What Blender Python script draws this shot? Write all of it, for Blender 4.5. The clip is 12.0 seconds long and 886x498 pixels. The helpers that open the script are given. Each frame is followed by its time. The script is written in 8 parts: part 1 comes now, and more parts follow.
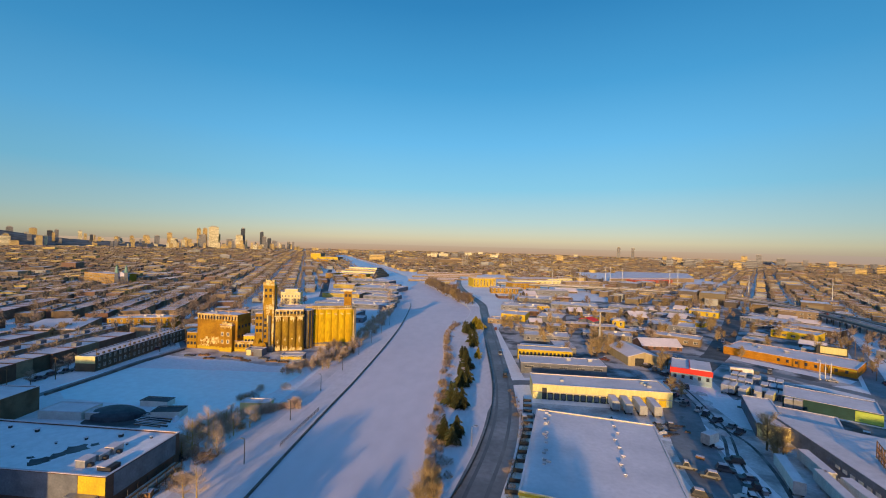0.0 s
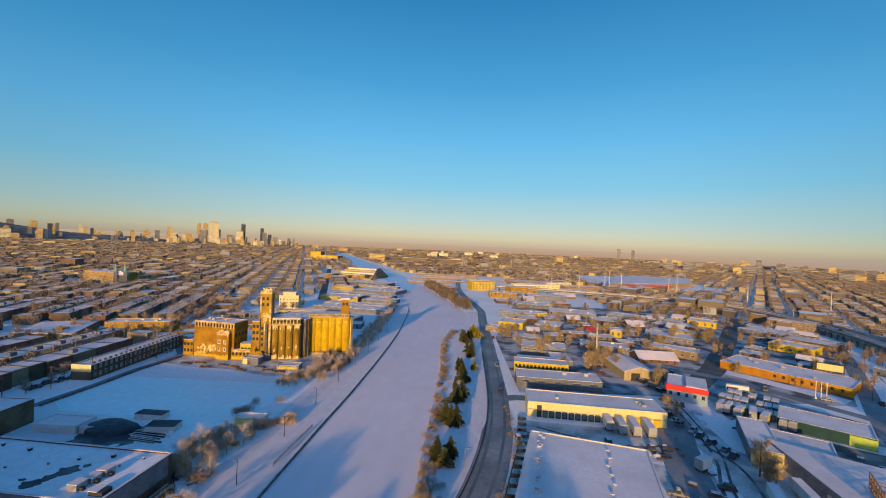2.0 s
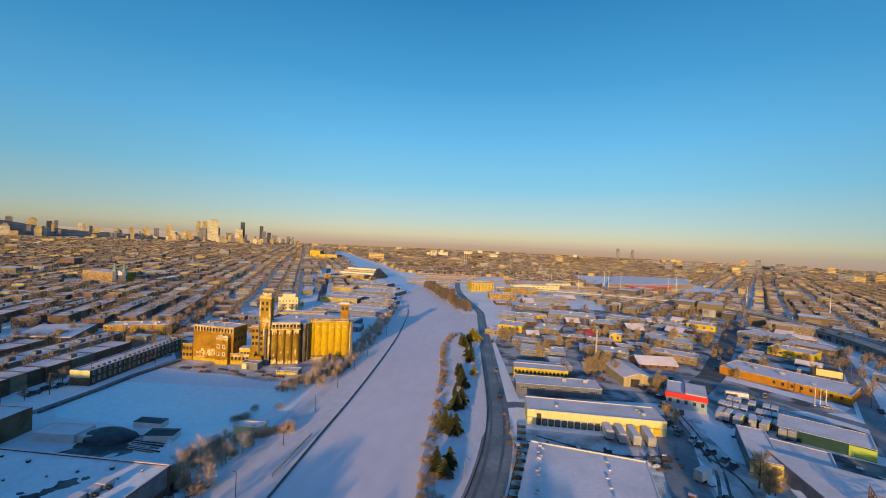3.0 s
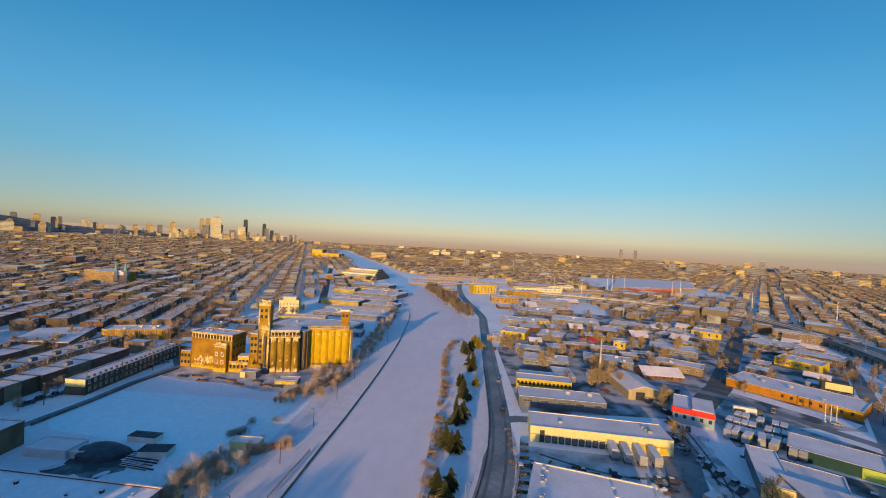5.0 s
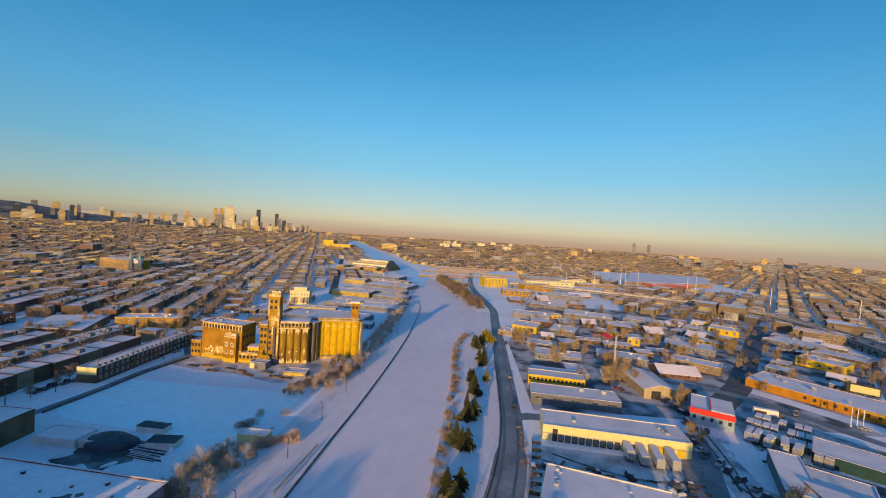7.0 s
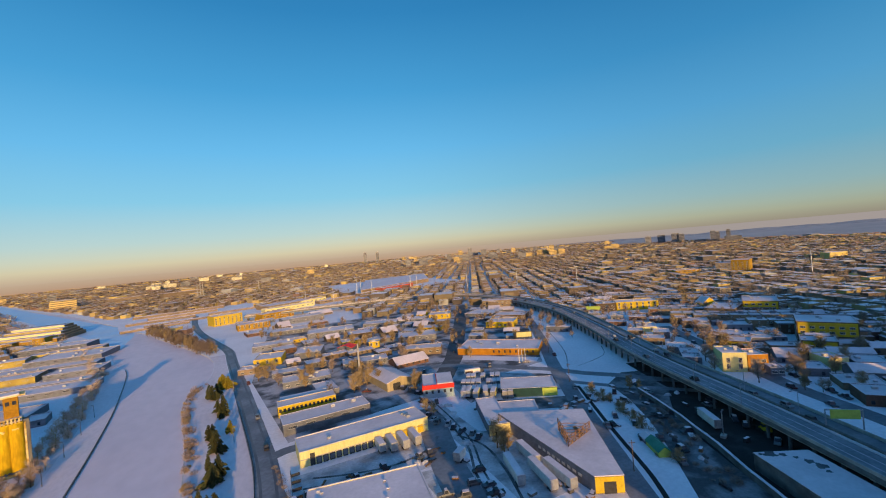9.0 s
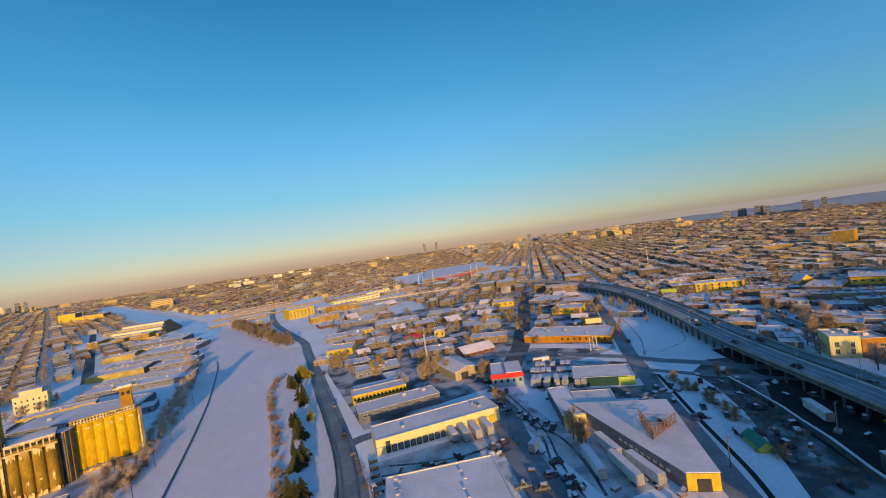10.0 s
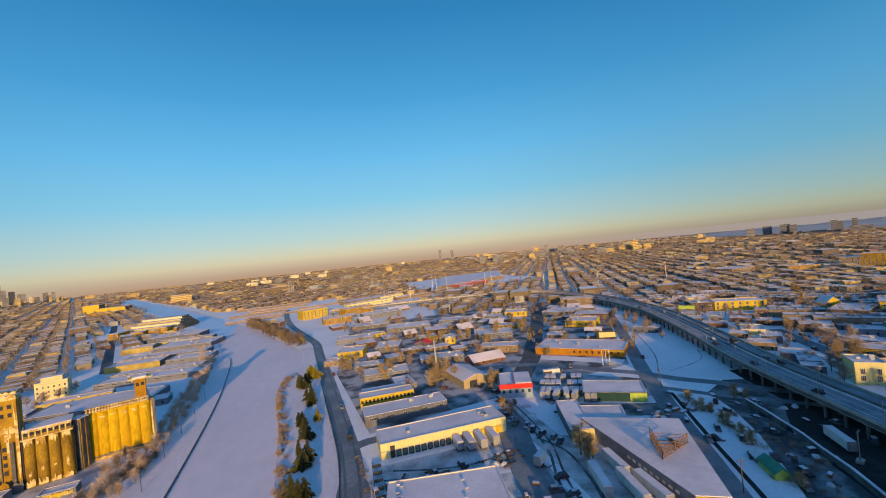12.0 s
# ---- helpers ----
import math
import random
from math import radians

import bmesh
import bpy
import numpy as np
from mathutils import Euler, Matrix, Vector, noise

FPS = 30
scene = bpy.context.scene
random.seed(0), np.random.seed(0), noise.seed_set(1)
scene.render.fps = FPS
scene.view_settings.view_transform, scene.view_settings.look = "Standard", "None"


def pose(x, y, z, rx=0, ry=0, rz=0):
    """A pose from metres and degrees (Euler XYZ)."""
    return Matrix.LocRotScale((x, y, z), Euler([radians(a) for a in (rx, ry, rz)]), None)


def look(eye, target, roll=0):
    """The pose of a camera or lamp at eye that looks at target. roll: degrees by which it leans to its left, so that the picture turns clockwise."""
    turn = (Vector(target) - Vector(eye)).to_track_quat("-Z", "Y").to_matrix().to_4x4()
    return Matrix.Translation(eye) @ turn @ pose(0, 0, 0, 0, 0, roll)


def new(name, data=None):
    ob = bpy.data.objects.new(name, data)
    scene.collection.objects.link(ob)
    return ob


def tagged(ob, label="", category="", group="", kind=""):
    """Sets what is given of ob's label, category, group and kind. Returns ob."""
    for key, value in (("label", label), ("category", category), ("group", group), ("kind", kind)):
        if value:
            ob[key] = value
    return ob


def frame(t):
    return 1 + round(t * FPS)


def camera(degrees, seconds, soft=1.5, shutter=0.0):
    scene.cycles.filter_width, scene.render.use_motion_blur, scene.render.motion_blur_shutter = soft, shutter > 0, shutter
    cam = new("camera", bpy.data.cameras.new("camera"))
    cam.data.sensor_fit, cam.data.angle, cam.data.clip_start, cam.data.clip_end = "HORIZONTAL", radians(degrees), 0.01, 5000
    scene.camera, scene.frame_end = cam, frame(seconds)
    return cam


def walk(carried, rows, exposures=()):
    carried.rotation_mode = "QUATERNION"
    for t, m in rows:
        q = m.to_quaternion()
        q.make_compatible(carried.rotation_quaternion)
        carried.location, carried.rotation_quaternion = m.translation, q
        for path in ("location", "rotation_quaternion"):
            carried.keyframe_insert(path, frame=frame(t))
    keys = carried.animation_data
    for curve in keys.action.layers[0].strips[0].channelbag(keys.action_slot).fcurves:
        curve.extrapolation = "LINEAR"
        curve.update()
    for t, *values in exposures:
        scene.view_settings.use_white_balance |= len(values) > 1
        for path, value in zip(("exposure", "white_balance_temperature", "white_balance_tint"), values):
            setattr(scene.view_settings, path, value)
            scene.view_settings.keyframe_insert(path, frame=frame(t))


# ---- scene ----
cam = camera(94.0, 12.0, soft=1.05, shutter=0.08)
PATH = [
    (0, (-0.152, -4.55, 58.817), (-0.387, -2.564, 58.809), 1.5),
    (0.5, (0.353, -4.596, 60.681), (0.12, -2.609, 60.67), 1.7),
    (1, (0.773, -4.808, 62.336), (0.539, -2.821, 62.323), 2.0),
    (1.5, (0.816, -4.554, 63.896), (0.581, -2.568, 63.884), 2.1),
    (2, (0.762, -4.179, 65.805), (0.526, -2.193, 65.789), 2.4),
    (2.5, (0.585, -3.914, 67.638), (0.352, -1.928, 67.619), 2.5),
    (3, (0.327, -3.749, 69.464), (0.094, -1.763, 69.44), 2.6),
    (5, (-0.451, 0.251, 74.417), (-0.695, 2.236, 74.386), 3.1),
    (5.5, (-0.732, 2.169, 74.713), (-0.978, 4.153, 74.671), 3.1),
    (6, (-1.763, 3.709, 74.096), (-2.007, 5.693, 74.038), 3.3),
    (6.5, (-2.029, 5.157, 74.163), (-2.285, 7.139, 74.078), 3.4),
    (6.7, (-2.087, 5.138, 74.303), (-2.383, 7.115, 74.222), 3.8),
    (7.7, (0.75, 2.2, 75.5), (0.49, 4.18, 75.47), 3.9),
    (8.3, (2.0, -0.25, 76.3), (2.18, 1.74, 76.382), 2.6),
    (8.4, (2.3, -0.3, 76.35), (2.74, 1.65, 76.416), -0.9),
    (8.5, (2.5, -0.35, 76.38), (3.158, 1.538, 76.443), -4.2),
    (8.6, (2.4, -0.5, 76.4), (3.196, 1.334, 76.457), -3.7),
    (8.8, (1.8, -1.0, 76.42), (2.738, 0.766, 76.46), -3.8),
    (9, (1.1, -1.0, 76.45), (2.008, 0.782, 76.448), -5.0),
    (9.5, (0.228, 0.972, 77.001), (0.984, 2.823, 76.95), -7.5),
    (10, (0.561, 2.5, 76.723), (1.206, 4.393, 76.697), -7.9),
    (10.5, (0.14, 2.97, 75.994), (0.731, 4.88, 75.991), -7.6),
    (11, (0.737, 2.611, 75.675), (1.308, 4.528, 75.683), -6.9),
    (11.5, (1.626, 2.327, 76.027), (2.199, 4.243, 76.038), -6.2),
    (12, (1.776, 2.114, 76.182), (2.353, 4.029, 76.199), -5.7),
]
walk(cam, [(t, look(eye, target, roll)) for t, eye, target, roll in PATH])

# ---------------------------------------------------------------- light
SUN_HEAD = Vector((0.13, 0.99, -0.16)).normalized()   # way in which the sunlight travels
sun_data = bpy.data.lights.new("sun", "SUN")
sun_data.energy, sun_data.angle, sun_data.color = 5.0, radians(0.8), (1.0, 0.60, 0.21)
sun = new("sun", sun_data)
sun.rotation_mode = "QUATERNION"
sun.rotation_quaternion = SUN_HEAD.to_track_quat("-Z", "Y")

world = bpy.data.worlds.new("winter_sky")
scene.world = world
world.use_nodes = True
wn, wl = world.node_tree.nodes, world.node_tree.links
wn.clear()
w_out, w_bg = wn.new("ShaderNodeOutputWorld"), wn.new("ShaderNodeBackground")
w_sky = wn.new("ShaderNodeTexSky")
w_sky.sky_type, w_sky.sun_disc = "NISHITA", False
w_sky.sun_elevation, w_sky.sun_rotation = radians(9.1), radians(180 + 7.5)
w_sky.dust_density, w_sky.ozone_density = 1.5, 3.0
w_dim = wn.new("ShaderNodeMix")
w_dim.data_type, w_dim.blend_type = "RGBA", "MULTIPLY"
w_dim.inputs["Factor"].default_value = 1.0
w_dim.inputs[7].default_value = (0.115, 0.137, 0.192, 1)
w_co, w_sep, w_ramp, w_mix = wn.new("ShaderNodeTexCoord"), wn.new("ShaderNodeSeparateXYZ"), wn.new("ShaderNodeValToRGB"), wn.new("ShaderNodeMix")
w_mix.data_type = "RGBA"
# the clear gradient away from the sun gives way to the glow round it
w_dot, w_fac = wn.new("ShaderNodeVectorMath"), wn.new("ShaderNodeMapRange")
w_dot.operation = "DOT_PRODUCT"
w_dot.inputs[1].default_value = -SUN_HEAD
w_fac.interpolation_type = "SMOOTHSTEP"
w_fac.inputs[1].default_value, w_fac.inputs[2].default_value = 0.0, 0.85
w_fac.inputs[3].default_value, w_fac.inputs[4].default_value = 0.92, 0.05
wl.new(w_co.outputs["Generated"], w_dot.inputs[0])
wl.new(w_dot.outputs["Value"], w_fac.inputs[0])
wl.new(w_fac.outputs[0], w_mix.inputs["Factor"])


def lin(r, g, b):
    """Linear colour of an sRGB triple in 0..255."""
    return tuple((c / 255 / 12.92) if c < 10.3 else ((c / 255 + 0.055) / 1.055) ** 2.4 for c in (r, g, b)) + (1,)


SKY_STEPS = [(0.0, (196, 172, 146)), (0.008, (204, 184, 154)), (0.02, (213, 202, 168)), (0.036, (205, 209, 186)), (0.062, (184, 209, 205)), (0.14, (134, 199, 224)),
             (0.24, (103, 184, 229)), (0.36, (70, 158, 210)), (0.50, (45, 130, 185)), (0.62, (36, 112, 168)), (0.75, (36, 108, 164)), (1.0, (58, 142, 200))]
ramp = w_ramp.color_ramp
while len(ramp.elements) < len(SKY_STEPS):
    ramp.elements.new(0.5)
for el, (at, rgb) in zip(ramp.elements, SKY_STEPS):
    el.position, el.color = at, lin(*rgb)
wl.new(w_co.outputs["Generated"], w_sep.inputs[0])
wl.new(w_sep.outputs["Z"], w_ramp.inputs[0])
wl.new(w_sky.outputs[0], w_dim.inputs[6])
# the sky deepens to both sides of the point opposite the sun
w_abs, w_side, w_deep = wn.new("ShaderNodeMath"), wn.new("ShaderNodeMapRange"), wn.new("ShaderNodeMix")
w_abs.operation = "ABSOLUTE"
w_side.interpolation_type = "SMOOTHSTEP"
w_side.inputs[1].default_value, w_side.inputs[2].default_value = 0.25, 1.1
w_side.inputs[3].default_value, w_side.inputs[4].default_value = 0.0, 1.0
w_deep.data_type, w_deep.blend_type = "RGBA", "MULTIPLY"
w_deep.inputs["Factor"].default_value = 1.0
wl.new(w_sep.outputs["X"], w_abs.inputs[0])
wl.new(w_abs.outputs[0], w_side.inputs[0])
wl.new(w_ramp.outputs[0], w_deep.inputs[6])
w_tint = wn.new("ShaderNodeMix")
w_tint.data_type = "RGBA"
w_tint.inputs[6].default_value, w_tint.inputs[7].default_value = (1, 1, 1, 1), (0.52, 0.64, 0.70, 1)
wl.new(w_side.outputs[0], w_tint.inputs["Factor"])
wl.new(w_tint.outputs[2], w_deep.inputs[7])
wl.new(w_dim.outputs[2], w_mix.inputs[6])
wl.new(w_deep.outputs[2], w_mix.inputs[7])
wl.new(w_mix.outputs[2], w_bg.inputs[0])
w_bg.inputs[1].default_value = 1.0
wl.new(w_bg.outputs[0], w_out.inputs[0])
scene.view_settings.exposure = 0.08


# ---------------------------------------------------------------- materials
def material(name, base, second=None, scale=1.0, rough=0.85, metal=0.0, bump=0.0, fine=8.0, spread=0.0, blotch=(0.4, 0.65), stain=0.0, stretch=(1, 1, 1), island=None, each=False, calm=1.0):
    """Two-scale procedural paint: broad blotches of a second colour, fine grain, and a random shift for each object or island."""
    m = bpy.data.materials.new(name)
    m.use_nodes = True
    n, k = m.node_tree.nodes, m.node_tree.links
    bsdf = n["Principled BSDF"]
    bsdf.inputs["Roughness"].default_value, bsdf.inputs["Metallic"].default_value = rough, metal
    bsdf.inputs["Specular IOR Level"].default_value = 0.25
    geo, vec = n.new("ShaderNodeNewGeometry"), n.new("ShaderNodeVectorMath")
    vec.operation = "MULTIPLY"
    vec.inputs[1].default_value = stretch
    k.new(geo.outputs["Position"], vec.inputs[0])
    broad, grain = n.new("ShaderNodeTexNoise"), n.new("ShaderNodeTexNoise")
    broad.inputs["Scale"].default_value, broad.inputs["Detail"].default_value = scale, 5.0
    grain.inputs["Scale"].default_value, grain.inputs["Detail"].default_value = scale * fine, 4.0
    k.new(vec.outputs[0], broad.inputs["Vector"])
    k.new(vec.outputs[0], grain.inputs["Vector"])
    step = n.new("ShaderNodeMapRange")
    step.inputs[1].default_value, step.inputs[2].default_value = blotch
    k.new(broad.outputs[0], step.inputs[0])
    mix = n.new("ShaderNodeMix")
    mix.data_type = "RGBA"
    mix.inputs[6].default_value = (*base, 1)
    mix.inputs[7].default_value = (*(second or [c * 0.75 for c in base]), 1)
    k.new(step.outputs[0], mix.inputs[0])
    hsv = n.new("ShaderNodeHueSaturation")
    k.new(mix.outputs[2], hsv.inputs["Color"])
    val = n.new("ShaderNodeMapRange")
    val.inputs[1].default_value, val.inputs[2].default_value = 0.3, 0.7
    val.inputs[3].default_value, val.inputs[4].default_value = 1 - 0.18 * calm - stain, 1 + 0.12 * calm
    k.new(grain.outputs[0], val.inputs[0])
    last = val.outputs[0]
    if spread or island:
        rnd = n.new("ShaderNodeObjectInfo").outputs["Random"] if not island or each else geo.outputs["Random Per Island"]
        rr = n.new("ShaderNodeMapRange")
        rr.inputs[3].default_value, rr.inputs[4].default_value = 1 - (spread or 0.2), 1 + (spread or 0.2)
        k.new(rnd, rr.inputs[0])
        mul = n.new("ShaderNodeMath")
        mul.operation = "MULTIPLY"
        k.new(last, mul.inputs[0])
        k.new(rr.outputs[0], mul.inputs[1])
        last = mul.outputs[0]
        if island:
            pal = n.new("ShaderNodeValToRGB")
            pal.color_ramp.interpolation = "CONSTANT"
            while len(pal.color_ramp.elements) < len(island):
                pal.color_ramp.elements.new(0.5)
            for i, (el, c) in enumerate(zip(pal.color_ramp.elements, island)):
                el.position, el.color = i / len(island), (*c, 1)
            k.new(rnd, pal.inputs[0])
            k.new(pal.outputs[0], hsv.inputs["Color"])
            fr = n.new("ShaderNodeMath")
            fr.operation = "FRACT"
            ten = n.new("ShaderNodeMath")
            ten.operation = "MULTIPLY"
            ten.inputs[1].default_value = 37.0
            k.new(rnd, ten.inputs[0])
            k.new(ten.outputs[0], fr.inputs[0])
            k.new(fr.outputs[0], rr.inputs[0])
    k.new(last, hsv.inputs["Value"])
    k.new(hsv.outputs[0], bsdf.inputs["Base Color"])
    if bump:
        bp = n.new("ShaderNodeBump")
        bp.inputs["Strength"].default_value, bp.inputs["Distance"].default_value = 0.6, bump
        k.new(grain.outputs[0], bp.inputs["Height"])
        k.new(bp.outputs[0], bsdf.inputs["Normal"])
    return m


SNOW = material("snow", (0.83, 0.79, 0.84), (0.74, 0.70, 0.755), 0.03, 0.7, bump=0.12, fine=22, calm=0.5)
SNOW_ICE = material("snow_on_ice", (0.74, 0.635, 0.69), (0.675, 0.58, 0.64), 0.02, 0.6, bump=0.05, fine=9, stretch=(1, 0.5, 1), calm=0.3)
# bank snow with the pink of the low sun put into its colour
SNOW_BANK_LIT = material("sun_tinted_bank_snow", (0.74, 0.65, 0.695), (0.65, 0.575, 0.62), 0.04, 0.7, bump=0.08, fine=14, stretch=(1, 0.4, 1), calm=0.5)
SNOW_YARD = material("trodden_snow", (0.60, 0.585, 0.62), (0.27, 0.26, 0.275), 0.12, 0.75, bump=0.2, fine=9, blotch=(0.42, 0.68))
SNOW_LOT = material("packed_lot_snow", (0.46, 0.44, 0.475), (0.085, 0.085, 0.093), 0.075, 0.75, bump=0.15, fine=12, blotch=(0.44, 0.6))
SLUSH_YARD = material("dark_slushy_yard", (0.072, 0.073, 0.08), (0.24, 0.235, 0.25), 0.11, 0.75, bump=0.08, fine=10, blotch=(0.45, 0.62))
RIVER_ICE = material("far_river_ice", (0.46, 0.40, 0.38), (0.38, 0.33, 0.32), 0.004, 0.6, fine=9, stretch=(1, 0.4, 1))
BLUE_ICE = material("bluish_ice", (0.40, 0.56, 0.82), (0.50, 0.58, 0.76), 0.02, 0.4, bump=0.02, fine=8, calm=0.4)
# field snow with its blue shade put into the base colour
FIELD_SNOW_SHADED = material("shaded_field_snow", (0.72, 0.87, 0.93), (0.68, 0.83, 0.90), 0.03, 0.5, bump=0.04, fine=12, calm=0.4)
SNOW_ROOF = material("roof_snow", (0.71, 0.635, 0.68), (0.60, 0.54, 0.585), 0.1, 0.7, bump=0.04, fine=8, spread=0.08, calm=0.5)
# black of bare soil, with the viaduct's shade painted into it
CINDER_AND_SHADE = material("cinder_and_shade", (0.022, 0.021, 0.022), (0.055, 0.053, 0.055), 0.15, 0.9, bump=0.05, fine=9, blotch=(0.5, 0.8))
ASPHALT = material("asphalt", (0.075, 0.078, 0.09), (0.16, 0.165, 0.18), 0.12, 0.8, bump=0.02, fine=14, blotch=(0.45, 0.75))
ROADWAY = material("salted_carriageway", (0.19, 0.195, 0.22), (0.28, 0.285, 0.315), 0.08, 0.8, bump=0.02, fine=10, stretch=(1, 1, 1), blotch=(0.4, 0.7))
WET_ROAD = material("slushy_road", (0.15, 0.155, 0.18), (0.26, 0.265, 0.30), 0.06, 0.55, bump=0.03, fine=10, blotch=(0.45, 0.7))
WET_TRACK = material("wet_tyre_track", (0.085, 0.09, 0.11), (0.17, 0.175, 0.20), 0.08, 0.5, bump=0.02, fine=9, stretch=(1, 0.3, 1), blotch=(0.4, 0.7))
CONCRETE = material("concrete", (0.42, 0.40, 0.36), (0.30, 0.28, 0.25), 0.25, 0.9, bump=0.03)
CONCRETE_DARK = material("dark_concrete", (0.16, 0.155, 0.15), (0.09, 0.085, 0.08), 0.3, 0.9, bump=0.03)
OCHRE = material("ochre_silo_concrete", (0.60, 0.39, 0.006), (0.49, 0.305, 0.006), 0.16, 0.9, bump=0.06, stretch=(1, 1, 0.25), stain=0.12)
SILO_BROWN = material("weathered_silo_tile", (0.36, 0.225, 0.02), (0.16, 0.095, 0.018), 0.3, 0.9, bump=0.06, stretch=(1, 1, 0.3), stain=0.2)
PALE_STUCCO = material("peeling_pale_render", (0.70, 0.56, 0.26), (0.42, 0.26, 0.06), 0.5, 0.9, bump=0.04, blotch=(0.45, 0.6))
BRICK_OLD = material("old_orange_brick", (0.42, 0.25, 0.018), (0.28, 0.15, 0.014), 0.2, 0.92, bump=0.04, stain=0.15, fine=14)
BRICK_RUST = material("rusty_orange_brick", (0.39, 0.205, 0.014), (0.25, 0.12, 0.012), 0.2, 0.92, bump=0.04, stain=0.18, fine=14)
RED_FRONT = material("faded_red_front", (0.42, 0.09, 0.05), (0.32, 0.07, 0.04), 0.2, 0.8, bump=0.02)
BRICK_RED = material("red_brick", (0.155, 0.085, 0.06), (0.105, 0.06, 0.042), 0.3, 0.92, bump=0.03, fine=14, spread=0.25)
BRICK_BROWN = material("brown_brick", (0.15, 0.11, 0.07), (0.095, 0.068, 0.042), 0.3, 0.92, bump=0.03, fine=14, spread=0.3)
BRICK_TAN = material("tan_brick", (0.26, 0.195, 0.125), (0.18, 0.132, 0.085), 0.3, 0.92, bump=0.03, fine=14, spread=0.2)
GREY_WALL = material("grey_render", (0.17, 0.18, 0.21), (0.12, 0.13, 0.15), 0.3, 0.9, bump=0.02, spread=0.2)
CREAM = material("cream_metal_cladding", (0.66, 0.60, 0.265), (0.59, 0.535, 0.23), 0.4, 0.6, bump=0.01, stretch=(4, 4, 0.3))
BARN_TAN = material("dull_tan_cladding", (0.40, 0.33, 0.19), (0.32, 0.26, 0.15), 0.3, 0.8, bump=0.02, stretch=(3, 3, 0.3))
# shop wall with the blue shade below the red band put into its colour
SHOP_SHADED = material("shaded_shop_wall", (0.27, 0.36, 0.42), (0.22, 0.30, 0.35), 0.4, 0.8, bump=0.01)
DULL_GOLD = material("dull_yellow_front", (0.44, 0.34, 0.07), (0.30, 0.22, 0.05), 0.15, 0.85, bump=0.02)
CREAM_PALE = material("pale_cream_render", (0.70, 0.58, 0.28), (0.62, 0.51, 0.24), 0.3, 0.85, bump=0.01)
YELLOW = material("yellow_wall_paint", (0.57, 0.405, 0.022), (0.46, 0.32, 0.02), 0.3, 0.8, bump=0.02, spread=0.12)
ORANGE = material("orange_brick_wall", (0.45, 0.20, 0.015), (0.36, 0.155, 0.012), 0.25, 0.9, bump=0.02, stain=0.1)
WHITE = material("white_wall", (0.66, 0.65, 0.60), (0.56, 0.54, 0.50), 0.4, 0.8, bump=0.01, spread=0.08)
RED = material("red_metal_fascia", (0.72, 0.03, 0.02), (0.62, 0.025, 0.02), 0.5, 0.5)
GREEN = material("dark_green_cladding", (0.012, 0.055, 0.055), (0.01, 0.045, 0.045), 0.4, 0.6)
GREEN_TARP = material("green_tarpaulin", (0.03, 0.20, 0.13), (0.05, 0.26, 0.18), 0.3, 0.6, bump=0.02)
GREEN_PALE = material("pale_green_panel", (0.42, 0.55, 0.10), (0.34, 0.45, 0.08), 0.4, 0.6)
TARP = material("dark_blue_tarpaulin", (0.03, 0.045, 0.06), (0.06, 0.08, 0.10), 0.3, 0.6, bump=0.1, fine=5)
DARK = material("dark_metal", (0.045, 0.045, 0.05), (0.03, 0.03, 0.032), 1.0, 0.6)
STEEL = material("galvanised_steel", (0.42, 0.43, 0.45), (0.32, 0.33, 0.35), 1.0, 0.45, metal=0.6)
RUST = material("rusty_steel", (0.27, 0.15, 0.07), (0.16, 0.085, 0.045), 1.5, 0.85)
PANE = material("window_glass", (0.03, 0.035, 0.045), (0.05, 0.055, 0.07), 0.6, 0.12)
BARK = material("bare_bark", (0.15, 0.10, 0.06), (0.09, 0.06, 0.035), 2.0, 0.95)
TWIG = material("bare_twigs", (0.30, 0.23, 0.18), (0.21, 0.16, 0.125), 0.5, 0.95, spread=0.3)
FAR_TWIG = material("far_twigs", (0.31, 0.235, 0.16), (0.23, 0.175, 0.12), 0.5, 0.95)
GOLD_TWIG = material("willow_twigs", (0.38, 0.285, 0.15), (0.28, 0.205, 0.11), 0.5, 0.95, spread=0.2)
NEEDLE = material("conifer_needles", (0.03, 0.042, 0.018), (0.065, 0.06, 0.02), 0.8, 0.9, spread=0.25)
NEEDLE_GOLD = material("yellowed_conifer", (0.24, 0.20, 0.02), (0.17, 0.14, 0.02), 0.8, 0.9)
COPPER = material("green_copper", (0.22, 0.38, 0.30), (0.16, 0.28, 0.22), 0.6, 0.7)
CAR_PAINT = material("car_paint", (0.25, 0.26, 0.28), (0.22, 0.23, 0.25), 1.0, 0.35, each=True, island=[(0.03, 0.03, 0.035), (0.2, 0.21, 0.23), (0.06, 0.07, 0.09), (0.4, 0.4, 0.42), (0.10, 0.03, 0.03), (0.10, 0.11, 0.12), (0.03, 0.03, 0.03), (0.05, 0.05, 0.06)])
TOWN_WALL = material("town_walls", (0.3, 0.2, 0.1), None, 0.2, 0.92, spread=0.25,
                     island=[(0.165, 0.128, 0.09), (0.18, 0.112, 0.08), (0.36, 0.27, 0.11), (0.14, 0.108, 0.08), (0.30, 0.30, 0.28), (0.205, 0.152, 0.09), (0.49, 0.37, 0.12), (0.115, 0.098, 0.088), (0.235, 0.195, 0.13), (0.155, 0.12, 0.088)])
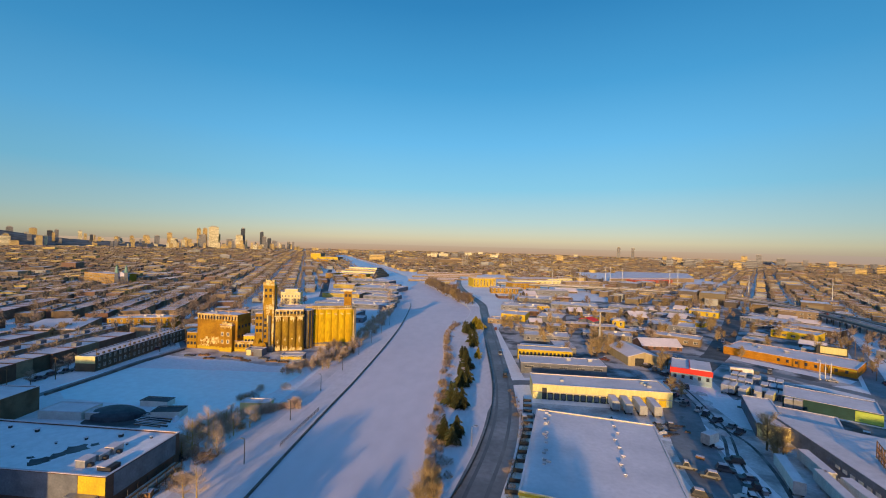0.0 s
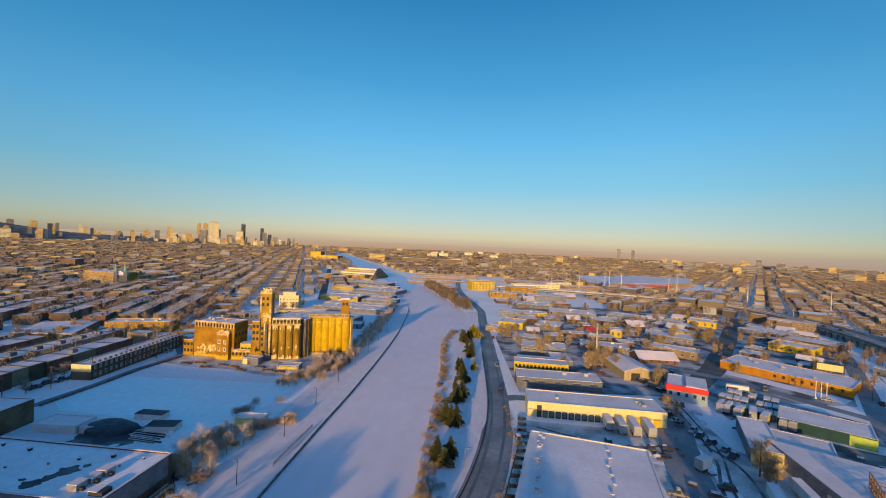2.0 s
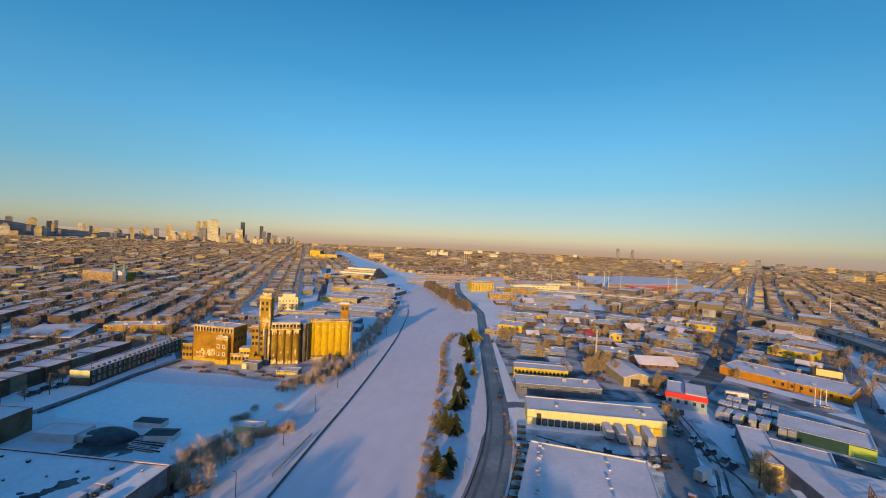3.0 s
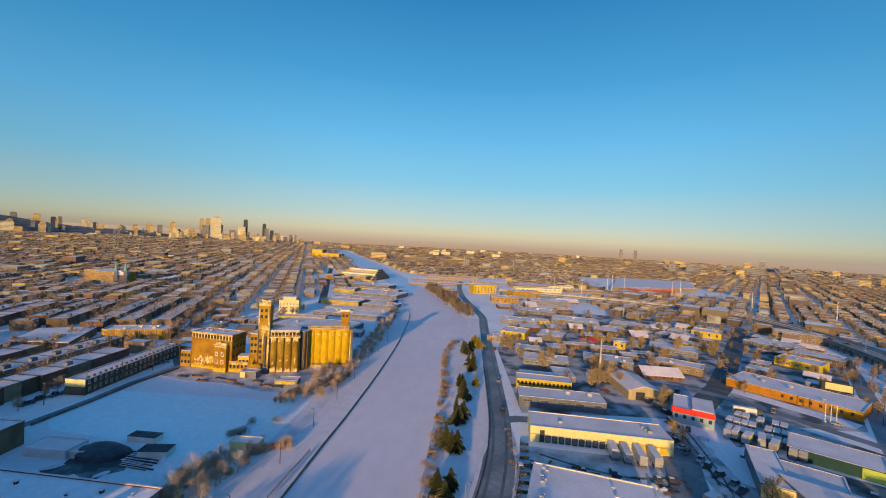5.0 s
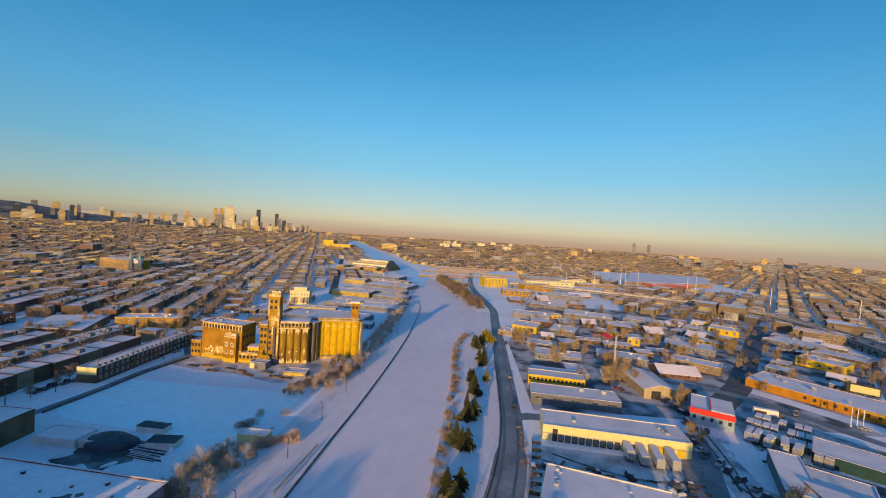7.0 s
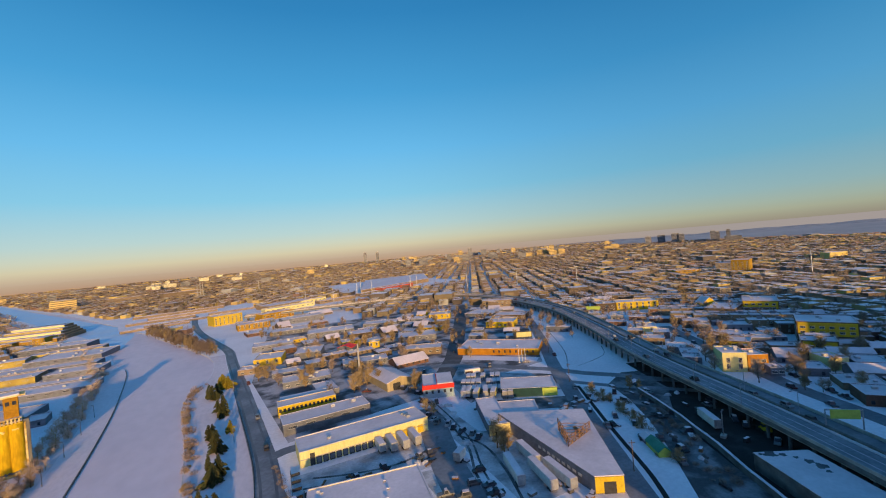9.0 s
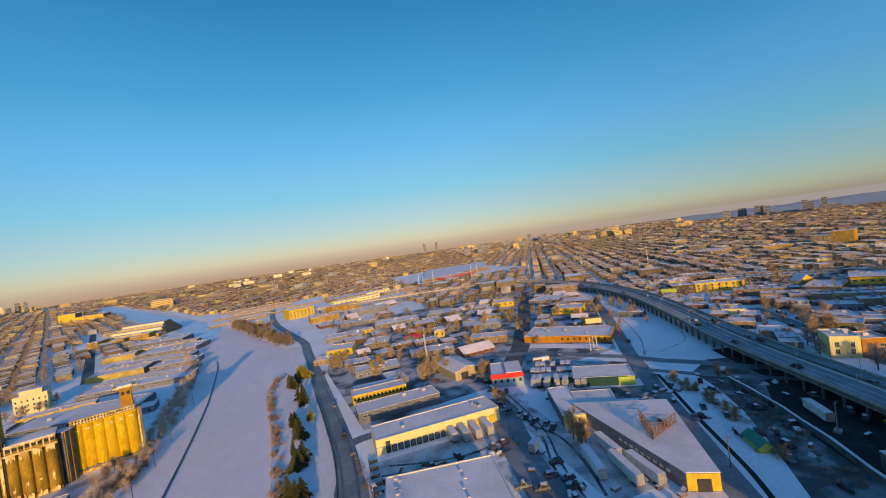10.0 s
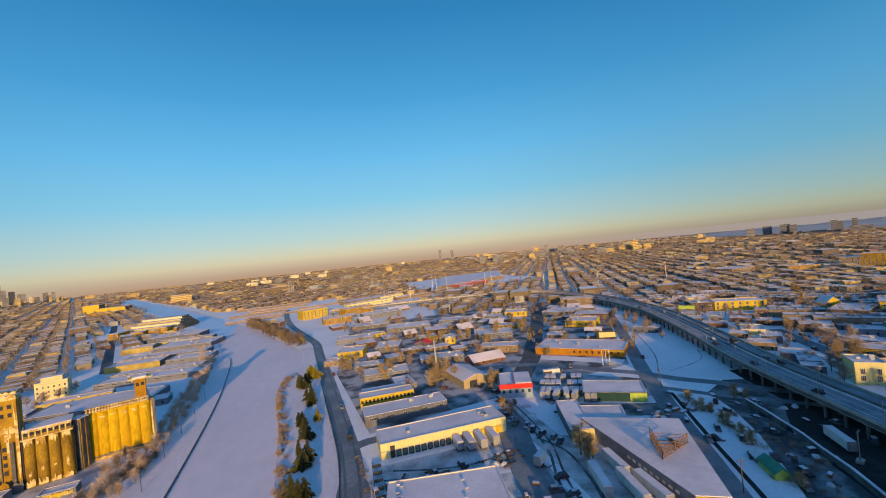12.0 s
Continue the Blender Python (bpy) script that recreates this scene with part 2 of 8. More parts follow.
TOWN_ROOF = material("town_roofs", (0.7, 0.7, 0.72), None, 0.1, 0.8, spread=0.12,
                     island=[(0.84, 0.80, 0.83), (0.78, 0.74, 0.77), (0.62, 0.58, 0.58), (0.86, 0.82, 0.85), (0.80, 0.76, 0.79), (0.70, 0.66, 0.68), (0.82, 0.78, 0.81), (0.34, 0.31, 0.29), (0.84, 0.80, 0.83), (0.74, 0.70, 0.72)])



# ---------------------------------------------------------------- mesh helpers
class Mesh:
    """Gathers boxes, prisms and tubes, then turns them into one mesh."""

    def __init__(self):
        self.v, self.f, self.m = [], [], []

    def add(self, verts, faces, mat=0):
        k = len(self.v)
        self.v += verts
        self.f += [tuple(i + k for i in f) for f in faces]
        self.m += [mat] * len(faces)
        return self

    def box(self, x0, x1, y0, y1, z0, z1, mat=0, top=None):
        v = [(x0, y0, z0), (x1, y0, z0), (x1, y1, z0), (x0, y1, z0), (x0, y0, z1), (x1, y0, z1), (x1, y1, z1), (x0, y1, z1)]
        self.add(v, [(3, 2, 1, 0), (0, 1, 5, 4), (1, 2, 6, 5), (2, 3, 7, 6), (3, 0, 4, 7)], mat)
        return self.add([v[4], v[5], v[6], v[7]], [(0, 1, 2, 3)], mat) if top is None else self.add([v[4], v[5], v[6], v[7]], [(0, 1, 2, 3)], top)

    def beam(self, a, b, w, h=None, mat=0):
        """A square bar from a to b."""
        a, b = Vector(a), Vector(b)
        h = h or w
        d = (b - a).normalized()
        s = d.cross(Vector((0, 0, 1)))
        s = s.normalized() if s.length > 1e-4 else Vector((1, 0, 0))
        u = s.cross(d)
        c = [s * w / 2 + u * h / 2, -s * w / 2 + u * h / 2, -s * w / 2 - u * h / 2, s * w / 2 - u * h / 2]
        v = [tuple(a + q) for q in c] + [tuple(b + q) for q in c]
        return self.add(v, [(0, 1, 5, 4), (1, 2, 6, 5), (2, 3, 7, 6), (3, 0, 4, 7), (3, 2, 1, 0), (4, 5, 6, 7)], mat)

    def tube(self, a, b, r0, r1=None, n=8, mat=0):
        a, b = Vector(a), Vector(b)
        r1 = r0 if r1 is None else r1
        d = (b - a).normalized()
        s = d.cross(Vector((0, 0, 1)))
        s = s.normalized() if s.length > 1e-4 else Vector((1, 0, 0))
        u = s.cross(d)
        ring = [(math.cos(2 * math.pi * i / n), math.sin(2 * math.pi * i / n)) for i in range(n)]
        v = [tuple(a + (s * c + u * e) * r0) for c, e in ring] + [tuple(b + (s * c + u * e) * r1) for c, e in ring]
        f = [(i, n + i, n + (i + 1) % n, (i + 1) % n) for i in range(n)]
        return self.add(v, f + [tuple(range(n)), tuple(range(2 * n - 1, n - 1, -1))], mat)

    def prism(self, poly, z0, z1, mat=0, top=None):
        n = len(poly)
        v = [(x, y, z0) for x, y in poly] + [(x, y, z1) for x, y in poly]
        self.add(v, [(i, (i + 1) % n, n + (i + 1) % n, n + i) for i in range(n)], mat)
        return self.add([(x, y, z1) for x, y in poly], [tuple(range(n))], mat if top is None else top)

    def data(self, name, mats):
        me = bpy.data.meshes.new(name)
        me.from_pydata(self.v, [], self.f)
        for m in (mats if isinstance(mats, (list, tuple)) else [mats]):
            me.materials.append(m)
        if any(self.m):
            me.polygons.foreach_set("material_index", self.m)
        me.update()
        return me


def part(name, mesh, mats, parent, label="", at=None):
    """One mesh object under a thing or under a part; mesh may be a Mesh or ready mesh data."""
    ob = new(name, mesh.data(name, mats) if isinstance(mesh, Mesh) else mesh)
    ob.parent = parent
    if at is not None:
        ob.matrix_basis = at
    return tagged(ob, label) if label else ob


def thing(name, label, category, at=None, group="", kind=""):
    ob = new(name)
    ob.empty_display_size = 0.5
    if at is not None:
        ob.matrix_basis = at
    return tagged(ob, label, category, group, kind)


def single(name, mesh, mats, label, category, at=None, group="", kind=""):
    """A thing that is one mesh."""
    ob = new(name, mesh.data(name, mats) if isinstance(mesh, Mesh) else mesh)
    if at is not None:
        ob.matrix_basis = at
    return tagged(ob, label, category, group, kind)


def along(p0, p1, z=0.0):
    """Pose with its origin at p0 and x towards p1; y goes into the depth behind that line. Also the length."""
    d = Vector((p1[0] - p0[0], p1[1] - p0[1]))
    return pose(p0[0], p0[1], z, 0, 0, math.degrees(math.atan2(d.y, d.x))), d.length


def strip(line, half, z):
    """A flat ribbon along a line, as a Mesh. half: one number, or one for each point."""
    m, n = Mesh(), len(line)
    left, right = [], []
    for i, (x, y) in enumerate(line):
        a, b = line[max(i - 1, 0)], line[min(i + 1, n - 1)]
        d = Vector((b[0] - a[0], b[1] - a[1])).normalized()
        h = half[i] if isinstance(half, (list, tuple)) else half
        zz = z[i] if isinstance(z, (list, tuple)) else z
        left.append((x - d.y * h, y + d.x * h, zz))
        right.append((x + d.y * h, y - d.x * h, zz))
    return m.add(left + right, [(i, n + i, n + i + 1, i + 1) for i in range(n - 1)])


def smooth_line(pts, per=6):
    """Catmull-Rom points through pts."""
    out = []
    for i in range(len(pts) - 1):
        p = [Vector(pts[max(0, min(len(pts) - 1, i + j))]) for j in (-1, 0, 1, 2)]
        for k in range(per):
            t = k / per
            q = 0.5 * ((2 * p[1]) + (p[2] - p[0]) * t + (2 * p[0] - 5 * p[1] + 4 * p[2] - p[3]) * t * t + (3 * p[1] - p[0] - 3 * p[2] + p[3]) * t ** 3)
            out.append(tuple(q))
    return out + [tuple(pts[-1])]
# ---------------------------------------------------------------- ground, canal, roads
REACH = 4980.0
CANAL_LEFT = smooth_line([(-52, 20), (-55, 84), (-57, 137), (-58, 175), (-62, 249), (-68.5, 321), (-81, 410), (-98, 456), (-142, 613), (-200, 745)], 5)
CANAL_RIGHT = smooth_line([(-14, 20), (-16, 91), (-18.5, 125), (-21, 170), (-24, 215), (-30, 268), (-29, 298), (-19.5, 340), (-21, 400), (-42, 470), (-74, 560), (-108, 655), (-150, 730)], 5)
FAR_LEFT = [(-254, 858), (-360, 1090), (-642, 1712), (-900, 2300)]
FAR_RIGHT = [(-163, 792), (-228, 950), (-330, 1190), (-600, 1740), (-850, 2290)]
canal_poly = CANAL_LEFT + FAR_LEFT + list(reversed(CANAL_RIGHT + FAR_RIGHT))
ICE_Z = -0.5

bm = bmesh.new()
ring_out = [bm.verts.new((REACH * math.cos(i * math.pi / 36), REACH * math.sin(i * math.pi / 36), 0)) for i in range(72)]
ring_in = [bm.verts.new((x, y, 0)) for x, y in canal_poly]
edges = [bm.edges.new((r[i], r[(i + 1) % len(r)])) for r in (ring_out, ring_in) for i in range(len(r))]
bmesh.ops.triangle_fill(bm, use_beauty=True, use_dissolve=False, edges=edges)
bmesh.ops.recalc_face_normals(bm, faces=bm.faces)
me = bpy.data.meshes.new("ground")
bm.to_mesh(me)
bm.free()
if sum(p.normal.z for p in me.polygons) < 0:
    me.flip_normals()
me.materials.append(SNOW)
tagged(new("ground", me), "snow-covered ground of a winter city", "ground", kind="structure")

ice = Mesh()
ice.add([(x, y, ICE_Z) for x, y in canal_poly], [tuple(reversed(range(len(canal_poly))))])
tagged(new("water", ice.data("water", SNOW_ICE)), "frozen canal covered with smooth snow", "canal", kind="structure")
# bluer strip of ice along the left bank past the bend
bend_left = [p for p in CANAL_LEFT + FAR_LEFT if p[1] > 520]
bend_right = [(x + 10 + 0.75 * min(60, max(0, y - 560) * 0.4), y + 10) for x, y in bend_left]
blue_strip = Mesh().add([(x + 0.4, y, ICE_Z + 0.012) for x, y in bend_left] + [(x, y, ICE_Z + 0.012) for x, y in bend_right], [(i, len(bend_left) + i, len(bend_left) + i + 1, i + 1) for i in range(len(bend_left) - 1)])
tagged(new("water_blue_ice", blue_strip.data("water_blue_ice", BLUE_ICE)), "bluish strip of ice beyond the bend of the canal", "ice", kind="structure")


def canal_wall(name, line, out, label):
    """A stone coping with its vertical face down to the ice."""
    n, m = len(line), Mesh()
    a, b = [], []
    for i, (x, y) in enumerate(line):
        p, q = line[max(i - 1, 0)], line[min(i + 1, n - 1)]
        d = Vector((q[0] - p[0], q[1] - p[1])).normalized()
        a.append((x - d.y * 0.15 * -out, y + d.x * 0.15 * -out))
        b.append((x - d.y * 0.3 * out, y + d.x * 0.3 * out))
    v = [(x, y, ICE_Z - 0.2) for x, y in a] + [(x, y, 0.1) for x, y in a] + [(x, y, 0.1) for x, y in b] + [(x, y, -0.05) for x, y in b]
    f = [(k * n + i, k * n + i + 1, (k + 1) * n + i + 1, (k + 1) * n + i) for k in range(3) for i in range(n - 1)]
    m.add(v, f)
    tagged(new(name, m.data(name, CONCRETE_DARK if out > 0 else SNOW_YARD)), label, "canal wall", kind="structure")


canal_wall("wall_canal_left", CANAL_LEFT[:32], 1, "dark stone canal wall with a low coping")
canal_wall("wall_canal_right", CANAL_RIGHT[:30], -1, "rough stone bank edge of the canal")

ROAD_MAIN = smooth_line([(-8, 60), (-3, 90), (2.5, 118), (5.5, 145), (6, 175), (4.5, 206), (0.5, 275), (-5.5, 375), (-9, 430), (-24, 500), (-42, 590), (-54, 690), (-60, 800)], 4)
road_half = [5.6 if y < 150 else 4.6 if y < 320 else 4.0 for x, y in ROAD_MAIN]
tagged(new("road", strip(ROAD_MAIN, road_half, 0.03).data("road", WET_ROAD)), "slushy dark asphalt road along the canal", "road", kind="structure")
for k, off in enumerate((-2.6, 2.4)):
    tagged(new("road_track", strip([(x + off, y) for x, y in ROAD_MAIN], 0.5, 0.036).data("road_track", WET_TRACK)), "bare dark tyre track in the slush", "road", kind="structure")
quarter = Mesh().prism([(16, 188), (60, 196), (170, 206), (268, 352), (288, 440), (262, 500), (30, 500), (6, 300)], 0.0, 0.004)
tagged(new("pavement_quarter", quarter.data("pavement_quarter", SNOW_LOT)), "dirty packed snow between the workshops", "pavement", kind="structure")
tagged(new("road_junction", strip([(6, 178), (14, 181), (40, 183), (62, 186), (76, 181)], 3.2, 0.026).data("road_junction", WET_ROAD)), "slushy asphalt side road", "road", kind="structure")
tagged(new("road_yard", strip(smooth_line([(76, 184), (73, 165), (67, 145), (61, 122), (57, 96), (54, 60)], 4), 6.0, 0.022).data("road_yard", WET_ROAD)), "wet yard lane between the warehouses", "road", kind="structure")
tagged(new("road_diagonal", strip(smooth_line([(91, 64), (103, 85), (112, 100), (127.5, 126), (142, 150.5), (153, 168), (168, 193), (206, 249), (246, 311), (270, 350)], 3), 4.0, 0.024).data("road_diagonal", ROADWAY)), "slushy asphalt street", "road", kind="structure")
tagged(new("road_cross", strip(smooth_line([(70, 250), (100, 249), (121, 241), (138, 225), (150, 207), (163, 190), (171, 173), (182, 157), (192, 139), (206, 122)], 4), 3.3, 0.028).data("road_cross", WET_ROAD)), "slushy cross street running under the viaduct", "road", kind="structure")
tagged(new("street_1", strip([(100, 212), (132, 254), (200, 366), (262, 474)], 6.2, 0.025).data("street_1", ASPHALT)), "dark residential street with packed snow", "road", kind="structure")
tagged(new("street_2", strip([(384, 617), (560, 910), (792, 1294), (1150, 1890)], 5.0, 0.025).data("street_2", ASPHALT)), "long straight avenue running to the horizon", "road", kind="structure")
tagged(new("street_3", strip([(-166, 126), (-165.6, 154), (-167, 176), (-165, 203), (-182, 222), (-205, 249), (-328, 478), (-450, 715)], [1.9, 1.9, 1.9, 2.2, 2.6, 3.0, 3.0, 3.0], 0.026).data("street_3", WET_ROAD)), "slushy street beside the row houses", "road", kind="structure")
tagged(new("street_6", strip([(-186, 438), (-204, 484), (-374, 923)], 4.5, 0.027).data("street_6", ASPHALT)), "dark wet street running away from the canal sheds", "road", kind="structure")
tagged(new("street_4", strip(smooth_line([(154, 170), (158, 163), (168, 147), (180, 132), (192, 116)], 4), 2.2, 0.023).data("street_4", WET_ROAD)), "narrow slushy lane under the viaduct", "road", kind="structure")
tagged(new("pavement_canal_path", strip(smooth_line([(-70, 40), (-71, 110), (-72, 170), (-76, 250), (-84, 330), (-96, 410)], 4), 2.0, 0.02).data("pavement_canal_path", SNOW_ROOF)), "trodden snowy path along the canal", "pavement", kind="structure")
tagged(new("road_ditch", strip(smooth_line([(103, 74), (110, 84), (115.5, 93), (130.5, 120), (147, 148), (154, 160)], 3), 0.8, 0.02).data("road_ditch", CINDER_AND_SHADE)), "dark bare ditch beside the slushy street", "ditch", kind="structure")
bank = Mesh()
left_edge = [p for p in CANAL_LEFT if p[1] < 470]
outer = [(x - 17 - 0.03 * (y - 60), y) for x, y in left_edge]
bank.add([(x - 0.35, y, 0.006) for x, y in left_edge] + [(x, y, 0.006) for x, y in outer], [(i, i + 1, len(outer) + i + 1, len(outer) + i) for i in range(len(outer) - 1)])
tagged(new("pavement_bank_left", bank.data("pavement_bank_left", SNOW_BANK_LIT)), "canal bank snow tinted pink for the sunlight on it", "bank", kind="structure")
right_edge = [p for p in CANAL_RIGHT if 60 < p[1] < 420]
verge = Mesh()
road_at = lambda y: next((x0 + (x1 - x0) * (y - y0) / (y1 - y0) for (x0, y0), (x1, y1) in zip(ROAD_MAIN, ROAD_MAIN[1:]) if y0 <= y <= y1), -8.0)
verge.add([(x + 0.35, y, 0.007) for x, y in right_edge] + [(road_at(y) - 4.4, y, 0.007) for x, y in right_edge], [(i, len(right_edge) + i, len(right_edge) + i + 1, i + 1) for i in range(len(right_edge) - 1)])
tagged(new("pavement_bank_right", verge.data("pavement_bank_right", SNOW_BANK_LIT)), "smooth snow between the canal and the road", "bank", kind="structure")
yard = Mesh()
yard.prism([(12, 134), (71, 134), (76, 157), (14, 157)], 0.0, 0.018)
yard.prism([(50, 60), (60, 60), (70, 130), (52, 133)], 0.0, 0.014)
dark_yard = Mesh()
dark_yard.prism([(104, 54), (160, 54), (200, 132), (206, 150), (186, 160), (167, 152), (158, 132), (146, 113), (134, 98), (124, 86), (111, 71)], 0.0, 0.012)
tagged(new("pavement_rail_yard", dark_yard.data("pavement_rail_yard", SLUSH_YARD)), "dark slushy yard beside the viaduct", "pavement", kind="structure")
tagged(new("pavement_black_yard", Mesh().prism([(130, 56), (165, 56), (188, 106), (197, 136), (189, 134), (172, 122), (160, 112), (145, 91), (136, 75)], 0.0, 0.015).data("pavement_black_yard", CINDER_AND_SHADE)), "bare asphalt of the lower yard, blackened for the viaduct's shade", "pavement", kind="structure")
tagged(new("pavement_shed_yard", Mesh().prism([(-127.5, 118), (-124, 122.5), (-119, 121), (-116, 117.5), (-111, 117), (-108, 112.5), (-111.5, 109), (-112, 104.5), (-117, 103.5), (-121, 106), (-126, 104.5), (-131, 107), (-128, 111), (-129.5, 114.5)], 0.0, 0.014).data("pavement_shed_yard", SLUSH_YARD)), "dark trampled slush round the field sheds", "pavement", kind="structure")
tagged(new("pavement_field", Mesh().prism([(-168, 166), (-120, 171), (-84, 174), (-84, 150), (-92, 128), (-104, 116), (-118, 128), (-154, 129), (-170, 140)], 0.0, 0.009).data("pavement_field", FIELD_SNOW_SHADED)), "smooth snow of the open field with its blue shade painted in", "field", kind="structure")
tagged(new("pavement_front_snow", Mesh().prism([(138.5, 257), (174.5, 214.5), (167, 208.5), (131.5, 250)], 0.0, 0.012).data("pavement_front_snow", SNOW)), "clean snow strip before the orange warehouse", "pavement", kind="structure")
tagged(new("street_5", strip(smooth_line([(178, 10), (196, 40), (209, 66), (225, 100), (246, 132), (268, 164), (300, 214)], 4), 4.2, 0.022).data("street_5", WET_ROAD)), "dark slushy street beside the viaduct", "road", kind="structure")
tagged(new("pavement_silo_yard", Mesh().prism([(-170, 190), (-146, 186), (-128, 187), (-105, 182), (-90, 184), (-78, 184), (-78, 212), (-100, 222), (-170, 212)], 0.0, 0.011).data("pavement_silo_yard", SNOW_YARD)), "trampled snow in front of the old silos", "pavement", kind="structure")
yard.prism([(71, 96), (90, 96), (96, 138), (86, 148), (87, 184), (79, 186), (75, 160)], 0.0, 0.016)
tagged(new("pavement_scrap_strip", Mesh().prism([(107, 174), (114, 168), (143, 151.5), (134, 141), (109, 155.5), (102, 164)], 0.0, 0.019).data("pavement_scrap_strip", SLUSH_YARD)), "dark trampled strip with scrap beside the depot", "pavement", kind="structure")
tagged(new("pavement_depot_yard", Mesh().prism([(99, 176), (104, 206), (116, 216), (136, 206), (152, 190), (162, 176), (147, 160), (116, 178)], 0.0, 0.013).data("pavement_depot_yard", SNOW_LOT)), "dirty packed snow between the parked trailers", "pavement", kind="structure")
tagged(new("pavement_yards", yard.data("pavement_yards", SNOW_YARD)), "trodden dirty snow on the loading yards", "pavement", kind="structure")

# backdrop ring that glows in painted haze colours, with no lamp behind it
back = Mesh()
nseg = 72
back.add([(4960 * math.cos(i * 2 * math.pi / nseg), 4960 * math.sin(i * 2 * math.pi / nseg), z) for z in (0, 74) for i in range(nseg)],
         [(i, (i + 1) % nseg, nseg + (i + 1) % nseg, nseg + i) for i in range(nseg)])
HAZE = bpy.data.materials.new("painted_distant_haze")
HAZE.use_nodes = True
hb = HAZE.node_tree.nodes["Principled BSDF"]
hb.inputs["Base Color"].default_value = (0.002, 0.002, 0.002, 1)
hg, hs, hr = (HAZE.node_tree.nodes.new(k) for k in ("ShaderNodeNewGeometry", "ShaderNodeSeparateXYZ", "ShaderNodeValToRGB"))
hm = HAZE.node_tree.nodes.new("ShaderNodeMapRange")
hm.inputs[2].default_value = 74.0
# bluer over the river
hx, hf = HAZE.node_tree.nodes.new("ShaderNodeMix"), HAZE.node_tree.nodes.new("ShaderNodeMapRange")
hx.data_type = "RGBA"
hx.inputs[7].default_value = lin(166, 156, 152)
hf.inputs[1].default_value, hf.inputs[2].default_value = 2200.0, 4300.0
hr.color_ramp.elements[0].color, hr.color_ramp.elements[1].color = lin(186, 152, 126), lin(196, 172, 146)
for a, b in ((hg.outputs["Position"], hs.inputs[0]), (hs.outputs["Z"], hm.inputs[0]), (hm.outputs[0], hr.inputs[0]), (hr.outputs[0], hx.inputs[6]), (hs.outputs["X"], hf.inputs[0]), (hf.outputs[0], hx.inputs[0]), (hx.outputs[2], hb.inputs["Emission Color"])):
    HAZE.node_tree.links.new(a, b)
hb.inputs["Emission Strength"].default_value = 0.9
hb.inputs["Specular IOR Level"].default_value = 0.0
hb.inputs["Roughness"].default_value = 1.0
tagged(new("backdrop", back.data("backdrop", HAZE)), "glowing backdrop painted as brownish haze on the far horizon", "horizon", kind="structure")

# ---------------------------------------------------------------- windows and doors that many buildings share
def window_mesh(w, h, frame_mat, bars=1):
    """Frame, glazing bars and sunk panes as one connected skin."""
    t = min(0.12, w * 0.1)
    xs = [0, t]
    for i in range(bars):
        c = w * (i + 1) / (bars + 1)
        xs += [c - t / 3, c + t / 3]
    xs += [w - t, w]
    zs = [0, t, h - t, h]
    m, seen = Mesh(), {}

    def at(x, y, z):
        if (x, y, z) not in seen:
            seen[(x, y, z)] = len(m.v)
            m.v.append((x, y, z))
        return seen[(x, y, z)]

    def face(pts, mat):
        m.f.append(tuple(at(*p) for p in pts))
        m.m.append(mat)

    for i in range(len(xs) - 1):
        for k in range(3):
            x0, x1, z0, z1 = xs[i], xs[i + 1], zs[k], zs[k + 1]
            sunk = i % 2 == 1 and k == 1
            y = -0.02 if sunk else -0.1
            face([(x0, y, z0), (x1, y, z0), (x1, y, z1), (x0, y, z1)], 0 if sunk else 1)
            if sunk:
                for p, q in (((x0, z0), (x1, z0)), ((x1, z0), (x1, z1)), ((x1, z1), (x0, z1)), ((x0, z1), (x0, z0))):
                    face([(p[0], -0.02, p[1]), (p[0], -0.1, p[1]), (q[0], -0.1, q[1]), (q[0], -0.02, q[1])], 1)
    for p, q in (((0, 0), (w, 0)), ((w, 0), (w, h)), ((w, h), (0, h)), ((0, h), (0, 0))):
        face([(p[0], 0.05, p[1]), (q[0], 0.05, q[1]), (q[0], -0.1, q[1]), (p[0], -0.1, p[1])], 1)
    return m.data("window", [PANE, frame_mat])


WIN_HOUSE = window_mesh(1.1, 1.7, WHITE)
WIN_WIDE = window_mesh(2.4, 1.5, WHITE, 2)
WIN_BIG = window_mesh(1.8, 2.6, WHITE, 2)
WIN_STRIP = window_mesh(4.0, 1.2, STEEL, 3)
WIN_DARK = window_mesh(1.2, 1.6, DARK)
DOOR_DARK = Mesh().box(0, 1.0, -0.06, 0.05, 0, 2.1).box(0.8, 0.86, -0.12, -0.05, 0.95, 1.1).data("door", [BRICK_RED])


def joined(data, spots):
    """Many copies of one mesh as a single mesh, for what is too small to tell apart."""
    vs, fs, ms = [], [], []
    base = [v.co.copy() for v in data.vertices]
    polys = [(tuple(p.vertices), p.material_index) for p in data.polygons]
    for m in spots:
        k = len(vs)
        vs += [tuple(m @ v) for v in base]
        fs += [tuple(i + k for i in p) for p, _ in polys]
        ms += [i for _, i in polys]
    me = bpy.data.meshes.new("window_rows")
    me.from_pydata(vs, [], fs)
    for mt in data.materials:
        me.materials.append(mt)
    me.polygons.foreach_set("material_index", ms)
    me.update()
    return me


def set_windows(parent, data, spots):
    """Windows near by are parts of their own, far ones are one joined part."""
    if parent.matrix_basis.translation.length < 235:
        for m in spots:
            part("window", data, None, parent, at=m)
    elif spots:
        tagged(part("glazing", joined(data, spots), None, parent), kind="stuff")


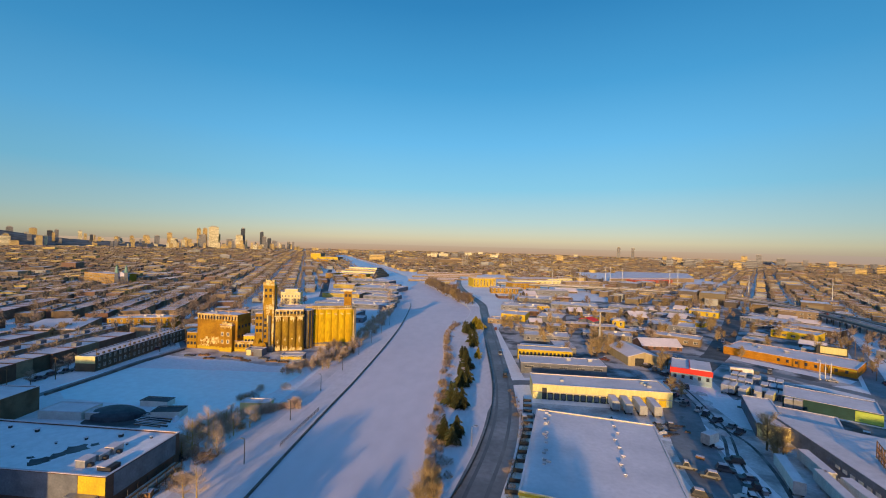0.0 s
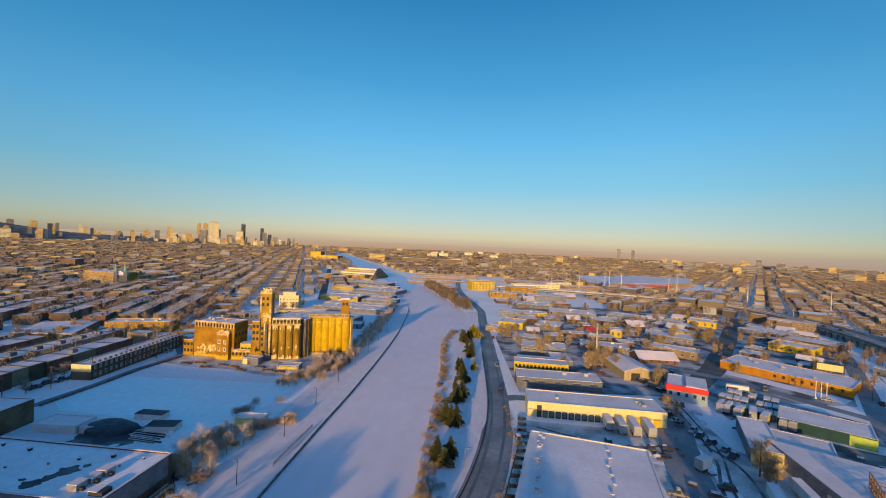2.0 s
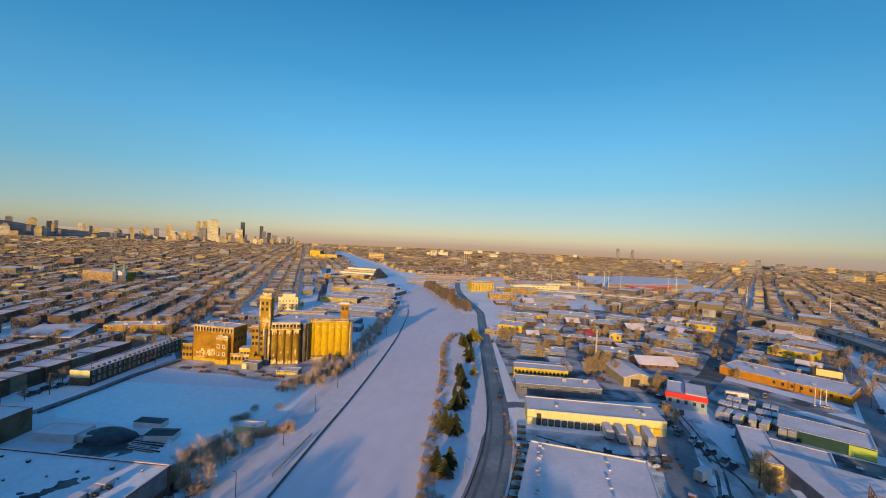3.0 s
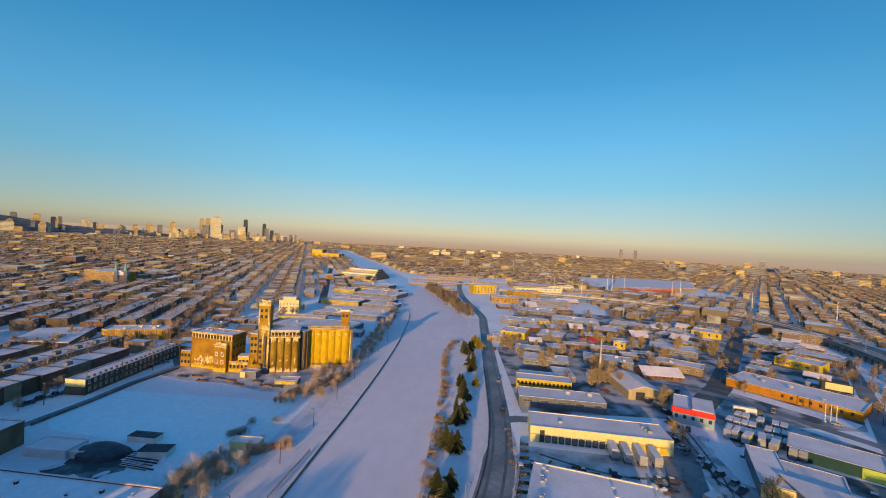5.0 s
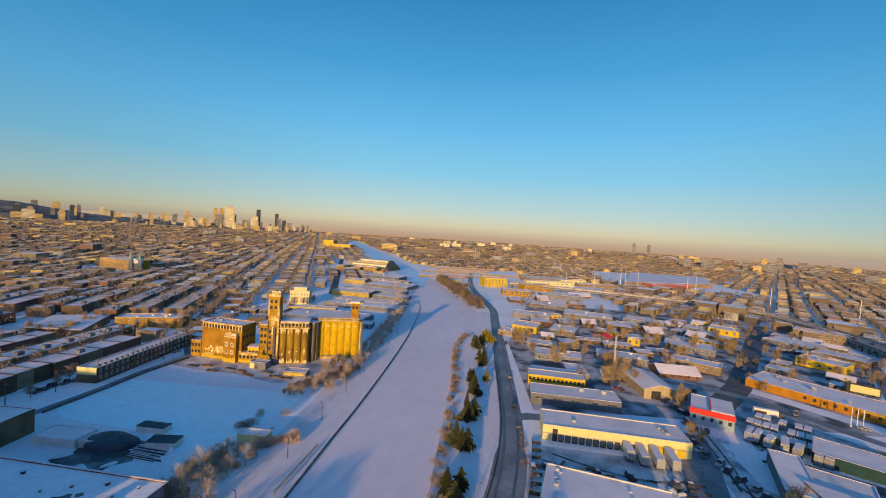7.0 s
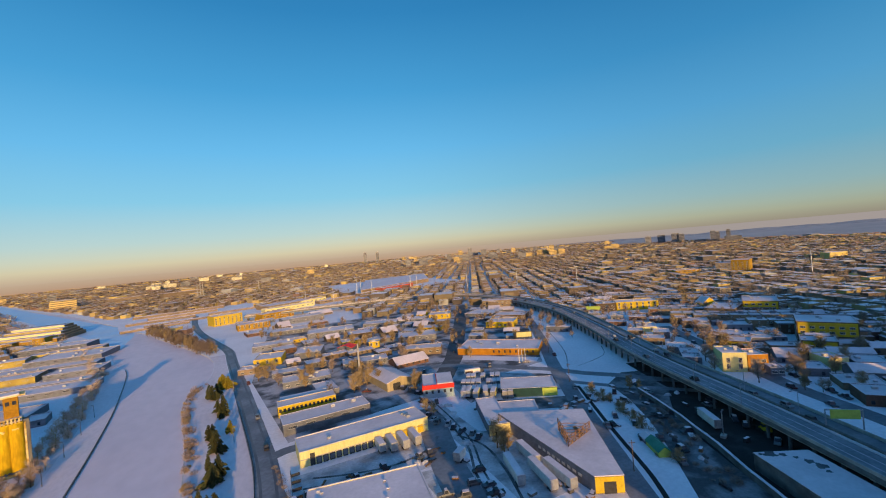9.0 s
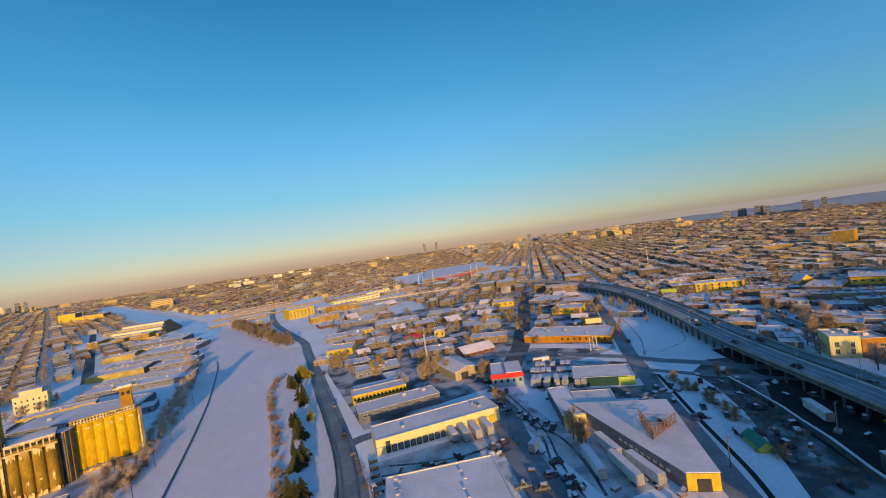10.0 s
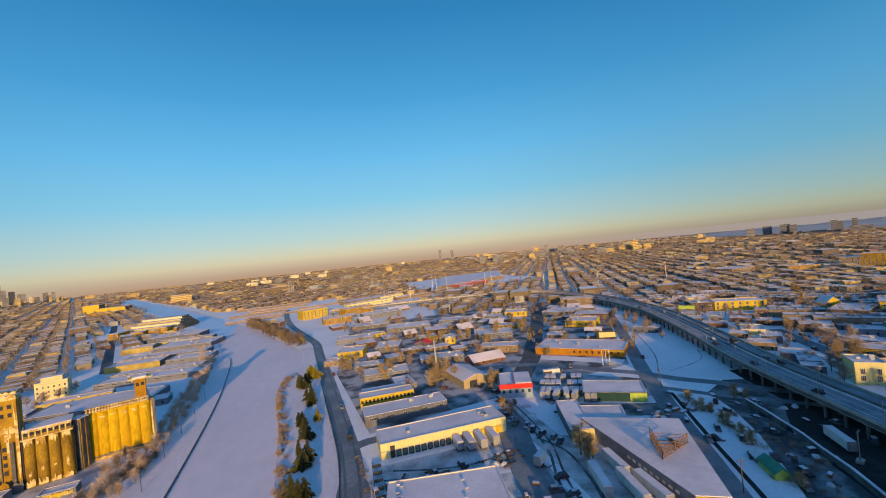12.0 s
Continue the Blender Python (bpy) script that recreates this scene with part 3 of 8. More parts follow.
def windows(parent, data, width, n, z, side="front", depth=0.0, wall_w=None):
    """A row of n windows, evenly spread on one side of a block that is wall_w wide and depth deep."""
    span, spots = wall_w if side in ("front", "back") else depth, []
    for i in range(n):
        c = span * (i + 0.5) / n - width / 2
        if side == "front":
            spots.append(pose(c, 0, z))
        elif side == "right":
            spots.append(pose(wall_w, c, z, 0, 0, 90))
        elif side == "left":
            spots.append(pose(0, c + width, z, 0, 0, -90))
        else:
            spots.append(pose(c + width, depth, z, 0, 0, 180))
    set_windows(parent, data, spots)


def shell(w, d, h, wall, lip=0.5, thick=0.3, base=0.0):
    """Walls with a parapet round a sunk roof. Returns wall mesh and roof-slab mesh."""
    m = Mesh()
    for x0, x1, y0, y1 in ((0, w, 0, thick), (0, w, d - thick, d), (0, thick, thick, d - thick), (w - thick, w, thick, d - thick)):
        m.box(x0, x1, y0, y1, base, h)
    r = Mesh().box(thick, w - thick, thick, d - thick, h - lip - 0.25, h - lip)
    return m, r


FOOT = []


def flat_building(name, label, category, p0, p1, depth, h, wall, roof=None, lip=0.4, group="", vents=0, seed=1, cap=None):
    """A flat-roofed block whose front runs from p0 to p1."""
    at, w = along(p0, p1)
    c = at @ Vector((w / 2, depth / 2, 0))
    FOOT.append((c.x, c.y, math.hypot(w, depth) / 2))
    b = thing(name, label, category, at, group)
    m, r = shell(w, depth, h, wall, lip)
    part("wall", m, wall, b)
    part("roof", r, roof or SNOW_ROOF, b, "flat roof under snow")
    edge = Mesh()
    for x0, x1, y0, y1 in ((-0.08, w + 0.08, -0.08, 0.36), (-0.08, w + 0.08, depth - 0.36, depth + 0.08), (-0.08, 0.36, 0.36, depth - 0.36), (w - 0.36, w + 0.08, 0.36, depth - 0.36)):
        edge.box(x0, x1, y0, y1, h + 0.002, h + 0.14)
    part("parapet_cap", edge, cap or SNOW_ROOF, b)
    rng = random.Random(seed)
    for i in range(vents):
        x, y, s = rng.uniform(0.1, 0.9) * w, rng.uniform(0.15, 0.85) * depth, rng.uniform(0.5, 1.1)
        v = Mesh().box(x - s, x + s, y - s * 0.8, y + s * 0.8, h - lip, h - lip + s * 1.1)
        v.box(x - s * 1.05, x + s * 1.05, y - s * 0.85, y + s * 0.85, h - lip + s * 1.1, h - lip + s * 1.1 + 0.15, 1)
        part("roof_unit", v, [STEEL, SNOW_ROOF], b)
    return b, w
# ---------------------------------------------------------------- old grain silos
def silo_block(name, label, p0, p1, cols, rows, h, mat, cap_h, cap_mat, gallery, swell=1.02):
    at, w = along(p0, p1)
    b = thing(name, label, "silo", at)
    r = w / cols / 2
    for j in range(rows):
        for i in range(cols):
            bin_mesh = Mesh().tube(((2 * i + 1) * r, (2 * j + 1) * r, 0), ((2 * i + 1) * r, (2 * j + 1) * r, h), r * swell, r * swell, 24)
            part("bin", bin_mesh, mat, b)
    d = rows * 2 * r
    part("foot", Mesh().box(-0.2, w + 0.2, 0.25 * r, d - 0.25 * r, 0, h * 0.07), mat, b)
    m = Mesh().box(-0.3, w + 0.3, -0.2, d + 0.2, h, h + 0.5)
    part("cornice", m, cap_mat, b)
    top = Mesh().box(0.2, w - 0.2, 0.6, d - 0.6, h + 0.5, h + cap_h)
    part("gallery", top, gallery, b)
    part("roof", Mesh().box(-0.1, w + 0.1, 0.3, d - 0.3, h + cap_h, h + cap_h + 0.35), SNOW_ROOF, b, "snow-covered flat roof")
    return b, w, d, r


def ragged(x0, x1, z0, z1, seed, y0=-0.06, y1=0.15, up=0.5, down=0.5, step=0.45):
    """A thin upright patch with broken upper and lower edges."""
    r = random.Random(seed)
    n = max(3, int((x1 - x0) / step))
    lo = [(x0 + (x1 - x0) * i / n, z0 + down * r.random() * (z1 - z0)) for i in range(n + 1)]
    hi = [(x, z1 - up * r.random() * (z1 - z0)) for x, z in lo]
    hi = [(x, max(z, lo[i][1] + 0.05)) for i, (x, z) in enumerate(hi)]
    k = n + 1
    v = [(x, y, z) for y in (y0, y1) for line in (lo, hi) for x, z in line]
    f = [(i, i + 1, k + i + 1, k + i) for i in range(n)] + [(k + i, k + i + 1, 3 * k + i + 1, 3 * k + i) for i in range(n)] + [(i + 1, i, 2 * k + i, 2 * k + i + 1) for i in range(n)]
    return Mesh().add(v, f + [(0, k, 3 * k, 2 * k), (2 * k - 1, n, 3 * k - 1, 4 * k - 1)])


# ochre concrete bins with a crenellated gallery
s2, w, d, r = silo_block("grain_silo", "tall ochre concrete grain bins under a pale gallery", (-102.0, 222.6), (-80.4, 229.4), 6, 3, 20.6, OCHRE, 0.9, OCHRE, OCHRE, 1.3)
for i in range(21):
    x = 0.3 + i * (w - 1.2) / 20
    part("gallery_pier", Mesh().box(x, x + 0.5, -0.3, 0.35, 21.1, 22.9), PALE_STUCCO, s2)
part("gallery_rail", Mesh().box(-0.2, w + 0.2, -0.35, 0.4, 22.9, 23.2), PALE_STUCCO, s2)
part("gallery_back", Mesh().box(0.2, w - 0.2, 0.9, 1.2, 21.5, 22.8), CONCRETE_DARK, s2)
part("gallery_roof", Mesh().box(-0.1, w + 0.1, 0.41, d - 0.4, 22.8, 23.1), SNOW_ROOF, s2)
part("broken_foot", ragged(0.2, w * 0.98, 0.2, 1.7, 71, -0.75, -0.2, 0.7, 0.1, 0.35), PALE_STUCCO, s2, "crumbling pale foot of the bins")
part("foot_shadow_gap", ragged(0.4, w * 0.95, 1.0, 2.6, 72, -0.68, -0.2, 0.6, 0.4, 0.5), CONCRETE_DARK, s2, "dark ragged strip above the foot")
for i in range(6):
    part("stain_patch", ragged((2 * i + 0.5) * r, (2 * i + 1.5) * r, 17.6 + (i * 7 % 3) * 0.4, 19.4, 80 + i, -0.6, -0.3, 0.5, 0.6), PALE_STUCCO, s2, "pale patch of washed-out concrete")
hh = part("head_house", Mesh().box(w - 4.9, w - 0.6, 2.0, 7.4, 21.5, 31.4), BRICK_RUST, s2, "rusty orange-brick head house")
part("head_house_roof", Mesh().box(w - 5.5, w - 0.1, 1.6, 7.8, 32.0, 32.5), SNOW_ROOF, s2)
part("head_house_eave", Mesh().box(w - 7.2, w + 1.6, 1.4, 8.0, 31.4, 32.0), PALE_STUCCO, s2, "pale crumbling overhanging eaves")
for i in range(2):
    part("window", WIN_DARK, None, hh, at=pose(w - 4.3 + i * 2.0, 1.98, 28.2))
part("stair_shaft", Mesh().box(w + 0.3, w + 2.2, 1.2, 4.6, 0, 21.6), CONCRETE_DARK, s2)
part("shaft_strip", ragged(w + 0.5, w + 1.1, 1, 21, 77, 1.1, 1.3, 0.02, 0.02, 0.3), PALE_STUCCO, s2)

# brown tile bins
s1, w, d, r = silo_block("grain_silo", "cluster of weathered brown tile grain bins with peeling upper gallery", (-116.0, 206.8), (-102.0, 212.2), 4, 3, 18.8, SILO_BROWN, 3.6, PALE_STUCCO, SILO_BROWN, 1.06)
for i in range(8):
    part("window", WIN_DARK, None, s1, at=pose(0.8 + i * (w - 2.4) / 7, 0.56, 20.2))
    part("gallery_pier", Mesh().box(0.3 + i * (w - 2.4) / 7, 0.7 + i * (w - 2.4) / 7, 0.3, 0.6, 19.4, 22.2), PALE_STUCCO, s1)
part("gallery_band", ragged(0.1, w - 0.1, 21.4, 22.5, 61, 0.28, 0.5, 0.3, 0.4, 0.5), PALE_STUCCO, s1, "pale broken render under the eaves")
for i in range(4):
    x = (2 * i + 1) * r
    part("render_patch", ragged(x - 1.3, x + 1.3, 15.6, 18.78, 62 + i, -0.25, 0.3, 0.05, 0.75, 0.4), PALE_STUCCO, s1, "pale ragged render below the gallery")
    part("render_patch", ragged(x - 1.5, x + 1.3, 0.2, 3.4, 52 + i, -0.3, 0.3, 0.8, 0.1, 0.35), PALE_STUCCO, s1, "pale crumbling foot of the bins")
    part("render_patch", ragged(x - 0.5, x + 0.3, 4.2 + i % 3, 7.0 + 2 * (i % 2), 42 + i, -0.22, 0.2, 0.7, 0.6, 0.3), PALE_STUCCO, s1)
for i in range(5):
    part("window", WIN_DARK, None, s1, at=pose(w - 0.18, 1.0 + i * 1.9, 20.2, 0, 0, 90))
    part("drain_pipe", Mesh().tube((w + 0.35, 1.6 + i * 1.8, 0), (w + 0.35, 1.6 + i * 1.8, 18.6), 0.12, 0.12, 6), DARK, s1)

link = thing("conveyor_bridge", "dark concrete silo link between the two bin blocks", "silo link", along((-101.4, 215.6), (-100.0, 221.0))[0])
part("wall", Mesh().box(0.3, 5.2, 0, 4.5, 0, 21.2), CONCRETE_DARK, link)
part("roof", Mesh().box(0.1, 5.4, -0.2, 4.7, 21.2, 21.6), SNOW_ROOF, link)
for i in range(2):
    part("pilaster", Mesh().box(0.8 + i * 2.4, 1.2 + i * 2.4, -0.3, 0.0, 0, 21.2), SILO_BROWN, link)

# workhouse tower
at, w = along((-122.0, 205.4), (-116.4, 206.8))
tw = thing("silo_tower", "tall narrow orange-brick elevator tower with peeling render", "tower", at)
shaft = part("shaft", Mesh().box(0, w, 0, 6.0, 0, 35.8), BRICK_OLD, tw)
part("roof", Mesh().box(0.2, w - 0.2, 0.2, 5.8, 36.9, 37.3), SNOW_ROOF, tw)
part("cornice", Mesh().box(-0.3, w + 0.3, -0.3, 6.3, 35.8, 36.2), PALE_STUCCO, tw)
part("parapet", ragged(-0.1, w + 0.1, 36.2, 38.2, 31, -0.1, 0.3, 0.6, 0.0, 0.5), PALE_STUCCO, tw, "broken pale parapet")
part("parapet_top", ragged(0.4, w - 0.6, 36.2, 39.0, 36, 3.0, 5.4, 0.5, 0.0, 0.8), PALE_STUCCO, tw)
for k, (x0, x1, z0, z1) in enumerate(((w * 0.1, w * 0.5, 22.5, 25.5), (w * 0.3, w * 0.62, 20.0, 23.2), (w * 0.55, w * 0.95, 21.5, 26.4), (w * 0.38, w * 0.5, 12, 20.5), (w * 0.84, w, 3, 35), (0.0, w * 0.1, 22, 35.6))):
    part("render_patch", ragged(x0, x1, z0, z1, 90 + k, -0.07, 0.15, 0.3, 0.4, 0.35), PALE_STUCCO, tw, "pale remains of render")
for k, z in enumerate((32.4, 29.2, 16.4, 13.4, 10.4, 7.4)):
    part("window", WIN_DARK, None, shaft, at=pose(0.9, 0, z))
    part("window", WIN_DARK, None, shaft, at=pose(w - 2.6, 0, z))
part("pipe", Mesh().tube((w + 0.5, 0.4, 0), (w + 0.5, 0.4, 34), 0.28, 0.28, 8), DARK, tw)
part("pipe", Mesh().tube((w + 1.1, 0.9, 0), (w + 1.1, 0.9, 24), 0.2, 0.2, 8), STEEL, tw)
part("buttress", Mesh().box(w + 0.02, w + 0.9, 1.2, 4.0, 0, 24.0), CONCRETE_DARK, tw)
part("buttress", Mesh().box(w * 0.55, w * 0.75, -0.8, -0.02, 0, 19.5), CONCRETE_DARK, tw)
part("buttress", Mesh().box(0.1, 0.5, -0.5, -0.02, 0, 22.5), CONCRETE_DARK, tw)
part("shoulder", Mesh().box(-4.0, 0, 0.8, 6.0, 0, 20.4), BRICK_OLD, tw)
part("shoulder_roof", Mesh().box(-4.2, 0, 0.6, 6.2, 20.4, 20.8), SNOW_ROOF, tw)
for z in (17.2, 13.8, 10.4):
    part("window", WIN_DARK, None, tw, at=pose(-3.6, 0.8, z))
    part("window", WIN_DARK, None, tw, at=pose(-1.8, 0.8, z))
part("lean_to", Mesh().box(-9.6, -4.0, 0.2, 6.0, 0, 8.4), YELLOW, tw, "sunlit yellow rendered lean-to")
part("lean_to_roof", Mesh().box(-9.8, -4.0, 0.0, 6.1, 8.4, 8.7), SNOW_ROOF, tw)
for i in range(3):
    part("window", WIN_DARK, None, tw, at=pose(-9.0 + i * 1.7, 0.2, 5.0))
part("broken_vault", ragged(-3.6, w * 0.5, 0.2, 8.5, 93, -3.2, -2.9, 0.5, 0.05, 0.7), BRICK_OLD, tw, "ruined brick wall before the tower")
part("vault_wall", ragged(-3.4, w + 0.6, 0.0, 5.5, 94, -1.6, -1.3, 0.5, 0.0, 0.6), CONCRETE_DARK, tw)

# old malt house
mh, w = flat_building("malt_house", "big derelict orange-brick malt house with a row of attic windows", "factory", (-159.3, 204.6), (-134.8, 203.0), 11, 19.4, BRICK_RUST, vents=3, seed=3)
windows(mh, WIN_DARK, 1.2, 13, 16.7, wall_w=w)
for i in range(14):
    part("attic_pier", Mesh().box(0.3 + i * (w - 1.0) / 13, 0.75 + i * (w - 1.0) / 13, -0.14, 0.0, 16.1, 18.6), PALE_STUCCO, mh)
part("cornice", Mesh().box(-0.15, w + 0.15, -0.2, 0.0, 18.7, 19.2), PALE_STUCCO, mh)
part("cornice", Mesh().box(-0.15, w + 0.15, -0.12, 0.0, 15.7, 15.95), BRICK_OLD, mh)
for k, (x0, x1, z0, z1) in enumerate(((2.0, 15.8, 2.4, 5.8), (5.2, 12.5, 4.4, 7.2), (1.2, 8.0, 1.2, 3.6), (10, 16, 3.5, 7.6))):
    part("render_patch", ragged(x0, x1, z0, z1, 20 + k, -0.05 - 0.004 * k, 0.1, 0.6, 0.6, 0.5), PALE_STUCCO, mh, "remains of white paint")
part("base_strip", ragged(0.2, w * 0.7, 0.1, 2.2, 29, -0.09, 0.1, 0.4, 0.1, 0.8), YELLOW, mh, "yellow painted base")
windows(mh, WIN_DARK, 1.2, 4, 12.0, side="right", depth=11, wall_w=w)
windows(mh, WIN_DARK, 1.2, 4, 7.0, side="right", depth=11, wall_w=w)
st, w2 = flat_building("stair_tower", "orange-brick stair tower with pale window surrounds", "tower", (-143.8, 201.0), (-136.4, 200.6), 3.4, 14.2, BRICK_RUST, lip=0.3)
for z in (4.6, 8.6):
    for x in (1.2, 4.6):
        part("window", WIN_HOUSE, None, st, at=pose(x, 0, z))
        part("window_surround", Mesh().box(x - 0.35, x + 1.45, -0.015, 0.02, z - 0.35, z + 2.0), PALE_STUCCO, st)
part("render_patch", ragged(0.4, w2, 12.0, 14.1, 24, -0.05, 0.1, 0.2, 0.7, 0.4), PALE_STUCCO, st)
part("broken_top", ragged(1.0, w2 - 0.4, 14.0, 16.2, 25, 0.4, 2.6, 0.6, 0.0, 0.7), PALE_STUCCO, st, "crumbling pale top of the tower")
part("base_strip", ragged(0, w2, 0.1, 2.8, 26, -0.08, 0.1, 0.3, 0.0, 0.7), YELLOW, st, "yellow painted base")
a1, w1 = flat_building("annex", "low ochre brick annex beside the malt house", "factory annex", (-165.2, 204.2), (-159.6, 204.5), 9, 8.6, BRICK_OLD)
windows(a1, WIN_DARK, 1.2, 3, 5.4, wall_w=w1)
windows(a1, WIN_DARK, 1.2, 3, 2.0, wall_w=w1)
a2, w1 = flat_building("annex", "low pale ruined annex with a snowy roof", "factory annex", (-136.0, 202.5), (-125.8, 203.6), 9, 5.6, BRICK_OLD)
windows(a2, WIN_DARK, 1.2, 5, 2.4, wall_w=w1)
part("render_patch", ragged(0.3, w1 - 0.3, 3.6, 5.4, 27, -0.06, 0.1, 0.2, 0.6, 0.5), PALE_STUCCO, a2)
part("base_strip", ragged(0.2, w1 - 0.2, 0.1, 2.0, 28, -0.08, 0.1, 0.4, 0.1, 0.6), YELLOW, a2, "yellow painted base")
a3, w1 = flat_building("shed", "small pale metal shed under snow", "shed", (-125.4, 196.0), (-116.6, 196.2), 5, 3.6, GREY_WALL)
part("door", DOOR_DARK, None, a3, at=pose(3.2, 0, 0))
part("wall_panel", Mesh().box(0.3, 2.8, -0.05, 0.02, 0.3, 3.1), CREAM, a3, "cream sheet-metal door")
a4, w1 = flat_building("shed", "low yellowish hut half buried in snow", "shed", (-103.6, 190.4), (-92.6, 192.2), 6, 2.8, GREY_WALL)
part("wall_panel", ragged(0.4, w1 - 0.8, 0.4, 2.5, 33, -0.05, 0.05, 0.3, 0.4, 0.8), YELLOW, a4, "faded yellow paint on the hut")
windows(a4, WIN_WIDE, 2.4, 2, 1.0, wall_w=w1)
for k in range(9):
    x = -152 + k * 6.4
    single("rubble_mound", ragged(-2.6, 2.6, 0.0, 0.9, 100 + k, -1.0, 1.2, 0.8, 0.0, 0.4), [RUST if k % 3 else CONCRETE_DARK], "low mound of brick rubble in the snow", "rubble", pose(x, 190.0 + 3 * math.sin(k * 2.3), 0, 0, 0, 12 * math.sin(k)), "rubble mounds")

# buildings behind the silos along the canal
sheds = [((-171, 304), (-107, 299), 34, 4.2, GREY_WALL, 4), ((-166, 372), (-92, 366), 22, 4.0, GREY_WALL, 3), ((-185, 433), (-142, 431), 22, 5.4, BRICK_TAN, 2), ((-138, 432), (-102, 428), 24, 4.2, GREY_WALL, 2), ((-168, 402), (-100, 396), 14, 3.4, GREY_WALL, 2),
         ((-211, 531), (-182, 534), 20, 5.6, BRICK_TAN, 2), ((-178, 516), (-118, 506), 40, 4.6, GREY_WALL, 5), ((-190, 560), (-128, 556), 18, 4.8, BRICK_TAN, 3), ((-186, 470), (-112, 464), 20, 4.0, GREY_WALL, 3), ((-214, 600), (-150, 590), 30, 6.0, GREY_WALL, 3), ((-178, 330), (-140, 338), 10, 5, BRICK_TAN, 1)]
for i, (p0, p1, dep, h, wall, nv) in enumerate(sheds):
    b, w = flat_building("warehouse", "long low canal-side warehouse with a snow-covered flat roof", "warehouse", p0, p1, dep, h, wall, vents=nv, seed=20 + i, group="canal-side warehouses")
    # only the front takes the lit yellow; shaded sides keep a tan colour
    if wall is BRICK_TAN:
        part("front_panel", Mesh().box(0, w, -0.06, 0.05, 0.2, h - 0.2), DULL_GOLD, b, "front in dull yellow, coloured as the lit side")
    windows(b, WIN_STRIP, 4.0, int(w / 9), h * 0.5, wall_w=w)
wb, w = flat_building("apartment_block", "pale yellow apartment block with a stepped roof", "apartment building", (-197, 365), (-180, 370), 14, 12.5, CREAM_PALE, vents=2, seed=9)
for z in (1.6, 4.8, 8.0):
    windows(wb, WIN_HOUSE, 1.1, 6, z, wall_w=w)
    windows(wb, WIN_HOUSE, 1.1, 5, z, side="right", depth=14, wall_w=w)
part("penthouse", Mesh().box(3, w - 3, 3, 11, 12.1, 15), CREAM_PALE, wb)
part("penthouse_roof", Mesh().box(2.8, w - 2.8, 2.8, 11.2, 15, 15.3), SNOW_ROOF, wb)

at, w = along((-284, 714), (-208, 704))
hall = thing("factory_hall", "long stepped yellow factory with white roof bands", "factory", at)
for k in range(5):
    y0, z0 = 13 * k, 3.0 * k
    part("storey", Mesh().box(1.2 * k, w - 3.5 * k, y0, 78, z0, z0 + 4.6 - 0.4 * (k > 0)), BRICK_TAN, hall)
    # lit fronts get their own colours over the tan of the shaded sides
    part("front_panel", Mesh().box(1.2 * k, w - 3.5 * k, y0 - 0.06, y0 + 0.05, z0 + 0.1, z0 + 4.1), (BRICK_OLD, DULL_GOLD, CREAM, DULL_GOLD, CREAM)[k], hall)
    part("storey_band", Mesh().box(1.2 * k - 0.4, w - 3.5 * k + 0.4, y0 - 0.5, y0 + 13.5, z0 + 4.6 - 0.4 * (k > 0), z0 + 5.0 - 0.4 * (k > 0)), SNOW_ROOF, hall)
    set_windows(hall, WIN_STRIP, [pose(1.2 * k + 2 + i * (w - 4.7 * k - 8) / 9, y0, z0 + (1.0 if k == 0 else 2.3)) for i in range(10)])
for x0, x1, y0, z in ((0, 13, -26, 8.5), (26, 38, -14, 6.0), (60, 72, -18, 9.0)):
    part("wing", Mesh().box(x0, x1, y0, 2, 0, z), BRICK_OLD, hall, "brown-yellow brick wing")
    part("wing_roof", Mesh().box(x0 - 0.3, x1 + 0.3, y0 - 0.3, 2, z, z + 0.35), SNOW_ROOF, hall)
    set_windows(hall, WIN_HOUSE, [pose(x0 + 1.5 + 3.2 * i, y0, zz) for i in range(4) for zz in ((1.6, 4.8) if z > 7 else (2.0,))])
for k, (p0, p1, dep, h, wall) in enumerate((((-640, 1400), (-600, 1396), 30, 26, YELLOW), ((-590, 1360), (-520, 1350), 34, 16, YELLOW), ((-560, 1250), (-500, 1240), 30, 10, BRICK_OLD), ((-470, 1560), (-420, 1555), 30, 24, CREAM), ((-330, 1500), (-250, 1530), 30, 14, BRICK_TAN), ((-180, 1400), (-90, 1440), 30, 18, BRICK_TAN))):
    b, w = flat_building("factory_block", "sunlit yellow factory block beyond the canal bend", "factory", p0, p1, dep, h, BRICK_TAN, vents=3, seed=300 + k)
    # sunlit tone laid on the front only, side walls stay tan for shade
    part("front_panel", Mesh().box(0, w, -0.06, 0.05, 0.2, h - 0.2), wall, b, "front wall panel in its sunlit colour")
    for z in [1.6 + 4 * q for q in range(int(h / 4.6))]:
        windows(b, WIN_STRIP, 4.0, int(w / 9), z, wall_w=w)

# ---------------------------------------------------------------- left side, near
nb, w = flat_building("workshop", "low brick workshop with a wide snow-covered flat roof", "workshop", (-150, 71.6), (-79.6, 73.4), 21.4, 8.6, BRICK_RED, SNOW, lip=0.35, cap=SNOW_ROOF)
part("wall_panel", Mesh().box(w - 27, w - 6.5, -0.06, 0.1, 3.0, 8.4), GREY_WALL, nb, "grey metal front cladding")
part("wall_panel", Mesh().box(w - 32, w - 27.3, -0.08, 0.1, 2.6, 8.3), WHITE, nb, "white loading door panel")
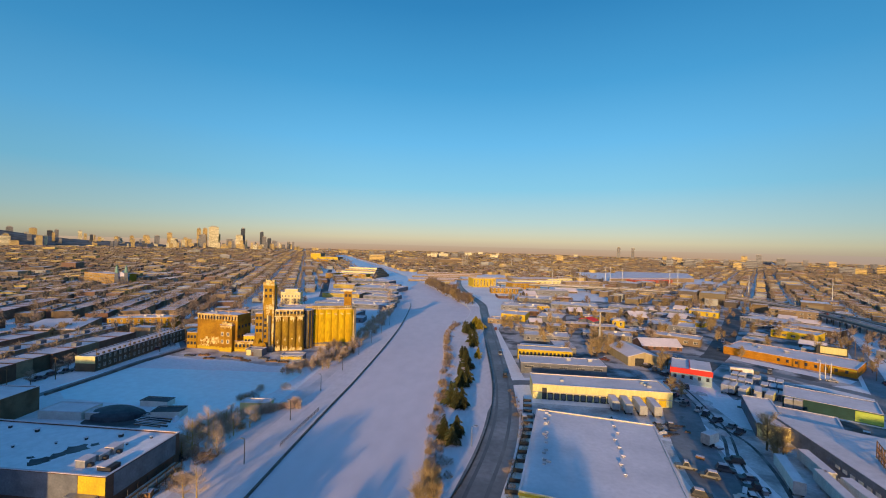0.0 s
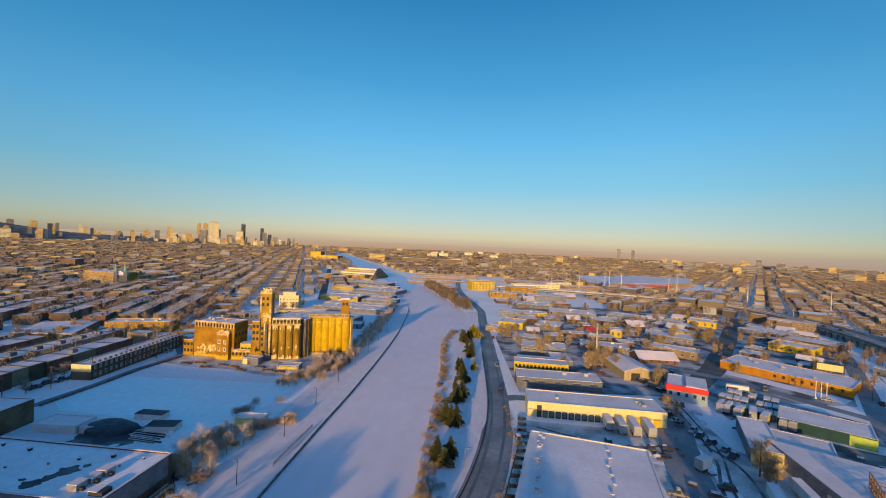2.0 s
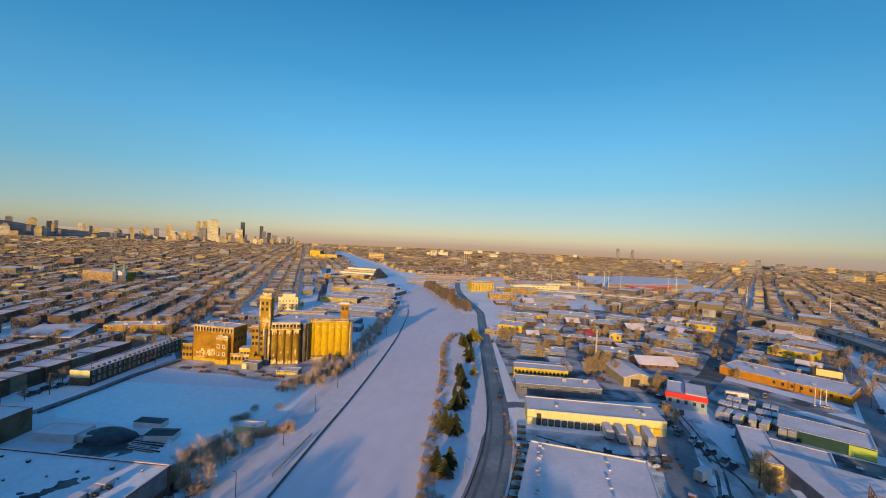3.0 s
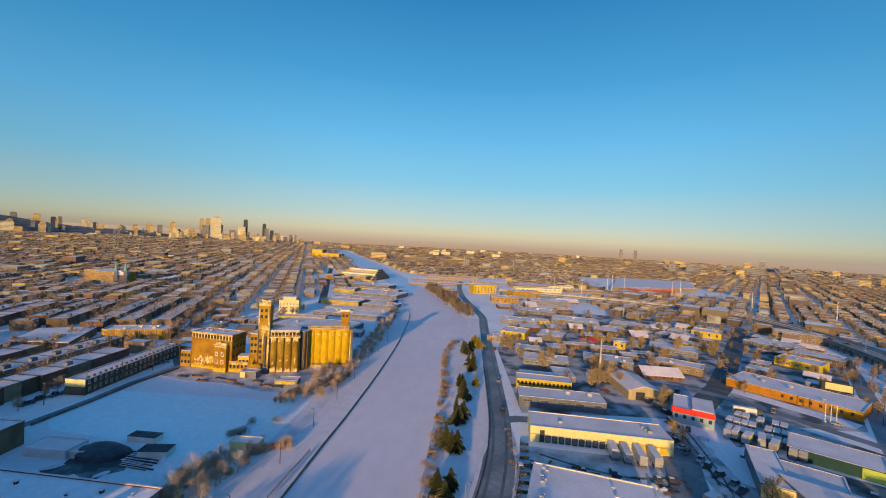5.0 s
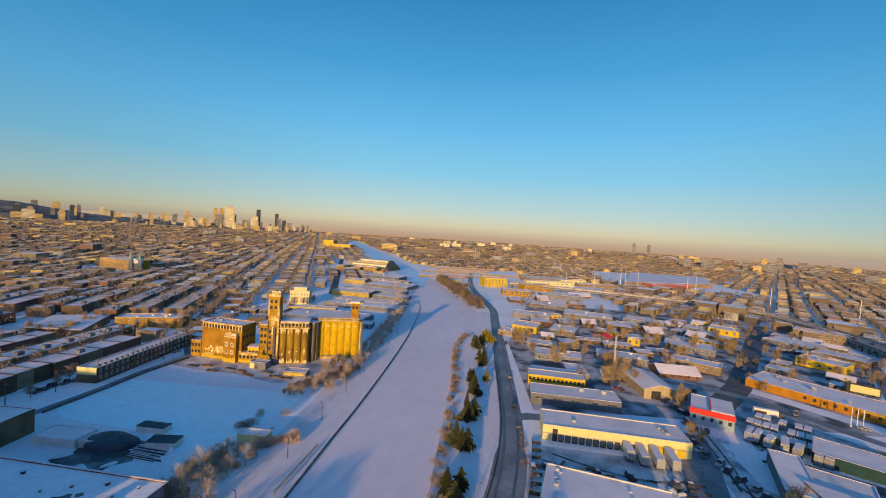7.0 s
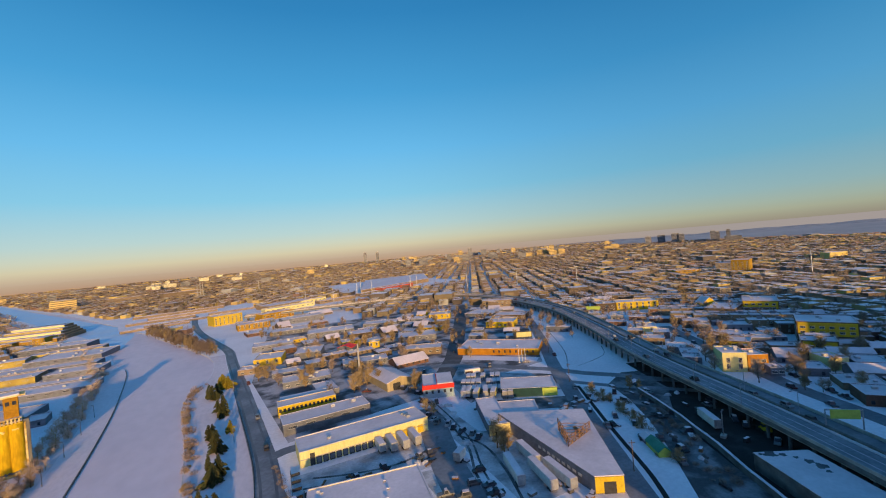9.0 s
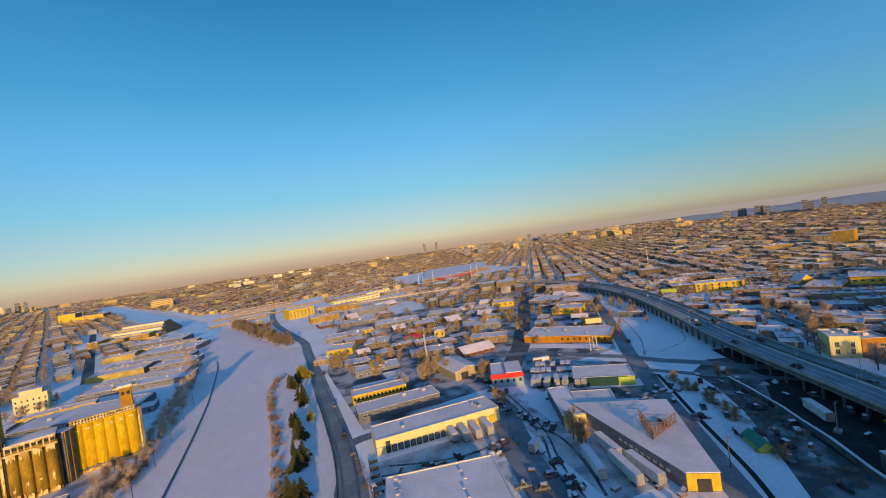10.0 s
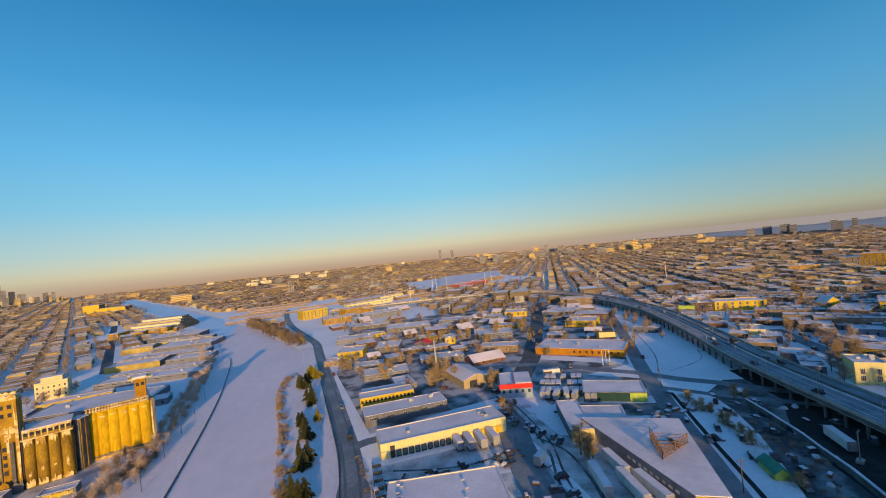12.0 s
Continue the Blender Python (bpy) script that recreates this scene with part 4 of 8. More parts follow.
part("wall_panel", Mesh().box(w - 6.3, w, -0.07, 0.1, 4.6, 8.4), YELLOW, nb, "yellow painted corner")
part("canopy", Mesh().box(w - 8, w - 1.5, -1.6, -0.1, 4.2, 4.7), STEEL, nb)
part("wall_panel", Mesh().box(w - 0.05, w + 0.07, 2, 20, 3.5, 8.3), GREY_WALL, nb)
for i in range(3):
    x, y, z = w - 10.2 + 0.5 * i, 3.0 + 3.1 * i, 9.8 - 0.25 * (i % 2)
    part("roof_unit", Mesh().box(x, x + 2.3, y, y + 2.7, 8.25, z).box(x - 0.1, x + 2.4, y - 0.1, y + 2.8, z, z + 0.15, 1), [STEEL, SNOW_ROOF], nb)
    part("duct", Mesh().box(x + 2.3, x + 3.2, y + 0.6, y + 1.4, 8.25, 9.0), DARK, nb)
part("roof_unit", Mesh().box(w - 4.4, w - 1.2, 2.4, 5.0, 8.25, 9.2).box(w - 4.5, w - 2.4, 2.3, 5.1, 9.2, 9.35, 1), [DARK, SNOW_ROOF], nb)
for i, (x, y, s) in enumerate(((-52, 14, 0.5), (-45, 18, 0.6), (-42, 12, 0.4), (-36, 17, 0.7), (-33, 9, 0.4), (-25, 12, 0.35), (-20, 15, 0.5), (-13, 17.6, 0.8), (-8, 14, 0.35), (-5, 18, 0.4), (-57, 19, 0.9), (-52, 19.4, 0.8))):
    part("roof_vent", Mesh().tube((w + x, y, 8.2), (w + x, y, 8.25 + s), s * 0.7, s * 0.7, 8).box(w + x - s * 0.8, w + x + s * 0.8, y - s * 0.8, y + s * 0.8, 8.25 + s, 8.4 + s, 1), [DARK, SNOW_ROOF], nb)
puddle = Mesh()
for cx, cy, rx, ry in ((w - 20.6, 4.2, 2.2, 1.7), (w - 19.2, 7.0, 1.4, 1.9), (w - 17.8, 10.4, 2.5, 2.1), (w - 24, 5.4, 1.0, 0.5), (w - 15.6, 13, 1.0, 0.8)):
    k = len(puddle.v)
    puddle.add([(cx + rx * (1 + 0.25 * math.sin(5 * a)) * math.cos(a), cy + ry * (1 + 0.3 * math.cos(4 * a)) * math.sin(a), 8.256) for a in [i * math.pi / 9 for i in range(18)]], [tuple(range(18))])
part("bare_roof_patch", puddle, ASPHALT, nb, "melted dark patch of bare roof")

rb, w = flat_building("row_building", "long brown-brick row building with a pale gable end and snowy roof", "row house", (-181.0, 157.0), (-172.2, 158.0), 64, 6.6, BRICK_BROWN, lip=0.25)
part("wall_panel", Mesh().box(0, w, -0.07, 0.1, 3.6, 6.9), CREAM, rb, "pale yellow gable cladding")
for i in range(20):
    part("window", WIN_HOUSE, None, rb, at=pose(w, 1.5 + i * 3.0, 1.3, 0, 0, 90))
    part("window", WIN_HOUSE, None, rb, at=pose(w, 1.5 + i * 3.0, 4.4, 0, 0, 90))
for i in range(20):
    part("roof_vent", Mesh().box(w - 1.6, w - 0.8, 2.4 + i * 3.1, 3.2 + i * 3.1, 6.7, 7.5), BRICK_BROWN, rb)
    part("downpipe", Mesh().box(w, w + 0.1, 0.4 + i * 3.1, 0.55 + i * 3.1, 0.2, 6.8), DARK, rb)

# ---------------------------------------------------------------- right side, near
bw, w = flat_building("warehouse", "large pale warehouse with a wide snow-covered roof and rows of vents", "warehouse", (6.9, 84.5), (40.4, 78.2), 47.5, 7.6, CREAM, lip=0.2, cap=SNOW_ROOF)
for i, (x, y, s) in enumerate(((3.2, 45, 0.5), (4.2, 43.8, 0.4), (3.0, 40.5, 0.5), (3.8, 38.6, 0.5), (3.4, 37, 0.6), (3.9, 31, 0.5), (3.5, 29.6, 0.6), (4.0, 27.8, 0.4), (4.2, 24.8, 0.4), (4.4, 20.5, 0.5), (4.0, 18.8, 0.5), (4.6, 15.2, 0.7), (5.4, 14.6, 0.5), (4.4, 13.4, 0.4))):
    part("roof_vent", Mesh().box(x - s, x + s, y - s * 0.6, y + s * 0.6, 7.38, 7.4 + s * 0.9).box(x - s * 1.1, x + s * 1.1, y - s * 0.7, y + s * 0.7, 7.4 + s * 0.9, 7.52 + s * 0.9, 1), [STEEL, SNOW_ROOF], bw)
for i in range(7):
    x, y = 22.5 + 0.6 * math.sin(i * 2.1), 42 - i * 4.6
    part("roof_vent", Mesh().tube((x, y, 7.3), (x, y, 7.9 + 0.3 * (i == 3)), 0.35, 0.28, 8).box(x - 0.5, x + 0.5, y - 0.4, y + 0.4, 7.9, 8.05, 1), [STEEL, SNOW_ROOF], bw)
windows(bw, WIN_STRIP, 4.0, 5, 4.6, wall_w=w)
part("cornice", Mesh().box(-0.1, w + 0.1, -0.12, -0.085, 6.6, 7.2), YELLOW, bw)

dk, w = flat_building("warehouse", "cream metal warehouse with a long row of dark loading docks", "warehouse", (17.4, 162.0), (69.4, 161.4), 14.5, 5.8, CREAM, lip=0.15)
part("fascia", Mesh().box(-0.05, w + 0.05, -0.14, -0.085, 3.0, 5.7), CREAM, dk, "cream ribbed fascia")
part("eaves_line", Mesh().box(-0.05, w + 0.05, -0.2, -0.15, 2.7, 3.05), CONCRETE, dk)
for i in range(11):
    x = 5.8 + i * 2.5
    dd = part("dock_door", Mesh().box(x, x + 2.0, -0.1, 0.1, 0.3, 2.6), DARK, dk)
    part("door_leaf", Mesh().box(x + 0.25, x + 1.75, -0.14, -0.1, 0.4, 2.3), GREY_WALL, dd)
    part("dock_bumper", Mesh().box(x + 0.1, x + 1.9, -0.3, -0.1, 0.0, 0.28), DARK, dd)
part("doorway", Mesh().box(3.6, 5.4, -0.24, 0.1, 0, 4.6), DARK, dk, "tall dark recessed doorway")
for i in range(3):
    part("dock_door", Mesh().box(40 + i * 3.6, 42.6 + i * 3.6, -0.2, 0.1, 0.3, 3.4), YELLOW, dk)
for i, (x, y, s) in enumerate(((12, 6, 0.7), (44, 9.5, 0.7), (44.6, 7.5, 0.6), (45.4, 5.6, 0.8), (46, 8.6, 0.5))):
    part("roof_unit", Mesh().box(x - s, x + s, y - s * 0.7, y + s * 0.7, 5.6, 5.9 + s * 0.8), STEEL, dk)

gr, w = flat_building("warehouse", "grey rendered warehouse with snow on its flat roof", "warehouse", (15.0, 195.6), (54.6, 195.8), 13.5, 5.0, GREY_WALL, lip=0.15, vents=2, seed=5)
windows(gr, WIN_STRIP, 4.0, 5, 2.6, wall_w=w)
ys, w = flat_building("workshop", "low yellow workshop with a strip of dark windows", "workshop", (15.2, 220.4), (43.4, 219.6), 10, 5.4, YELLOW, lip=0.2)
windows(ys, WIN_DARK, 1.2, 14, 2.6, wall_w=w)
part("annex_roof", Mesh().box(2, w - 2, 10, 20, 3.6, 4.2), SNOW_ROOF, ys)
part("annex_wall", Mesh().box(2.2, w - 2.2, 10, 19.8, 0, 3.6), GREY_WALL, ys)

def gabled(name, label, category, p0, p1, depth, eave, ridge, wall, roof, group="", ridge_along="y", over=0.4):
    """A house with a pitched roof; the ridge runs away from the front or along it."""
    at, w = along(p0, p1)
    b = thing(name, label, category, at, group)
    m, r = Mesh(), Mesh()
    m.box(0, w, 0, depth, 0, eave)
    if ridge_along == "y":
        m.add([(0, 0, eave), (w, 0, eave), (w / 2, 0, ridge)], [(0, 1, 2)])
        m.add([(0, depth, eave), (w, depth, eave), (w / 2, depth, ridge)], [(2, 1, 0)])
        k = (ridge - eave) / (w / 2)
        prof = [(-over, eave - over * k), (w / 2, ridge), (w + over, eave - over * k)]
        ring = [(x, z) for x, z in prof] + [(x, z + 0.28) for x, z in reversed(prof)]
        v = [(x, -over, z + 0.02) for x, z in ring] + [(x, depth + over, z + 0.02) for x, z in ring]
    else:
        m.add([(0, 0, eave), (0, depth, eave), (0, depth / 2, ridge)], [(2, 1, 0)])
        m.add([(w, 0, eave), (w, depth, eave), (w, depth / 2, ridge)], [(0, 1, 2)])
        k = (ridge - eave) / (depth / 2)
        prof = [(-over, eave - over * k), (depth / 2, ridge), (depth + over, eave - over * k)]
        ring = [(y, z) for y, z in prof] + [(y, z + 0.28) for y, z in reversed(prof)]
        v = [(w + over, y, z + 0.02) for y, z in ring] + [(-over, y, z + 0.02) for y, z in ring]
    n = len(ring)
    r.add(v, [(i, n + i, n + (i + 1) % n, (i + 1) % n) for i in range(n)] + [tuple(range(n)), tuple(range(2 * n - 1, n - 1, -1))])
    part("wall", m, wall, b)
    part("roof", r, roof, b)
    return b, w


bn, w = gabled("barn_hall", "pale storage hall with a low pitched snowy roof", "hall", (71.5, 219.4), (87.6, 221.2), 27, 4.6, 6.9, BARN_TAN, SNOW_ROOF)
part("gate", Mesh().box(3.6, 8.2, -0.1, 0.05, 0, 3.9).box(5.8, 5.95, -0.14, -0.1, 0, 3.9), DARK, bn)

rd, w = flat_building("shop_building", "shop building, walls coloured as in blue shade, with a bright red band under a snowy roof", "commercial building", (83.0, 196.0), (97.6, 189.8), 20, 6.7, SHOP_SHADED, lip=0.2)
part("red_band", Mesh().box(-0.35, w + 0.25, -0.45, -0.085, 4.7, 6.95), RED, rd, "bright red fascia band")
part("red_band", Mesh().box(-0.45, -0.085, -0.45, 3.2, 4.2, 6.95), RED, rd)
windows(rd, WIN_DARK, 1.2, 5, 2.4, wall_w=w)
windows(rd, WIN_DARK, 1.2, 4, 2.8, side="right", depth=18.5, wall_w=w)
part("roof_unit", Mesh().box(7.5, w - 0.4, 0.5, 18, 6.5, 7.2), SNOW_ROOF, rd, "raised half of the roof under snow")
part("roof_edge", Mesh().box(7.2, 7.5, 0.5, 18, 6.5, 7.3), RED, rd, "red metal edge of the raised roof")

og, w = flat_building("warehouse", "long orange-brick warehouse with a snowy flat roof", "warehouse", (138.5, 259.7), (178.0, 218.9), 27, 4.4, ORANGE, lip=0.2, vents=5, seed=11)
for i in range(8):
    part("window", WIN_DARK, None, og, at=pose(w * (0.45 + 0.068 * i), 0, 1.6))
part("wall_band", Mesh().box(w * 0.82, w, -0.09, 0.05, 3.1, 3.9), YELLOW, og)

gn, w = flat_building("depot", "low depot with dark green wall and a snowy roof", "depot", (114.5, 171.8), (137.2, 156.6), 17, 4.3, GREEN, lip=0.15)
part("wall_panel", Mesh().box(w * 0.74, w + 0.05, -0.1, 0.05, 0.2, 3.9), GREEN_PALE, gn, "pale green end panel")

def poly_building(name, label, category, poly, h, walls, roof=None):
    """A flat block over any outline, with a sunk roof."""
    b = thing(name, label, category, pose(poly[0][0], poly[0][1], 0))
    loc = [(x - poly[0][0], y - poly[0][1]) for x, y in poly]
    part("wall", Mesh().prism(loc, 0, h), walls, b)
    c = (sum(x for x, y in loc) / len(loc), sum(y for x, y in loc) / len(loc))
    part("roof", Mesh().prism([(c[0] + (x - c[0]) * 1.006, c[1] + (y - c[1]) * 1.006) for x, y in loc], h, h + 0.25), roof or SNOW_ROOF, b, "snow-covered flat roof")
    return b


tr = poly_building("warehouse", "grey wedge-shaped warehouse with yellow front and snowy roof", "warehouse", [(91.2, 90.4), (98.6, 86.0), (125.0, 127.6), (95.4, 146.5)], 5.2, GREY_WALL)
at, w = along((0, 0), (7.4, -4.4))
front = part("front_panel", Mesh().box(0.1, w - 0.1, -0.12, -0.01, 0.2, 5.0), YELLOW, tr, "bright yellow front wall", at)
part("gate", Mesh().box(2.6, 6.2, -0.2, -0.12, 0, 3.6), DARK, front)
at, w = along((4.2, 56.1), (0, 0))
part("sign_band", Mesh().box(w - 30, w - 2, -0.06, -0.01, 2.2, 3.6), GREY_WALL, tr, at=at)
for i in range(9):
    part("letter_bar", Mesh().box(w - 28 + i * 2.6, w - 26.4 + i * 2.6, -0.10, -0.06, 2.4, 3.3), WHITE, tr, "pale lettering bars", at)

# rusty roof scaffold of a V-shaped sign on the wedge warehouse
rk = thing("sign_scaffold", "rusty steel lattice scaffold of a V-shaped roof sign", "scaffold", pose(97.8, 107.8, 5.45))
for end, tall in ((Vector((5.9, 11.2, 0)), 4.6), (Vector((14.6, 4.2, 0)), 3.4)):
    up = Vector((0, 0, 1))
    for i in range(7):
        q = end * (i / 6)
        part("post", Mesh().beam(q, q + up * tall, 0.2), RUST, rk)
    for k in range(4):
        part("rail", Mesh().beam(up * (0.3 + k * (tall - 0.4) / 3), end + up * (0.3 + k * (tall - 0.4) / 3), 0.16), RUST, rk)
    for i in range(6):
        part("diagonal", Mesh().beam(end * (i / 6) + up * (0.3 if i % 2 else tall - 0.2), end * ((i + 1) / 6) + up * (tall - 0.2 if i % 2 else 0.3), 0.13), RUST, rk)
for f in (0.3, 0.55, 0.8, 1.0):
    for z in (0.2, 2.6):
        part("tie", Mesh().beam(Vector((5.9 * f, 11.2 * f, z)), Vector((14.6 * f, 4.2 * f, z)), 0.15), RUST, rk)
part("board", Mesh().beam((9.2, 3.0, 0.5), (11.6, 9.0, 0.5), 1.4, 0.12), BARK, rk, "loose weathered boards")

# long low sheds beside the lane
# grey walls carry the tone of the shaded sides, cream only the lit front
ls, w = flat_building("shed", "long low shed with a snowy roof beside the lane", "shed", (86.6, 140.5), (95.0, 137.2), 30, 4.6, GREY_WALL, lip=0.15)
part("wall_panel", Mesh().box(0.2, w - 0.2, -0.1, 0.02, 0.3, 4.3), CREAM, ls, "cream metal front")
ls2, w = flat_building("shed", "low shed under smooth snow", "shed", (96.6, 147.5), (111.5, 139.0), 14, 4.2, GREY_WALL, lip=0.15)

# ---------------------------------------------------------------- middle distance, right
mid = [  # front-left, front-right, depth, height, wall
    ((8.8, 342), (28, 337), 22, 6.4, YELLOW), ((-2, 325), (9, 322), 12, 4.4, BRICK_TAN), ((38, 342), (57, 336), 24, 5.5, GREY_WALL), ((90, 378), (111, 374), 20, 6.4, BRICK_BROWN),
    ((95, 332), (103, 329), 8, 6.3, YELLOW), ((108, 285.7), (131.5, 272.2), 14, 6.0, BRICK_TAN), ((187, 412), (207, 400), 20, 6.5, YELLOW), ((204.3, 324.3), (221.4, 305.1), 20, 6.5, YELLOW),
    ((219, 389), (236, 362), 30, 5.4, GREY_WALL), ((268, 430), (298, 408), 18, 8.1, BRICK_TAN), ((-27, 623), (7, 635), 26, 13, YELLOW), ((31, 608), (73, 627), 22, 9, BRICK_OLD),
    ((48, 740), (126, 779), 40, 6.5, BRICK_TAN), ((120, 330), (150, 318), 22, 5.6, GREY_WALL), ((60, 420), (104, 412), 26, 6.0, GREY_WALL),
    ((118, 430), (150, 414), 20, 4.6, GREY_WALL), ((30, 470), (70, 464), 24, 5.0, GREY_WALL), ((10, 400), (44, 396), 20, 5.5, GREY_WALL),
    ((0, 545), (36, 548), 22, 7.0, BRICK_OLD), ((50, 540), (100, 546), 24, 6.5, GREY_WALL), ((222.6, 126.6), (230.4, 119.0), 14, 10.0, CREAM), ((230.6, 118.7), (238.4, 113.2), 12, 8.8, ORANGE), ((256.8, 96.2), (264.7, 91.2), 12, 7.6, CREAM), ((231, 109), (235.3, 105), 7, 5.4, GREY_WALL), ((335, 288), (365, 264), 18, 8.3, YELLOW), ((319.5, 299), (334.6, 288.3), 16, 8.1, BRICK_BROWN), ((272, 216), (281, 206), 18, 4.6, CREAM), ((345, 208), (351, 188), 34, 8.6, BRICK_BROWN),
    ((62, 282), (92, 276), 14, 5.0, GREY_WALL), ((22, 268), (50, 265), 16, 4.6, GREY_WALL), ((18, 298), (38, 295), 12, 3.6, GREY_WALL),
    ((232, 352), (252, 328), 22, 5.5, BRICK_BROWN), ((690, 394), (697, 374), 26, 15, BRICK_TAN), ((697, 374), (704, 352), 26, 19, BRICK_OLD), ((584, 467), (631, 468), 34, 9, BRICK_TAN), ((634, 424), (663, 401), 20, 8.1, BRICK_OLD)]
for i, (p0, p1, dep, h, wall) in enumerate(mid):
    tone = {YELLOW: "yellow-painted", GREY_WALL: "grey", BRICK_TAN: "tan-brick", BRICK_BROWN: "brown-brick", BRICK_OLD: "orange-brick", ORANGE: "orange-brick", CREAM: "cream-fronted", WHITE: "white"}[wall]
    h = h if h > 8 or p0[1] > 480 else h * 0.82
    b, w = flat_building("commercial_building", tone + " flat-roofed commercial building under snow", "commercial building", p0, p1, dep, h, wall, vents=1 + i % 3, seed=40 + i)
    for z in [1.6 + 3.2 * k for k in range(max(1, int(h / 3.4)))]:
        windows(b, WIN_WIDE if i % 2 else WIN_BIG, 2.1, max(2, int(w / 5)), min(z, h - 3.0), wall_w=w)
gabled("house", "small house with a steep yellow gable", "house", (376.7, 227.8), (386.6, 222.4), 12, 6.5, 11.5, YELLOW, SNOW_ROOF)
gabled("house", "low building with a red pitched roof", "house", (70, 337), (80, 329), 9, 4, 6, GREY_WALL, RED)

# low platforms and sheds on the open freight yard beyond the bend
for k, (p0, p1, dep, h) in enumerate((((-140, 690), (-62, 712), 10, 2.6), ((-120, 730), (-20, 752), 9, 2.2), ((-150, 775), (-60, 796), 12, 3.0), ((-40, 790), (30, 806), 10, 2.6), ((-130, 828), (-30, 850), 12, 3.2), ((-160, 880), (-20, 905), 12, 3.4))):
    b, w = flat_building("freight_shed", "long low snow-covered shed on the freight yard", "warehouse", p0, p1, dep, h, BRICK_TAN, lip=0.1, vents=1, seed=90 + k, group="freight sheds")

# free-standing sign board beyond the orange warehouse
at, w = along((190, 258.5), (199.5, 252.6))
bb = thing("billboard", "white roadside billboard on steel posts", "billboard", at)
part("board", Mesh().box(0, w, 0, 0.5, 3.6, 7.4), CREAM, bb)
part("board_frame", Mesh().box(-0.5, w + 0.5, -0.1, 0.7, 3.0, 3.6).box(-0.5, w + 0.5, -0.1, 0.7, 7.4, 7.9).box(-1.6, 0, -0.1, 0.7, 3, 7.9).box(w, w + 0.5, -0.1, 0.7, 3.6, 7.4), DARK, bb)
for x in (2, w / 2, w - 2):
    part("post", Mesh().box(x, x + 0.4, 0.1, 0.5, 0, 3.6), STEEL, bb)

# wheel ruts over the snowy yards
for k, (pts, half) in enumerate((([(62, 96), (68, 120), (76, 140), (80, 165), (82, 186)], 0.5), ([(65, 96), (71, 120), (79, 142), (83, 166), (85, 186)], 0.4), ([(72, 100), (78, 118), (81, 136), (77, 150)], 0.5), ([(20, 152), (34, 146), (48, 143), (62, 146), (70, 154)], 0.6),
                                 ([(16, 147), (36, 141), (56, 139), (68, 146)], 0.5), ([(100, 176), (112, 186), (128, 190), (146, 184)], 0.5), ([(96, 168), (110, 160), (126, 150), (140, 146)], 1.2), ([(98, 164), (112, 156), (128, 146), (138, 142)], 0.9),
                                 ([(172, 186), (196, 214), (226, 262), (244, 296)], 0.35), ([(178, 184), (206, 190), (222, 206)], 0.3))):
    tagged(new("pavement_rut", strip(smooth_line(pts, 4), half, 0.03 + 0.001 * k).data("pavement_rut", SLUSH_YARD if k < 8 else SNOW_LOT)), "slushy wheel rut across the snow", "wheel rut", kind="structure")

# ---------------------------------------------------------------- viaduct
VIA = smooth_line([(112, -40), (138, 10), (164, 62), (180, 97), (197, 137), (214, 172), (247, 232), (286, 318), (307, 425), (298, 520), (252, 572), (170, 605), (90, 622), (10, 636)], 6)
VIA_Z = [7.5 if i < 40 else 7.0 for i in range(len(VIA))]


def deck(line, half, z0, z1):
    n, m = len(line), Mesh()
    prof = [(-half, z0), (half, z0), (half, z1), (-half, z1)]
    for i, (x, y) in enumerate(line):
        a, b = line[max(i - 1, 0)], line[min(i + 1, n - 1)]
        d = Vector((b[0] - a[0], b[1] - a[1])).normalized()
        m.v += [(x + d.y * o, y - d.x * o, z) for o, z in prof]
    m.f = [(4 * i + k, 4 * i + (k + 1) % 4, 4 * i + 4 + (k + 1) % 4, 4 * i + 4 + k) for i in range(n - 1) for k in range(4)]
    m.m = [0] * len(m.f)
    return m


def shifted(line, off):
    out = []
    for i, (x, y) in enumerate(line):
        a, b = line[max(i - 1, 0)], line[min(i + 1, len(line) - 1)]
        d = Vector((b[0] - a[0], b[1] - a[1])).normalized()
        out.append((x + d.y * off, y - d.x * off))
    return out


vd = thing("viaduct", "long curved concrete motorway viaduct on piers", "viaduct", kind="")
part("deck", deck(shifted(VIA, 0.9), 9.7, 5.6, 7.0), CONCRETE_DARK, vd)
# ground sheet blackened to deepen the shade under the deck
tagged(new("pavement_under_viaduct", strip(shifted(VIA[10:30], 1.0), 11.0, 0.02).data("pavement_under_viaduct", CINDER_AND_SHADE)), "bare ground below the viaduct, blackened to paint its shade", "pavement", kind="structure")
part("roadway", deck(shifted(VIA, -3.1), 5.0, 7.002, 7.06), ROADWAY, vd, "wide grey slushy carriageway")
part("roadway", deck(shifted(VIA, 6.6), 3.2, 7.002, 7.06), WET_ROAD, vd, "dark slushy carriageway")
for off in (-8.5, 10.3):
    part("parapet", deck(shifted(VIA, off), 0.25, 7.004, 8.0), CONCRETE, vd)
for off in (-5.0, -1.6):
    part("lane_line", deck(shifted(VIA, off), 0.09, 7.061, 7.066), SNOW_ROOF, vd, "faint pale lane line")
part("snow_edge", deck(shifted(VIA, -8.05), 0.2, 7.004, 7.14), SNOW_ROOF, vd)
part("snow_edge", deck(shifted(VIA, 2.05), 0.3, 7.061, 7.6), SNOW_ROOF, vd, "ridge of ploughed snow along the barrier")
part("median_barrier", deck(shifted(VIA, 2.85), 0.4, 7.004, 8.2), CONCRETE_DARK, vd)


